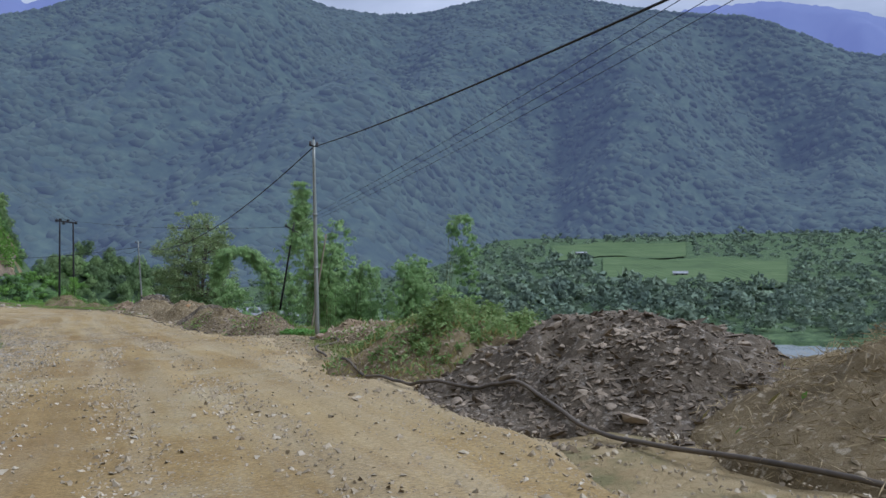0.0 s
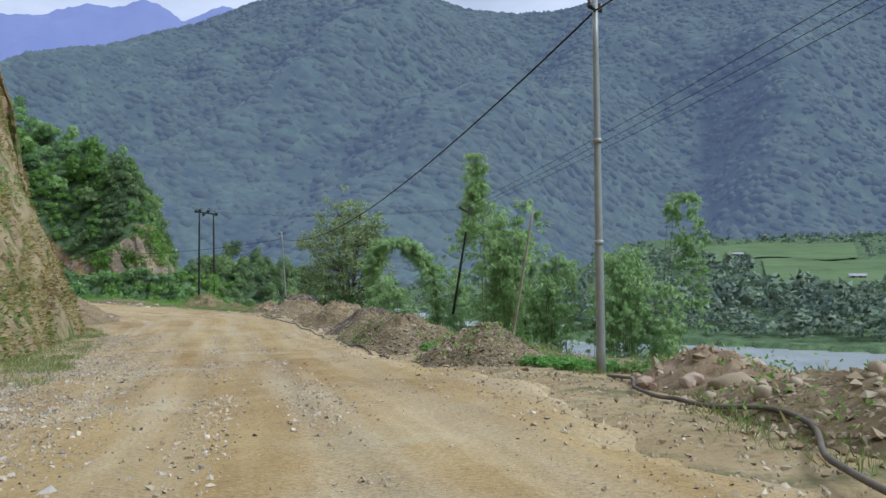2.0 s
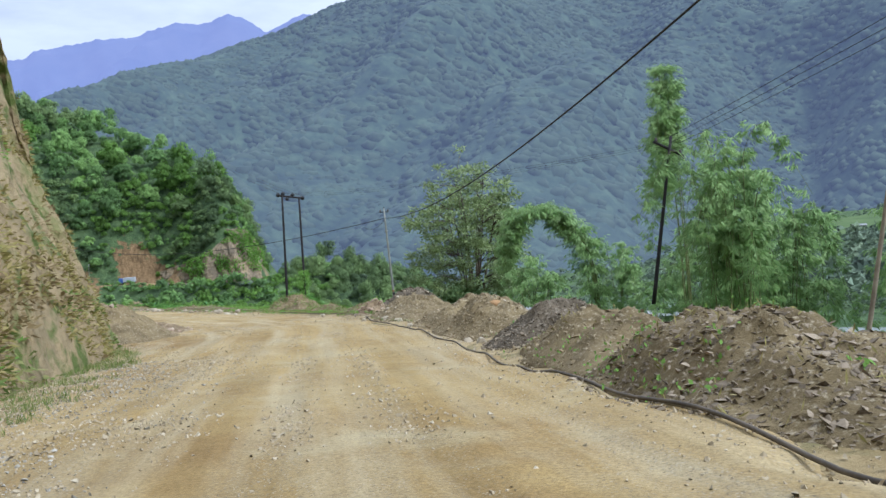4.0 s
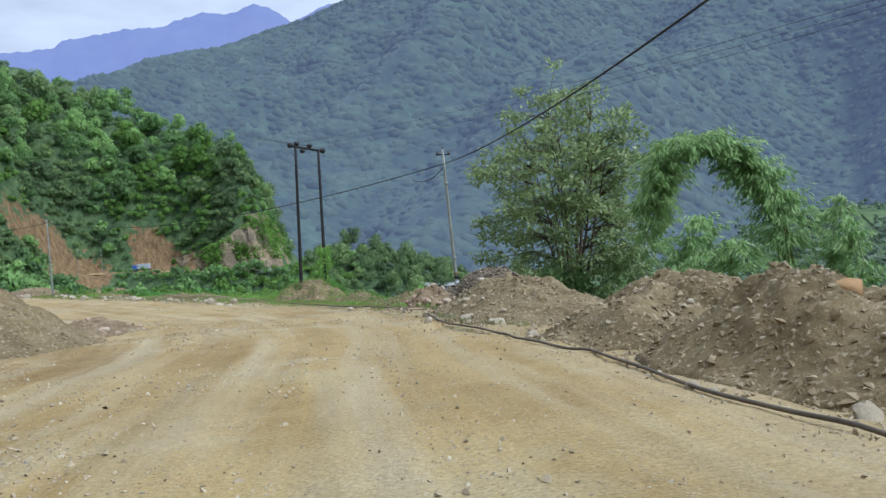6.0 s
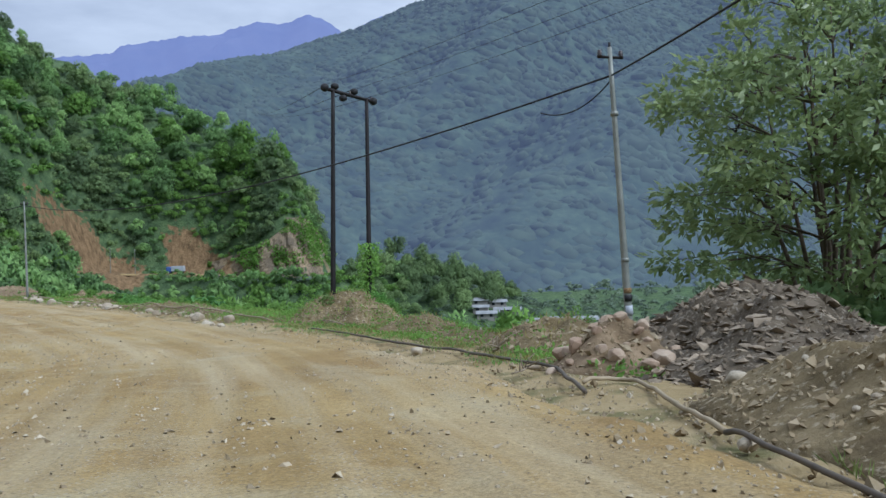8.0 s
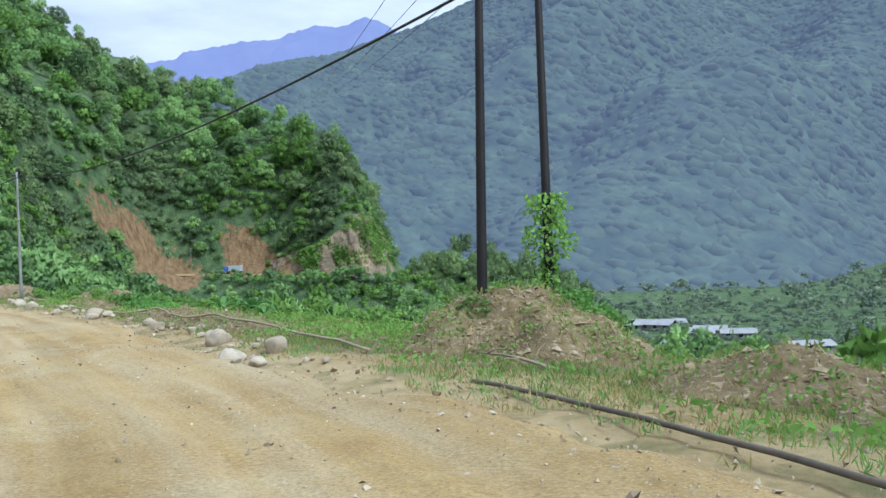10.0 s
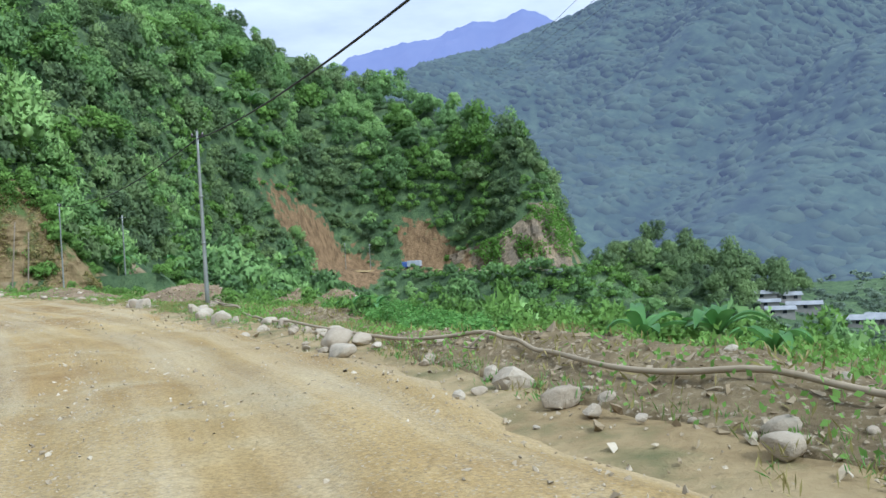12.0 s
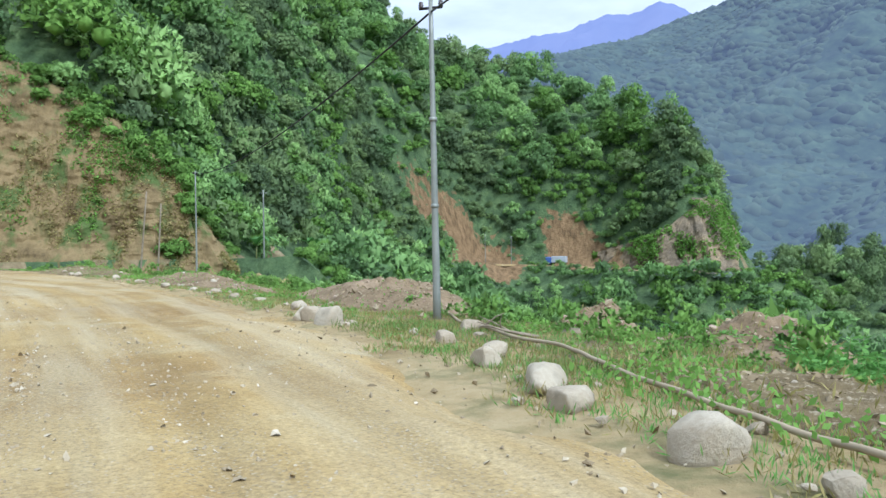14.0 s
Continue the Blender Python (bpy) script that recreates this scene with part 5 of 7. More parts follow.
keep = (far > 110) & (far < foot_of_range) & (az < 34) & (az > -40) & (np.abs(dv) > 44) & (dr > 45) & (dt < -14) & ~in_field
village = (x > -165) & (x < -35) & (y > 250) & (y < 410)
thin = r1.uniform(0, 1, len(x)) < np.clip(1.25 - far / 800, 0.3, 1) * np.where(village, 0.7, 1)
keep &= thin
x, y, far, az = x[keep], y[keep], far[keep], az[keep]
rad = r1.uniform(2.4, 6.0, len(x)) * (1 + 0.8 * vnoise(x / 60, y / 60, 83)) * np.where(village[keep], 0.5, np.where(az > 0, 0.75, 1.1))
mid = [crown(26, 2, r1, 1.0, 0.42) for _ in range(8)]
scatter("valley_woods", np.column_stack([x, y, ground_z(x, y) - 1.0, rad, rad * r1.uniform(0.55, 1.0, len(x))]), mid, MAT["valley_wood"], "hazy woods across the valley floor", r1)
# thicker woods on the near bank of the river
x, y = jittered(-20, 330, 100, 380, 7.5, r1)
far = np.hypot(x, y)
az0 = np.degrees(np.arctan2(-x, y))
dv, _ = near_line([tuple(p[:2]) for p in RIVER], x, y)
keep = (far > 120) & (far < 410) & (az0 < -2) & (az0 > -46) & (np.abs(dv) > 43) & (right_of_road(x, y) > 45)
for a1, a0, r0, r9 in FIELDS:
    keep &= ~((az0 < a1 + 0.5) & (az0 > a0 - 0.5) & (far > r0 - 8) & (far < r9 + 5))
x, y = x[keep], y[keep]
rad = r1.uniform(2.0, 4.4, len(x))
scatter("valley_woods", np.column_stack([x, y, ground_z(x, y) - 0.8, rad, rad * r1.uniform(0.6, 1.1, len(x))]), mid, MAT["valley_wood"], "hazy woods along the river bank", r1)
# the wooded knoll past the spur
x, y = jittered(-210, -100, 296, 400, 6.2, r1)
dt, al = along_toe(x, y)
keep = (dt < -11) & (np.hypot(x + 160, y - 350) < 46)
x, y = x[keep], y[keep]
rad = r1.uniform(2.4, 4.6, len(x))
scatter("valley_woods", np.column_stack([x, y, ground_z(x, y) - 0.6, rad, rad * r1.uniform(0.9, 1.6, len(x))]), big, MAT["forest_dark"], "wooded knoll beyond the spur", r1)

# terraced fields across the river
for k, (a1, a0, r0, r9) in enumerate(FIELDS[:2]):
    aa, rr2 = np.meshgrid(np.radians(np.linspace(a0, a1, 26)), np.linspace(r0, r9, 22), indexing="ij")
    rr2 = rr2 * (1 + 0.035 * np.sin(aa * 60 + k)) + 8 * np.sin(aa * 23)
    fx, fy = -np.sin(aa) * rr2, np.cos(aa) * rr2
    step = 0.5
    fz = np.floor(ground_z(fx.ravel(), fy.ravel(), False) / step) * step + step + 0.9
    tagged(mesh_object("field", np.column_stack([fx.ravel(), fy.ravel(), fz]), grid_faces(26, 22), MAT["field"], False), "bright green terraced paddy field beyond the river", "field", group="fields across the river", kind="structure")


# ---- heaps of spoil beside the road ----
def support(x, y):
    """The higher of ground and road."""
    x, y = np.atleast_1d(np.asarray(x, float)), np.atleast_1d(np.asarray(y, float))
    g = ground_z(x, y)
    dr = right_of_road(x, y)
    return np.where(dr < 1.5, np.maximum(g, road_top(x, y)), g)


CUBE_V = np.array([[a, b, c] for a in (-1, 1) for b in (-1, 1) for c in (-1, 1)], float)
CUBE_Q = np.array([[0, 1, 3, 2], [4, 6, 7, 5], [0, 4, 5, 1], [2, 3, 7, 6], [0, 2, 6, 4], [1, 5, 7, 3]])
PYR_V = np.array([[1, 0, -0.5], [0, 1, -0.5], [-1, 0, -0.5], [0, -1, -0.5], [0.3, 0.2, 0.6], [-0.3, -0.25, 0.5]], float)
PYR_F = np.array([[0, 1, 4], [1, 5, 4], [1, 2, 5], [2, 3, 5], [3, 4, 5], [3, 0, 4]])
OCT_V = np.array([[1, 0, 0], [0, 1, 0], [-1, 0, 0], [0, -1, 0], [0, 0, 1], [0, 0, -1]], float)
OCT_F = np.array([[0, 1, 4], [1, 2, 4], [2, 3, 4], [3, 0, 4], [1, 0, 5], [2, 1, 5], [3, 2, 5], [0, 3, 5]])


def chips(pos, size, flat, r, cube=True, half=False):
    """Loose stones, one small jittered solid each."""
    tv, tf = (CUBE_V, CUBE_Q) if cube else (PYR_V, PYR_F) if half else (OCT_V, OCT_F)
    n = len(pos)
    v = tv[None] * r.uniform(0.6, 1.25, (n, len(tv), 1)) + r.normal(0, 0.2, (n, len(tv), 3))
    v = v * np.stack([size * r.uniform(0.7, 1.5, n), size * r.uniform(0.5, 1.0, n), size * flat * r.uniform(0.6, 1.4, n)], 1)[:, None, :]
    e = np.stack([r.normal(0, 0.45, n), r.normal(0, 0.45, n), r.uniform(0, 6.28, n)], 1)
    cx, sx, cy, sy, cz, sz = np.cos(e[:, 0]), np.sin(e[:, 0]), np.cos(e[:, 1]), np.sin(e[:, 1]), np.cos(e[:, 2]), np.sin(e[:, 2])
    R = np.zeros((n, 3, 3))
    R[:, 0, 0], R[:, 0, 1], R[:, 0, 2] = cz * cy, cz * sy * sx - sz * cx, cz * sy * cx + sz * sx
    R[:, 1, 0], R[:, 1, 1], R[:, 1, 2] = sz * cy, sz * sy * sx + cz * cx, sz * sy * cx - cz * sx
    R[:, 2, 0], R[:, 2, 1], R[:, 2, 2] = -sy, cy * sx, cy * cx
    v = np.einsum("nij,nkj->nki", R, v) + pos[:, None, :]
    f = tf[None] + (np.arange(n) * len(tv))[:, None, None]
    return v.reshape(-1, 3), f.reshape(-1, tf.shape[1])


def stone_mesh(name, seed, mat, sub=ICO2, squash=0.75, angular=0.0):
    r = np.random.default_rng(seed)
    v = sub[0].copy()
    bump = 1 + 0.32 * fbm(v[:, 0] * 1.3 + seed, v[:, 1] * 1.3 + v[:, 2], seed, 3) + 0.16 * fbm(v[:, 2] * 1.6 + seed, v[:, 0], seed + 4, 2) + 0.10 * fbm(v[:, 0] * 4 + v[:, 2] * 3, v[:, 1] * 4 - v[:, 2] * 2, seed + 9, 3)
    v = v * bump[:, None] * np.array([1.25, 0.95, squash])
    if angular:
        for _ in range(7):
            nrm = r.normal(0, 1, 3)
            nrm /= np.linalg.norm(nrm)
            lim = r.uniform(0.42, 0.72)
            d = v @ nrm
            v = v - np.maximum(d - lim, 0)[:, None] * nrm * angular
    me = bpy.data.meshes.new(name)
    me.from_pydata(v.tolist(), [], sub[1].tolist())
    me.polygons.foreach_set("use_smooth", np.full(len(me.polygons), angular < 0.75))
    me.materials.append(mat)
    return me


STONES = {
    "pale": [stone_mesh("stone", s, MAT["stone"]) for s in (1, 2, 3, 4)],
    "red": [stone_mesh("stone", s, MAT["red_stone"], ICO2, 0.7, 0.8) for s in (5, 6, 7)],
    "slate": [stone_mesh("stone", s, MAT["slate"], ICO2, 0.32, 0.9) for s in (8, 9, 10)],
    "brown": [stone_mesh("stone", s, MAT["clod"], ICO2, 0.7, 0.7) for s in (11, 12, 13)],
}


def heap(cx, cy, along, across, high, turn, mat, chip_mat, stones, label, n_chip=900, n_stone=24, chip=0.07, flat=0.6, seed=0, weeds=0, largest=0.07):
    """A tipped heap: lumpy body, loose chips on it and single stones. turn: degrees of its long side from north to west."""
    r = np.random.default_rng(1000 + seed)
    nu, nv = 96, 30
    a = np.linspace(0, 2 * math.pi, nu, endpoint=False)
    k = np.linspace(0, 1, nv)
    A, K = np.meshgrid(a, k, indexing="ij")
    wob = 1 + 0.30 * fbm(np.cos(A) * 1.4 + seed, np.sin(A) * 1.4 + 3 * seed, 7, 3)
    u, v = np.cos(A) * K * across * wob, np.sin(A) * K * along * wob
    c, s = math.cos(radians(turn)), math.sin(radians(turn))
    X, Y = cx + u * c - v * s, cy + u * s + v * c
    base = support(X.ravel(), Y.ravel()).reshape(X.shape)

    def shape(kk, x, y):
        lump = 0.34 * fbm(x / 1.6, y / 1.6, seed + 1, 4) + 0.26 * fbm(x / 0.5, y / 0.5, seed + 2, 3)
        return high * (np.clip(1 - kk ** 1.8, 0, 1) ** 1.3) * 0.9 * (1.0 + lump * 1.35) + 0.20 * fbm(x / 0.35, y / 0.35, seed + 5, 3) * np.clip(1 - kk, 0, 0.5)

    centre = float(np.max(support([cx, cx - s * 0.4 * along, cx + s * 0.4 * along], [cy, cy + c * 0.4 * along, cy - c * 0.4 * along])))
    level = base * K ** 1.5 + centre * (1 - K ** 1.5)
    Z = level + shape(K, X, Y) - 0.12 * (K > 0.97)
    body = mesh_object("mound", np.stack([X, Y, Z], -1).reshape(-1, 3), grid_faces(nu, nv, True), mat, True)
    tagged(body, label, "mound", group="spoil mounds beside the road")

    def on_heap(n, reach):
        aa, kk = r.uniform(0, 2 * math.pi, n), np.sqrt(r.uniform(0, 1, n)) * reach
        i = aa / (2 * math.pi) * nu
        j = np.minimum(kk, 0.999) * (nv - 1)
        i0, j0 = i.astype(int) % nu, j.astype(int)
        fi, fj = i - i.astype(int), j - j0
        i1, j1 = (i0 + 1) % nu, np.minimum(j0 + 1, nv - 1)
        P = np.stack([X, Y, Z], -1)
        p = P[i0, j0] * ((1 - fi) * (1 - fj))[:, None] + P[i1, j0] * (fi * (1 - fj))[:, None] + P[i0, j1] * ((1 - fi) * fj)[:, None] + P[i1, j1] * (fi * fj)[:, None]
        out = kk > 0.999
        ux, uy = np.cos(aa) * kk * across, np.sin(aa) * kk * along
        p[out, 0], p[out, 1] = (cx + ux * c - uy * s)[out], (cy + ux * s + uy * c)[out]
        if out.any():
            p[out, 2] = support(p[out, 0], p[out, 1])
        return p

    n_chip = int(n_chip * (1.05 if flat < 0.45 else 0.9))
    size = min(chip, largest) * 0.6 * np.exp(np.clip(r.normal(0, 0.5, n_chip), -1.2, 1.1))
    p = on_heap(n_chip, 1.05)
    cv, cf = chips(p, size, flat, r, False)
    tagged(mesh_object("rubble", cv, cf, chip_mat, False, body), kind="stuff")
    kinds = STONES[stones]
    for q, p in enumerate(on_heap(n_stone, 1.08)):
        st = new("stone", kinds[q % len(kinds)])
        st.parent = body
        sz = chip * 0.6 * np.exp(r.normal(0.25, 0.45))
        st.matrix_basis = pose(p[0], p[1], p[2] + 0.1 * sz, r.uniform(-25, 25), r.uniform(-25, 25), r.uniform(0, 360)) @ Matrix.Diagonal((sz, sz, sz, 1))
    if weeds:
        n = weeds * (10 if weeds > 300 else 16)
        wp = on_heap(n, 1.02)
        cover = vnoise(wp[:, 0] / 1.2, wp[:, 1] / 1.2, seed + 40) + 0.6 * vnoise(wp[:, 0] / 0.4, wp[:, 1] / 0.4, seed + 41)
        keep = cover > (-0.32 if weeds > 300 else 0.02)
        wp, cover = wp[keep], cover[keep]
        wp[:, 2] += r.uniform(0, 0.10, len(wp)) + np.clip(cover, 0, 0.6) * r.uniform(0, 1.5 if weeds > 300 else 0.9, len(wp)) ** 1.5
        lv, lf = leaves(wp, np.tile([0, 0, 0.4], (len(wp), 1)), 0.085, 0.055, 0.0, 0.65, r)
        tagged(mesh_object("weeds", lv, lf, MAT["weed" if weeds > 300 else "fresh_weed" if weeds == 290 else "bush"]), "green weeds and creepers growing over the heap", "weeds", kind="stuff")
        dry = on_heap(weeds * 5, 1.02)
        lv, lf = leaves(dry + [0, 0, 0.02], np.tile([0, 0, 0.7], (len(dry), 1)), 0.17, 0.03, 0.0, 0.6, r)
        tagged(mesh_object("grass", lv, lf, MAT["dry_grass"]), "dry yellowing grass on the heap", "grass", kind="stuff")
    return body


BROWN, GREY, RED = MAT["brown_heap"], MAT["grey_heap"], MAT["red_heap"]
heap(0.9, 18.4, 3.4, 2.7, 1.15, 24, BROWN, MAT["clod"], "brown", "brown spoil heap overgrown with green weeds beside the road", 900, 20, 0.05, 0.6, 1, 400)
heap(3.1, 13.2, 3.4, 2.6, 1.12, 24, GREY, MAT["slate"], "slate", "dark grey heap of broken slate beside the road", 7600, 200, 0.06, 0.3, 2)
straw_heap = heap(6.05, 9.75, 3.7, 2.95, 1.5, 24, BROWN, MAT["clod"], "brown", "brown earth heap matted with dry straw beside the road", 1500, 30, 0.05, 0.6, 3, 4)
heap(10.5, 3.0, 5.0, 3.0, 1.1, 22, BROWN, MAT["clod"], "brown", "low brown earth heap beside the road", 900, 16, 0.06, 0.6, 4)
heap(-1.4, 26.4, 4.6, 1.9, 0.5, 24, BROWN, MAT["clod"], "brown", "low bank of rubble and roots beside the road", 2000, 70, 0.11, 0.6, 5, 40)
heap(2.6, 27.2, 3.4, 2.0, 0.75, 70, BROWN, MAT["clod"], "pale", "rubble bank with dry roots above the river slope", 1600, 60, 0.11, 0.5, 6, 40)
heap(-3.2, 32.2, 2.2, 1.4, 0.65, 24, RED, MAT["clod"], "red", "low pile of reddish broken rock beside the pole", 420, 22, 0.13, 0.7, 7, 20)
heap(-8.3, 39.2, 2.7, 1.75, 0.78, 24, BROWN, MAT["slate"], "brown", "grey-brown spoil heap with a rusty top beside the road", 5200, 40, 0.055, 0.35, 8, 40)
heap(-12.2, 46.6, 4.7, 2.2, 1.0, 26, BROWN, MAT["slate"], "slate", "dark grey heap of slate slabs beside the road", 5200, 70, 0.062, 0.28, 9, 60)
heap(-15.0, 53.0, 4.8, 2.1, 0.95, 26, BROWN, MAT["clod"], "brown", "brown earth heap beside the road", 1100, 22, 0.06, 0.6, 10, 30)
heap(-16.9, 59.0, 3.2, 2.4, 1.15, 24, GREY, MAT["slate"], "slate", "grey heap of fine broken slate beside the road", 5600, 60, 0.05, 0.3, 11)
heap(-20.4, 64.6, 3.9, 2.5, 1.25, 30, BROWN, MAT["clod"], "pale", "brown earth heap with pale stones beside the road", 2200, 44, 0.06, 0.7, 12)
heap(-22.6, 70.2, 4.2, 3.0, 1.25, 35, BROWN, MAT["clod"], "pale", "stony brown heap beside the road", 2900, 70, 0.065, 0.7, 13)
heap(-27.8, 77.0, 5.3, 2.7, 1.15, 34, BROWN, MAT["clod"], "pale", "brown earth heap with pale stones at its foot", 3000, 60, 0.06, 0.7, 14)
heap(-30.7, 84.8, 3.9, 3.0, 1.35, 35, GREY, MAT["slate"], "slate", "heap of grey-brown slate slabs and broken rock beside the road", 3600, 130, 0.115, 0.3, 15, 0, 0.115)
heap(-33.1, 84.0, 1.8, 1.5, 0.8, 35, RED, MAT["clod"], "red", "small pile of reddish broken rock at the heap's foot", 900, 46, 0.15, 0.5, 28)
heap(-35.5, 88.9, 2.8, 1.8, 0.85, 40, BROWN, MAT["clod"], "brown", "low brown mound with weeds and twigs near the pole", 900, 20, 0.07, 0.6, 32, 70)
heap(-48.0, 101.3, 3.3, 2.8, 1.4, 60, BROWN, MAT["clod"], "brown", "stony brown mound round the foot of the twin poles", 2600, 60, 0.065, 0.5, 16, 260)
heap(-42.4, 96.4, 2.2, 1.7, 0.6, 60, BROWN, MAT["clod"], "brown", "small brown mound near the twin poles", 700, 14, 0.06, 0.6, 17, 60)
heap(-93.6, 122.2, 5.6, 2.1, 1.0, 72, RED, MAT["clod"], "red", "long reddish rubble mound beside the bend", 1500, 36, 0.08, 0.6, 18, 24)
heap(-84.2, 121.2, 1.5, 1.3, 0.85, 60, RED, MAT["clod"], "red", "small reddish earth mound by the pole", 320, 10, 0.08, 0.6, 19, 16)
heap(-79.4, 119.2, 2.4, 1.7, 0.95, 60, RED, MAT["clod"], "red", "reddish earth mound above the drop", 520, 14, 0.08, 0.6, 20, 40)
heap(-44.2, 70.6, 5.0, 4.2, 1.9, 30, BROWN, MAT["clod"], "red", "slumped heap of reddish earth below the cliff", 1500, 30, 0.09, 0.6, 21)
heap(-46.4, 78.8, 4.2, 2.4, 0.6, 30, RED, MAT["clod"], "red", "scattered broken reddish rock at the road's edge", 1000, 44, 0.12, 0.5, 22)
heap(-38.5, 92.0, 4.5, 2.2, 0.25, 45, BROWN, MAT["clod"], "pale", "flat patch of rubble and weeds beside the road", 700, 20, 0.05, 0.6, 23, 90)
heap(-60.5, 105.2, 8.5, 1.7, 0.4, 62, BROWN, MAT["clod"], "pale", "low brown earth bank along the road's edge", 1700, 26, 0.075, 0.6, 24, 130)
heap(-75.5, 113.8, 5.0, 1.4, 0.3, 66, BROWN, MAT["clod"], "pale", "low earth bank with weeds along the road's edge", 800, 16, 0.06, 0.6, 25, 110)
heap(-110, 124.0, 9.0, 1.8, 0.5, 80, RED, MAT["clod"], "pale", "low rubble bank along the far bend", 900, 24, 0.09, 0.6, 26, 60)
heap(-132, 127.2, 10.0, 2.0, 0.5, 88, BROWN, MAT["clod"], "pale", "low grassy bank at the foot of the cliff", 700, 24, 0.09, 0.6, 27, 120)

heap(-17.6, 62.3, 2.2, 1.0, 0.6, -60, BROWN, MAT["clod"], "pale", "low saddle overgrown with fresh green weeds between two heaps", 300, 10, 0.05, 0.6, 31, 290)

# orange clay on the crest of one heap
clay = new("clod", stone_mesh("clod", 77, MAT["orange_clay"], ICO2, 0.62, 0.5))
clay.matrix_basis = pose(-20.2, 63.9, -4.58, 8, -6, 30) @ Matrix.Diagonal((0.30, 0.26, 0.28, 1))
tagged(clay, "lump of orange clay on the crest of an earth heap", "clod")


def straw(n, seed, over):
    """Matted dry stalks lying over a heap."""
    r = np.random.default_rng(seed)
    me = over.data
    co = np.zeros(len(me.vertices) * 3, dtype=np.float32)
    me.vertices.foreach_get("co", co)
    co = co.reshape(-1, 3)
    p = co[r.integers(0, len(co), n)] + r.normal(0, 0.12, (n, 3)) * [1, 1, 0.1] + [0, 0, 0.03]
    lv, lf = leaves(p, np.column_stack([r.normal(0, 0.5, n), r.normal(-0.3, 0.5, n), r.normal(-0.1, 0.25, n)]), 0.17, 0.011, 0.1, 0.35, r)
    tagged(mesh_object("straw", lv, lf, MAT["straw"]), "matted dry straw lying over the heap", "straw", kind="stuff")


def tall_weeds(cx, cy, along, across, turn, base, n, height, seed, lo=0.5, mat="weed", where="on the heap"):
    """Upright weeds: thin stems with leaves in tiers, over an oval patch."""
    r = np.random.default_rng(seed)
    c, s = math.cos(radians(turn)), math.sin(radians(turn))
    pts, out = [], []
    SV, SF, so = [], [], 0
    a, kk = r.uniform(0, 6.283, n), np.sqrt(r.uniform(0, 1, n))
    u, v = np.cos(a) * kk * across, np.sin(a) * kk * along
    xs, ys = cx + u * c - v * s, cy + u * s + v * c
    zs = base - 0.75 * kk ** 1.8 if base is not None else support(xs, ys)
    hs = height * r.uniform(lo, 1.0, n) * (1 - 0.35 * kk) * (0.75 + 0.5 * vnoise(xs / 0.5, ys / 0.5, seed))
    for x, y, z, h in zip(xs, ys, zs, hs):
        lean = r.normal(0, 0.22, 2)
        stem = [(x + lean[0] * h * q * q, y + lean[1] * h * q * q, z - 0.1 + (h + 0.1) * q) for q in (0, 0.35, 0.7, 1.0)]
        tv, tf, _ = tube(stem, [0.006, 0.005, 0.004, 0.002], 3)
        SV.append(tv)
        SF.append(np.asarray(tf) + so)
        so += len(tv)
        for q in np.linspace(0.2, 1.0, int(6 + h * 16)):
            p = np.array([x + lean[0] * h * q * q, y + lean[1] * h * q * q, z + h * q])
            turn0 = r.uniform(0, 6.283)
            for m in range(3):
                g = turn0 + m * 2.094
                pts.append(p)
                out.append((math.cos(g), math.sin(g), 0.15))
    pts, out = np.array(pts), np.array(out)
    lv, lf = leaves(pts, out, 0.12, 0.055, 0.1, 0.3, r)
    tagged(mesh_object("weeds", lv, lf, MAT[mat]), ("tall pale-green" if mat == "weed" else "fresh bright-green") + " leafy weeds growing " + where, "weeds", kind="stuff")
    tagged(mesh_object("weed_stems", np.vstack(SV), np.vstack(SF), MAT["dry_grass"]), "thin dry stems of leafy weeds " + where, "weeds", kind="stuff")


straw(13000, 33, straw_heap)
tall_weeds(0.9, 18.3, 2.7, 2.1, 24, -1.15, 300, 0.66, 901)
tall_weeds(0.3, 17.6, 0.7, 0.7, 24, -1.0, 40, 0.7, 902)
tall_weeds(-9.7, 42.5, 1.1, 1.0, 24, None, 90, 0.6, 903, 0.5, "fresh_weed", "between two spoil heaps")
tall_weeds(-5.9, 36.4, 1.6, 0.8, 40, None, 110, 0.38, 904, 0.4, "fresh_weed", "at the foot of a spoil heap")
tall_weeds(-3.2, 35.2, 1.8, 1.3, 60, None, 130, 0.5, 905, 0.4, "weed", "behind the roadside pole")
tall_weeds(-46.9, 102.1, 1.3, 0.9, 50, -6.55, 120, 0.5, 907, 0.4, "fresh_weed", "on the mound of the twin poles")
tall_weeds(-48.7, 100.6, 0.8, 0.6, 60, -6.4, 40, 0.3, 908, 0.4, "weed", "on the mound of the twin poles")
for k, (wx, wy) in enumerate([(-67.2, 110.3), (-70.4, 112.6), (-73.6, 114.9), (-76.8, 117.0), (-80.2, 119.6), (-84.0, 122.6)]):
    tall_weeds(wx, wy, 2.2, 1.1, 56, None, 130, 0.75, 910 + k, 0.4, "fresh_weed", "over the road's outer edge")

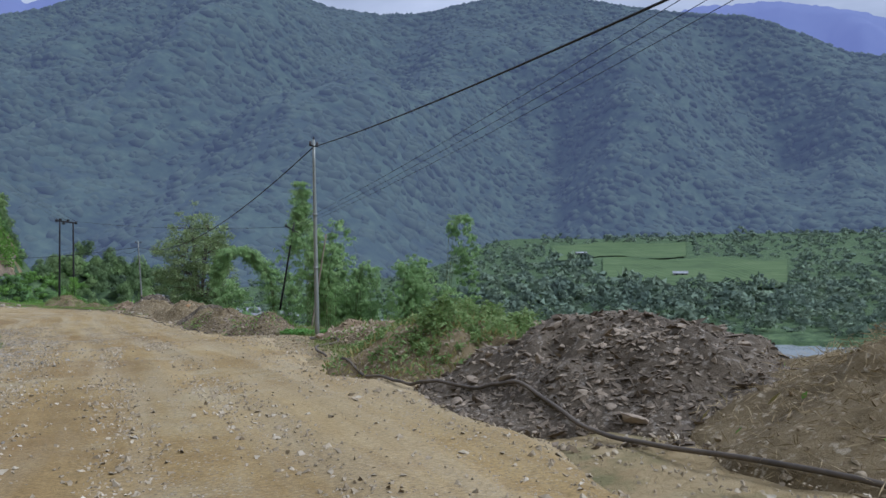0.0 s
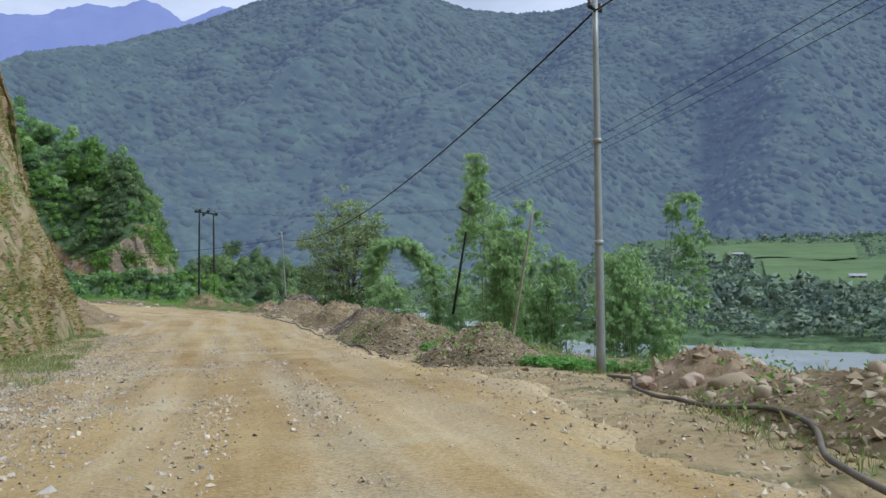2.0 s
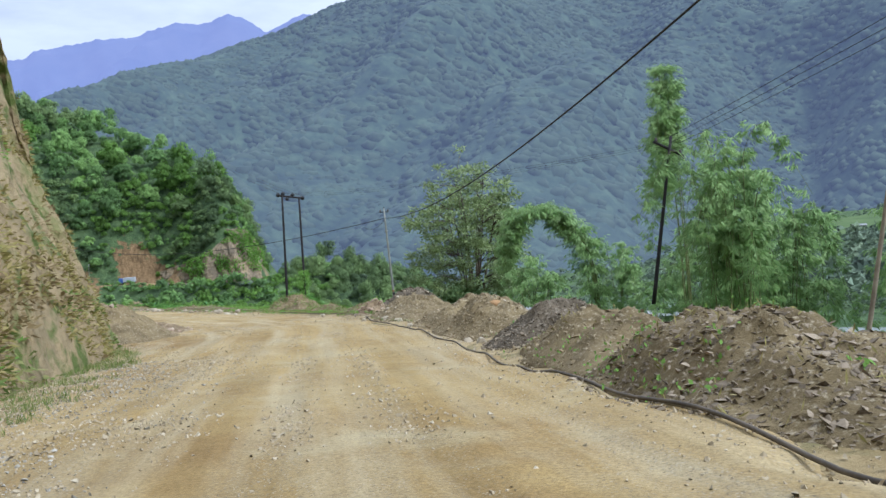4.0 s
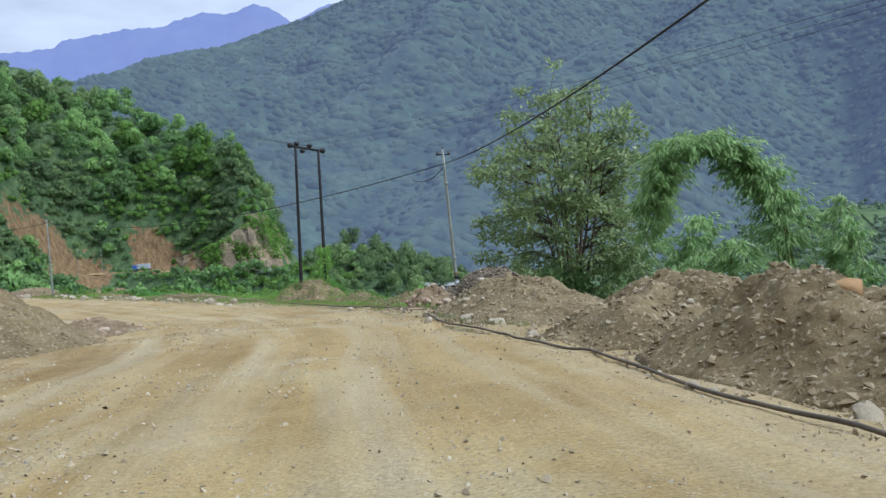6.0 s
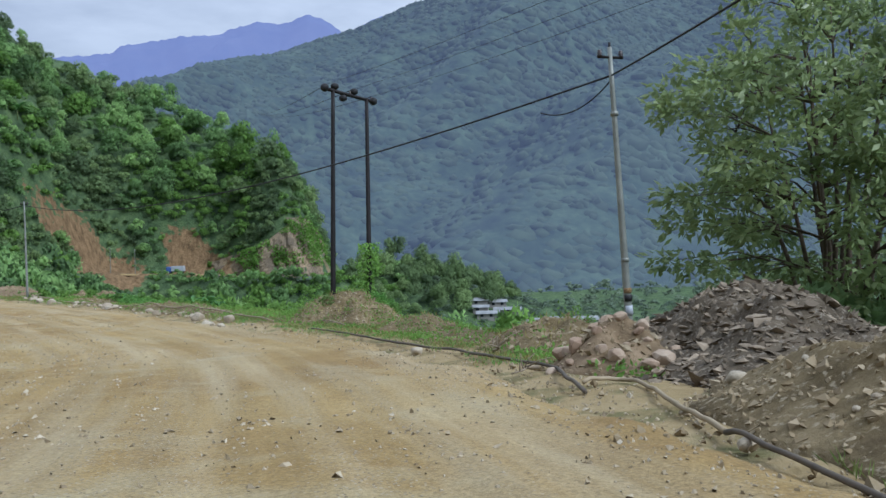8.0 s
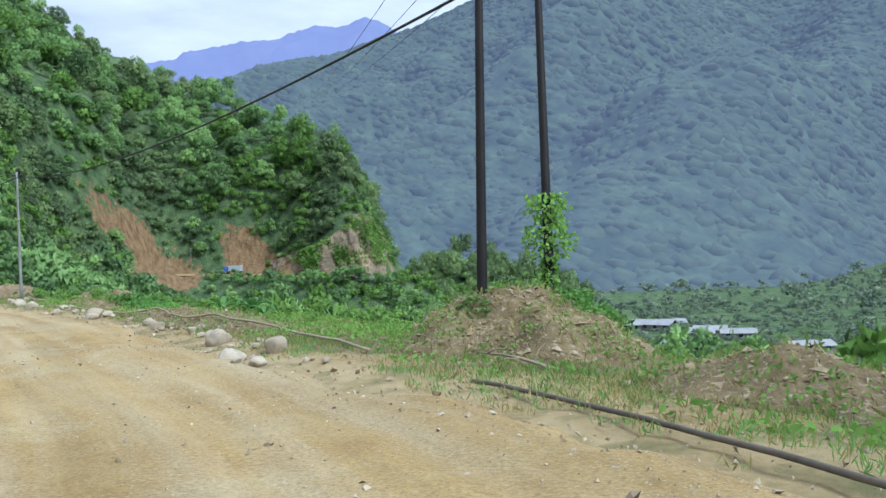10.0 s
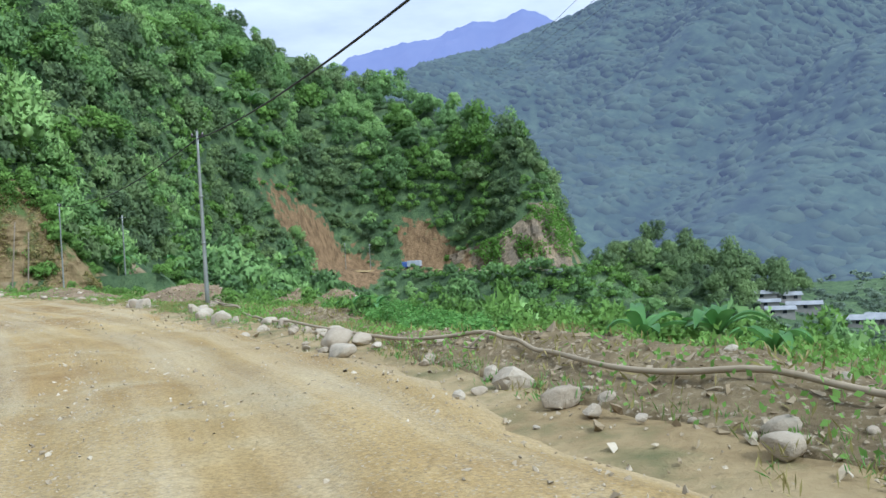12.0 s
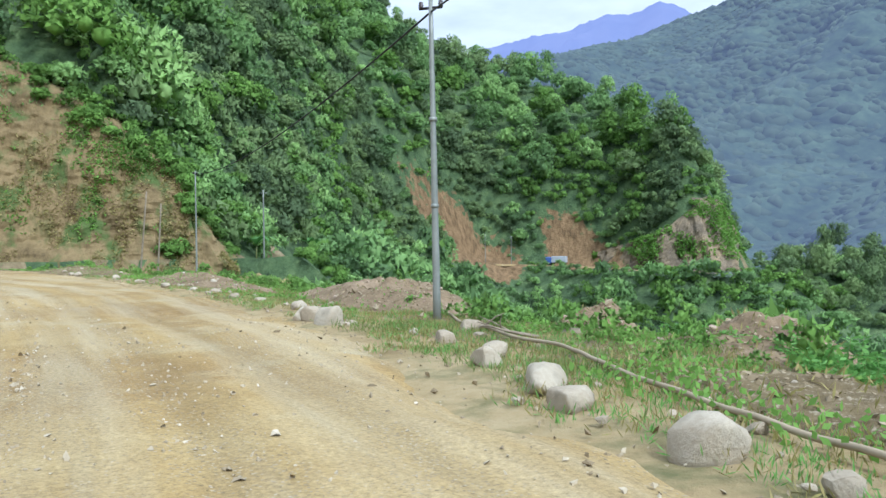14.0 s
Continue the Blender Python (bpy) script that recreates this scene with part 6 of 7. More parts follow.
# ---- boulders ----
BOULDERS = [
            (-54.9, 99.6, 0.42, "rounded"), (-52.3, 98.3, 0.4, "rounded"), (-52.9, 97.6, 0.46, "flat"), (-51.7, 97.0, 0.26, "small"), (-56.0, 100.6, 0.3, "small"), (-57.9, 101.9, 0.22, "small"), (-60.5, 103.2, 0.24, "small"),
            (-65.8, 105.3, 0.36, "flat"), (-79.0, 112.4, 0.52, "flat"), (-80.6, 113.2, 0.36, "angular"), (-81.2, 113.9, 0.34, "rounded"), (-83.2, 114.9, 0.3, "angular"), (-87.5, 115.6, 0.6, "rounded"), (-88.6, 115.9, 0.44, "rounded"),
            (-89.3, 116.1, 0.36, "rounded"), (-90.2, 117.1, 0.34, "flat"), (-92.2, 118.0, 0.42, "flat"), (-95.2, 118.6, 0.26, "small"), (-98.0, 119.3, 0.28, "small"), (-101, 120.2, 0.34, "flat"), (-104, 120.9, 0.26, "small"),
            (-108, 121.6, 0.32, "flat"), (-113, 122.6, 0.3, "small"), (-119, 123.9, 0.4, "flat"), (-127, 124.8, 0.42, "flat"), (-26.9, 73.2, 0.26, "rounded"), (-27.6, 73.0, 0.22, "small"), (-29.7, 73.7, 0.24, "rounded"),
            (-27.3, 72.7, 0.26, "rounded"), (-24.4, 68.7, 0.2, "small"), (-30.2, 78.4, 0.26, "flat"), (-22.2, 62.5, 0.18, "small"), (-20.5, 60.9, 0.24, "angular"), (-19.8, 60.0, 0.26, "angular"), (-38.8, 87.7, 0.24, "flat"),
            (-84.6, 117.0, 0.34, "angular"), (-82.9, 118.2, 0.3, "small"), (-78.0, 111.5, 0.34, "rounded"), (-76.2, 110.8, 0.42, "rounded"), (-76.2, 111.4, 0.18, "small"), (-76.2, 111.9, 0.16, "small"), (-74.6, 111.1, 0.22, "flat"),
            (-73.4, 110.4, 0.36, "flat"), (-72.4, 110.0, 0.34, "rounded"), (-71.6, 109.6, 0.16, "small"), (-70.8, 108.9, 0.17, "small"), (-71.1, 109.6, 0.15, "small"), (-70.3, 108.8, 0.22, "small"), (-70.2, 109.1, 0.16, "small"),
            (-69.5, 108.5, 0.24, "flat"), (-69.3, 108.7, 0.28, "rounded"), (-69.0, 108.1, 0.14, "small"), (-67.4, 106.9, 0.42, "rounded"), (-67.2, 107.3, 0.34, "flat"), (-68.3, 107.7, 0.18, "small"), (-68.4, 108.5, 0.16, "small"),
]
WORDS = {"rounded": "large rounded pale river boulder beside the road", "flat": "long flattened pale boulder beside the road", "small": "small pale rounded boulder beside the road", "angular": "angular pale broken rock beside the road"}
for k, (bx, by, size, shape_word) in enumerate(BOULDERS):
    r = np.random.default_rng(300 + k)
    bm = bmesh.new()
    me = stone_mesh("boulder", 40 + k, MAT["stone"], ICO3, {"rounded": 0.85, "flat": 0.55, "small": 0.7, "angular": 0.8}[shape_word], 0.9 if shape_word == "angular" else 0.72)
    bm.free()
    ob = new("boulder", me)
    tagged(ob, WORDS[shape_word], "boulder", "boulders along the road edge")
    ob.matrix_basis = pose(bx, by, float(support(bx, by)[0]) + size * 0.16, r.uniform(-12, 12), r.uniform(-12, 12), r.uniform(0, 360)) @ Matrix.Diagonal((size * 0.74, size * 0.74, size * 0.74, 1))

# smaller pale stones strewn among the boulders
r = np.random.default_rng(515)
EDGE = smooth_line([(-49.5, 96.0), (-52.5, 98.2), (-56.5, 101.2), (-61, 103.6), (-66, 106.2), (-70, 108.4), (-74, 110.2), (-78.5, 112.3), (-83, 114.8), (-88.5, 116.6), (-96, 119.7), (-104, 121.6), (-116, 124.4), (-130, 126.4)], 8)
SMALL = [stone_mesh("stone", 900 + k, MAT["stone"], ICO2, (0.6, 0.75, 0.5, 0.85)[k % 4], 0.75) for k in range(6)]
for k in range(150):
    q = r.uniform(0, 1) ** 0.8 * (len(EDGE) - 1)
    ex, ey = np.interp(q, np.arange(len(EDGE)), EDGE[:, 0]) + r.normal(0, 0.55), np.interp(q, np.arange(len(EDGE)), EDGE[:, 1]) + r.normal(0.1, 0.55)
    size = 0.075 * math.exp(r.normal(0, 0.45))
    ob = tagged(new("stone", SMALL[k % 6]), "small pale stone lying at the road's edge", "stone", "small stones along the road edge")
    ob.matrix_basis = pose(ex, ey, float(support(ex, ey)[0]) + size * 0.2, r.uniform(-20, 20), r.uniform(-20, 20), r.uniform(0, 360)) @ Matrix.Diagonal((size, size, size, 1))


# ---- poles and cables ----
def upright(name, foot, top, r0, r1_, mat, label, parent=None):
    pts = np.linspace(foot, top, 9)
    v, f = join([tube(pts, np.linspace(r0, r1_, 9), 12)])
    ob = mesh_object(name, v, f, mat, True, parent)
    return tagged(ob, label) if label else ob


def sleeve(name, at, radius, half, axis, mat, parent):
    a, b = np.array(at) - np.array(axis) * half, np.array(at) + np.array(axis) * half
    v, f = join([tube(np.linspace(a, b, 3), radius, 10)])
    return mesh_object(name, v, f, mat, True, parent)


def insulator(at, parent):
    z = np.array([0, 0.03, 0.05, 0.09, 0.11, 0.15, 0.18])
    rr3 = np.array([0.03, 0.07, 0.045, 0.075, 0.04, 0.06, 0.02])
    v, f = join([tube(np.array(at) + np.column_stack([0 * z, 0 * z, z]), rr3, 10)])
    return mesh_object("insulator", v, f, MAT["insulator"], True, parent)


def steel_pole(foot, top, label, arm=0.55, arm_turn=0.0, bands=(0.35, 0.62)):
    thing = tagged(new("utility_pole"), label, "utility pole", "poles beside the road")
    foot, top = np.array(foot, float), np.array(top, float)
    upright("pole", foot + [0, 0, -0.4], top, 0.105, 0.055, MAT["steel"], "", thing)
    d = (top - foot) / np.linalg.norm(top - foot)
    for b in bands:
        sleeve("collar", foot + (top - foot) * b, 0.10, 0.05, d, MAT["steel"], thing)
    c, s = math.cos(radians(arm_turn)), math.sin(radians(arm_turn))
    ax = np.array([c, s, 0])
    at = top - d * 0.25
    sleeve("crossarm", at, 0.035, arm / 2, ax, MAT["dark_steel"], thing)
    for e in (-1, 1):
        insulator(at + ax * e * arm * 0.42, thing)
    sleeve("cap", top, 0.03, 0.12, [0, 0, 1], MAT["dark_steel"], thing)
    return thing


P1F, P1T = (-5.14, 35.07, float(support(-5.14, 35.07)[0])), (-5.14, 35.07, 4.55)
P2F, P2T = (-33.75, 89.3, float(support(-33.75, 89.3)[0])), (-34.08, 89.31, 0.5)
P3F, P3T = (-87.44, 118.8, float(support(-87.44, 118.8)[0])), (-87.5, 118.8, 0.55)
P4F, P4T = (-144.2, 142.0, float(support(-144.2, 142.0)[0])), (-144.2, 142.0, 2.2)
steel_pole(P1F, P1T, "tall grey steel utility pole with a short crossarm", 0.5, 60)
p2 = steel_pole(P2F, P2T, "grey steel utility pole standing behind the heaps", 0.7, 40, (0.3, 0.78))
for share, half, band_mat in ((0.09, 0.10, "wire"), (0.135, 0.12, "paint_white"), (0.175, 0.08, "wire"), (0.20, 0.06, "slip_soil")):
    sleeve("painted_band", np.array(P2F) + (np.array(P2T) - np.array(P2F)) * share, 0.104, half, [-0.04, 0, 1], MAT[band_mat], p2)
steel_pole(P3F, P3T, "tall grey steel utility pole on the bend", 0.6, 30)
steel_pole(P4F, P4T, "slim grey utility pole at the cliff foot", 0.5, 30)
for f_, t_ in (((-151.5, 139.5), (-150.8, 140.2, 0.6)), ((-150.5, 140.9), (-150.0, 141.3, -0.6))):
    thing = tagged(new("wooden_post"), "bare leaning wooden post at the cliff foot", "post", "posts at the cliff foot")
    upright("post", (f_[0], f_[1], float(support(*f_)[0]) - 0.3), t_, 0.10, 0.07, MAT["wood"], "", thing)
for k, (fx_, fy_) in enumerate(((-236, 266), (-229, 286), (-232, 278), (-158, 158))):
    thing = tagged(new("utility_pole"), "slim pale utility pole on the far hillside", "utility pole", "poles on the hillside")
    z0 = float(ground_z(fx_, fy_))
    upright("pole", (fx_, fy_, z0 - 0.5), (fx_, fy_, z0 + 8.5), 0.11, 0.08, MAT["steel"], "", thing)
    sleeve("crossarm", (fx_, fy_, z0 + 8.1), 0.05, 0.5, [0.8, 0.6, 0], MAT["steel"], thing)

# twin dark poles with one crossarm
HLF, HLT = np.array([-48.95, 101.50, -7.4]), np.array([-48.93, 102.07, 3.14])
HRF, HRT = np.array([-47.74, 102.80, -7.4]), np.array([-48.22, 104.06, 2.96])
twin = tagged(new("twin_pole"), "pair of dark rusty poles joined by one crossarm", "utility pole")
upright("pole", HLF, HLT, 0.125, 0.085, MAT["dark_steel"], "", twin)
upright("pole", HRF, HRT, 0.125, 0.085, MAT["dark_steel"], "", twin)
axis = (HRT - HLT) / np.linalg.norm(HRT - HLT)
mid_h = (HLT + HRT) / 2 + np.array([0, 0, -0.08])
sleeve("crossarm", mid_h, 0.085, 1.5, axis, MAT["dark_steel"], twin)
H_INS = [mid_h + axis * e + np.array([0, 0, 0.02]) for e in (-1.42, 0.0, 1.38)]
for p in H_INS:
    insulator(p, twin)
for e, up in ((-1.55, 0.04), (-0.95, 0.22), (-0.45, -0.22), (0.25, 0.22), (1.5, 0.02)):
    p = mid_h + axis * e + np.array([0, 0, up])
    iv, if_ = join([tube(p + np.array([[-0.14, -0.10, 0.0], [-0.05, -0.03, 0], [0.05, 0.03, 0], [0.14, 0.10, 0]]), [0.11, 0.19, 0.19, 0.11] if abs(e) > 1.4 else [0.09, 0.16, 0.16, 0.09], 14)])
    mesh_object("disc_insulator", iv, if_, MAT["wire"], True, twin)
# creeper on one of them
r = np.random.default_rng(5)
n = 1100
h = r.uniform(0, 1, n) ** 0.75
rad = (0.16 + 0.42 * np.sin(np.clip(h, 0, 1) * 3.0) ** 2 * (h > 0.35) + 0.25 * (h > 0.8)) * r.uniform(0.2, 1.1, n)
a = r.uniform(0, 6.28, n)
c0 = HRF + (HRT - HRF) * (0.10 + 0.23 * h)[:, None]
pos = c0 + np.stack([np.cos(a) * rad, np.sin(a) * rad, 0 * a], 1)
lv, lf = leaves(pos, np.stack([np.cos(a), np.sin(a), 0 * a], 1), 0.13, 0.10, 0.9, 0.6, r)
tagged(mesh_object("creeper", lv, lf, MAT["bush"]), "bright green creeper climbing the dark pole", "creeper")

# leaning dark pole and a bare stay pole
lean = tagged(new("leaning_pole"), "dark leaning power pole with a tilted crossarm", "utility pole")
LF, LT = np.array([-14.75, 71.3, -5.6]), np.array([-13.5, 71.8, 1.8])
upright("pole", LF, LT, 0.09, 0.065, MAT["dark_steel"], "", lean)
sleeve("crossarm", LT - [0.15, 0, 0.55], 0.06, 0.75, np.array([0.83, 0.25, -0.5]), MAT["dark_steel"], lean)
for e in (-0.6, 0.6):
    insulator(LT - [0.15, 0, 0.5] + np.array([0.83, 0.25, -0.5]) * e, lean)
stay = tagged(new("stay_pole"), "slim bare leaning pole among the bamboo", "post")
upright("pole", (-9.3, 55.6, -6.2), (-8.05, 55.4, 0.75), 0.06, 0.045, MAT["wood"], "", stay)


def cable(a, b, sag, radius, label, n=28, name="power_cable"):
    t = np.linspace(0, 1, n)[:, None]
    p = np.array(a) * (1 - t) + np.array(b) * t
    p[:, 2] -= sag * 4 * (t * (1 - t))[:, 0]
    v, f = join([tube(p, radius, 6)])
    return tagged(mesh_object(name, v, f, MAT["wire"], True), label, "cable", "overhead cables")


BUNDLE = "thick black bundled cable strung between the steel poles"
cable((25, -45, 6.2), (-5.14, 35.0, 4.25), 1.6, 0.020, BUNDLE, 40)
cable((-5.14, 35.0, 4.25), (-34.05, 89.3, -0.2), 1.7, 0.024, BUNDLE, 40)
cable((-34.05, 89.3, -0.2), (-87.5, 118.8, 0.2), 1.53, 0.026, BUNDLE, 40)
cable((-87.5, 118.8, 0.2), (-144.2, 142.0, 1.9), 1.0, 0.028, BUNDLE)
cable((-34.05, 89.3, -0.3), (-36.2, 90.6, -0.75), 0.35, 0.018, "short slack jumper cable at the pole", 14)
WIRE = "thin bare power line crossing the valley"
for k, off in enumerate((-1.0, 0.0, 1.0)):
    o = np.array([off * 0.6, off * 0.8, 0])
    cable(np.array([20, -10, 10.5]) + o, LT - [0.1, 0, 0.3] + o * 0.7, 0.8, 0.010, WIRE, 30)
    cable(LT - [0.1, 0, 0.3] + o * 0.7, H_INS[k] + [0, 0, 0.2], 0.5, 0.007, WIRE, 24)
    cable(H_INS[k] + [0, 0, 0.2], np.array([-199, 310, 50]) + o, 3.0, 0.014, WIRE, 40)


MOUND_TREES = [BVHTree.FromPolygons([v.co[:] for v in ob.data.vertices], [p.vertices[:] for p in ob.data.polygons]) for ob in scene.objects if ob.name.startswith("mound")]


def rest(x, y):
    """Height of what lies uppermost there: a mound, the road or the ground."""
    z = support(x, y)
    for q in range(len(z)):
        for tree in MOUND_TREES:
            hit = tree.ray_cast(Vector((x[q], y[q], 20.0)), Vector((0, 0, -1.0)))[0]
            if hit and hit.z > z[q]:
                z[q] = hit.z
    return z


def ground_pipe(points, radius, mat, label, lift=0.0):
    p = smooth_line([(x, y, 0.0) for x, y in points], 10)
    p[:, 2] = rest(p[:, 0], p[:, 1]) + radius * 1.1 + lift
    r = np.random.default_rng(len(points))
    p[1:-1, 2] += 0.04 * np.abs(r.normal(0, 1, len(p) - 2))
    for _ in range(3):
        p[1:-1] = 0.25 * p[:-2] + 0.5 * p[1:-1] + 0.25 * p[2:]
    v, f = join([tube(p, radius, 8)])
    return tagged(mesh_object("water_pipe", v, f, mat, True), label, "pipe", "pipes along the road edge")


PIPE = "dusty black plastic water pipe lying along the road's edge"
ground_pipe([(6.5, 3.5), (4.2, 7.2), (2.55, 9.9), (2.1, 10.75), (1.5, 12.1), (1.0, 12.9), (0.35, 13.8), (-0.25, 14.9), (-0.95, 16.4), (-1.55, 17.8), (-1.9, 19.4), (-2.2, 20.8)], 0.026, MAT["pipe"], PIPE)
ground_pipe([(-5.0, 34.2), (-4.6, 32.5), (-4.6, 30.6), (-3.9, 28.7), (-3.0, 26.8), (-3.3, 24.5), (-2.6, 22.0)], 0.032, MAT["pipe"], PIPE)
ground_pipe([(-31.05, 77.3), (-30.2, 75.6), (-29.2, 73.6), (-27.0, 70.9), (-25.6, 68.3), (-24.0, 66.2), (-22.1, 62.2), (-20.4, 59.4), (-19.0, 56.6), (-17.0, 52), (-14.9, 47.5), (-12.3, 42.3), (-10.7, 38.4)], 0.028, MAT["pipe"], PIPE)
ground_pipe([(-46.5, 95.3), (-43.4, 92.8), (-40.5, 89.9), (-37.6, 87.1), (-36.0, 85.1), (-34.4, 83.6), (-33.6, 81.6), (-33.0, 80.2)], 0.032, MAT["pipe"], PIPE)
ground_pipe([(-33.2, 81.0), (-32.8, 81.5), (-32.35, 81.1), (-31.9, 79.7), (-31.5, 78.4), (-31.05, 77.3)], 0.032, MAT["tan_pipe"], "pale tan water pipe lying along the road's edge")
ground_pipe([(-89, 120.4), (-87.2, 119.1), (-83.8, 116.7), (-81, 115.35), (-79.4, 114.2), (-77, 112.45), (-75.2, 111.4), (-73.4, 110.4), (-70.2, 109.0), (-66, 107.0), (-63.5, 106.2), (-62.2, 105.4), (-60.1, 103.9), (-57.5, 103.1), (-53.5, 101.0), (-50.2, 98.6)], 0.034, MAT["tan_pipe"], "pale tan water pipe lying along the road's edge", 0.05)

# loose branches on the rubble
r = np.random.default_rng(77)
for k, (bx, by, ln) in enumerate([(-0.5, 25.2, 1.6), (1.6, 25.9, 1.9), (2.9, 26.2, 1.4), (-31.0, 83.4, 1.5), (-32.4, 84.4, 1.2), (-36.5, 87.2, 1.6), (-46.0, 97.4, 1.4), (-57.5, 103.6, 1.8), (-63.0, 106.6, 1.5), (-82.5, 116.6, 1.2), (-34.4, 83.2, 1.0)]):
    a = r.uniform(0, 6.28)
    t = np.linspace(0, 1, 7)
    px = bx + math.cos(a) * ln * t + 0.12 * np.sin(t * 5 + k)
    py = by + math.sin(a) * ln * t
    pz = support(px, py) + 0.06 + 0.35 * t * r.uniform(0.1, 1.0)
    main = np.stack([px, py, pz], 1)
    pieces = [tube(main, np.linspace(0.04, 0.012, 7), 6)]
    for j in (2, 3, 4, 5):
        d = np.array([r.normal(0, 0.3), r.normal(0, 0.3), r.uniform(0.0, 0.35)])
        pieces.append(tube(np.stack([main[j], main[j] + d * 0.6, main[j] + d * 1.1 + [0.05, 0, -0.04]]), [0.018, 0.012, 0.006], 5))
    v, f = join(pieces)
    tagged(mesh_object("dead_branch", v, f, MAT["wood"], True), "dry bare branch lying on the rubble", "branch", "dead branches on the rubble")

# tangled pile of dead twigs behind the heaps
brush = np.random.default_rng(78)
bx, by = -17.0, 77.0
bz = float(support(bx, by)[0])
pieces = []
for _ in range(90):
    a, e = brush.uniform(0, 6.28), brush.uniform(-0.1, 0.9)
    s0 = np.array([bx, by, bz]) + brush.normal(0, 1, 3) * [0.7, 0.7, 0.0] + [0, 0, brush.uniform(0, 0.5)]
    d = np.array([math.cos(a) * math.cos(e), math.sin(a) * math.cos(e), math.sin(e)]) * brush.uniform(0.5, 1.3)
    pieces.append(tube(np.stack([s0, s0 + d * 0.5 + brush.normal(0, 0.08, 3), s0 + d]), [0.022, 0.015, 0.006], 4))
v, f = join(pieces)
tagged(mesh_object("brush_pile", v, f, MAT["bark"], True), "tangled pile of dead dark twigs behind the heaps", "brush pile")


# ---- trees by the road ----
def clump_form(ob, centre, points, per_point, squash=1.0):
    """Gives each leaf corner the outward direction of its place in the crown."""
    d = (points - np.asarray(centre)) * [1, 1, squash]
    d /= np.linalg.norm(d, axis=1)[:, None] + 1e-6
    form = ob.data.attributes.new("clump", "FLOAT_VECTOR", "POINT")
    form.data.foreach_set("vector", np.repeat(d, per_point, 0).astype(np.float32).ravel())


def broadleaf_tree(foot, high, half, label, seed, stems=12, clumps=400, per=62, leaf=0.29):
    """Many stems that fan out from one foot, side branches, and clumps of large leaves at their ends."""
    r = np.random.default_rng(seed)
    thing = tagged(new("tree"), label, "tree")
    foot = np.array(foot, float)
    pieces, bones = [], []
    for k in range(stems):
        a = 2 * math.pi * (k + r.uniform(-0.3, 0.3)) / stems
        out = half * (0.18 + 0.62 * ((k * 7) % stems) / stems)
        t = np.linspace(0, 1, 12)
        end = high * r.uniform(0.78, 0.95) * (1 - 0.28 * (out / half) ** 2)
        bow = out * (0.25 * t + 0.75 * t ** 1.25)
        p = foot + np.stack([np.cos(a) * bow, np.sin(a) * bow, -0.3 + end * t ** 0.92], 1)
        p[2:] += np.cumsum(r.normal(0, 0.05, (10, 3)), 0)
        pieces.append(tube(p, np.linspace(0.13, 0.02, 12) * r.uniform(0.75, 1.1), 7))
        bones.append(p[3:])
    bones = np.vstack(bones)
    g = r.normal(0, 1, (clumps * 3, 3))
    g /= np.linalg.norm(g, axis=1)[:, None]
    g *= r.uniform(0.25, 1, (clumps * 3, 1)) ** 0.45
    lump = 1 + 0.22 * np.sin(3 * np.arctan2(g[:, 1], g[:, 0]) + seed) * (g[:, 2] > -0.3)
    c = foot + g * np.array([half, half, high * 0.46]) * lump[:, None] + np.array([0, 0, high * 0.54])
    low = c[:, 2] - foot[2] < high * 0.25
    c = c[~low | (r.uniform(0, 1, len(c)) < 0.45)][:clumps]
    cs, outs = [], []
    for q in c:
        d = np.linalg.norm(bones - q, axis=1) + 1.2 * np.maximum(bones[:, 2] - q[2] + 0.3, 0)
        b = bones[np.argmin(d)]
        midp = (b + q) / 2 + np.array([0, 0, 0.10 * np.linalg.norm(q - b)]) + r.normal(0, 0.06, 3)
        pieces.append(tube(np.stack([b, midp, q]), [0.030, 0.018, 0.007], 4))
        n = int(per * r.uniform(0.5, 1.4))
        pos = q + r.normal(0, 0.25, (n, 3)) * [1, 1, 0.6]
        cs.append(pos)
        outs.append(pos - q + (q - foot - [0, 0, high * 0.4]) * 0.06)
    v, f = join(pieces)
    mesh_object("trunk", v, f, MAT["bark"], True, thing)
    cs, outs = np.vstack(cs), np.vstack(outs)
    lv, lf = leaves(cs, outs / (np.linalg.norm(outs, axis=1)[:, None] + 1e-6), leaf, leaf * 0.42, 0.5, 0.6, r)
    clump_form(mesh_object("crown", lv, lf, MAT["tree_leaf"], False, thing), foot + [0, 0, high * 0.4], cs, 4)
    return thing


def gz(x, y):
    return float(ground_z(x, y))


broadleaf_tree((-28.8, 93.5, gz(-28.8, 93.5)), 3.3 - gz(-28.8, 93.5), 4.1, "spreading broadleaf tree with many bare stems behind the heaps", 3)
for k, (tx, ty, h) in enumerate(((-27.6, 91.6, 1.3), (-31.2, 92.2, 1.0), (-29.4, 91.6, 1.75), (-25.6, 92.6, 1.0), (-32.4, 91.4, 0.6))):
    r = np.random.default_rng(60 + k)
    v, t, form = crown(700, 6, r, 1.0, 0.2)
    v = v * np.array([1.25 * h, 1.25 * h, 1.3 * h]) + np.array([tx, ty, gz(tx, ty) - 0.2])
    tagged(mesh_object("shrub", v, t, MAT["forest_dark"] if k % 2 == 0 else MAT["bush"], True), "dense green shrub at the foot of the tree", "shrub", "shrubs below the trees")


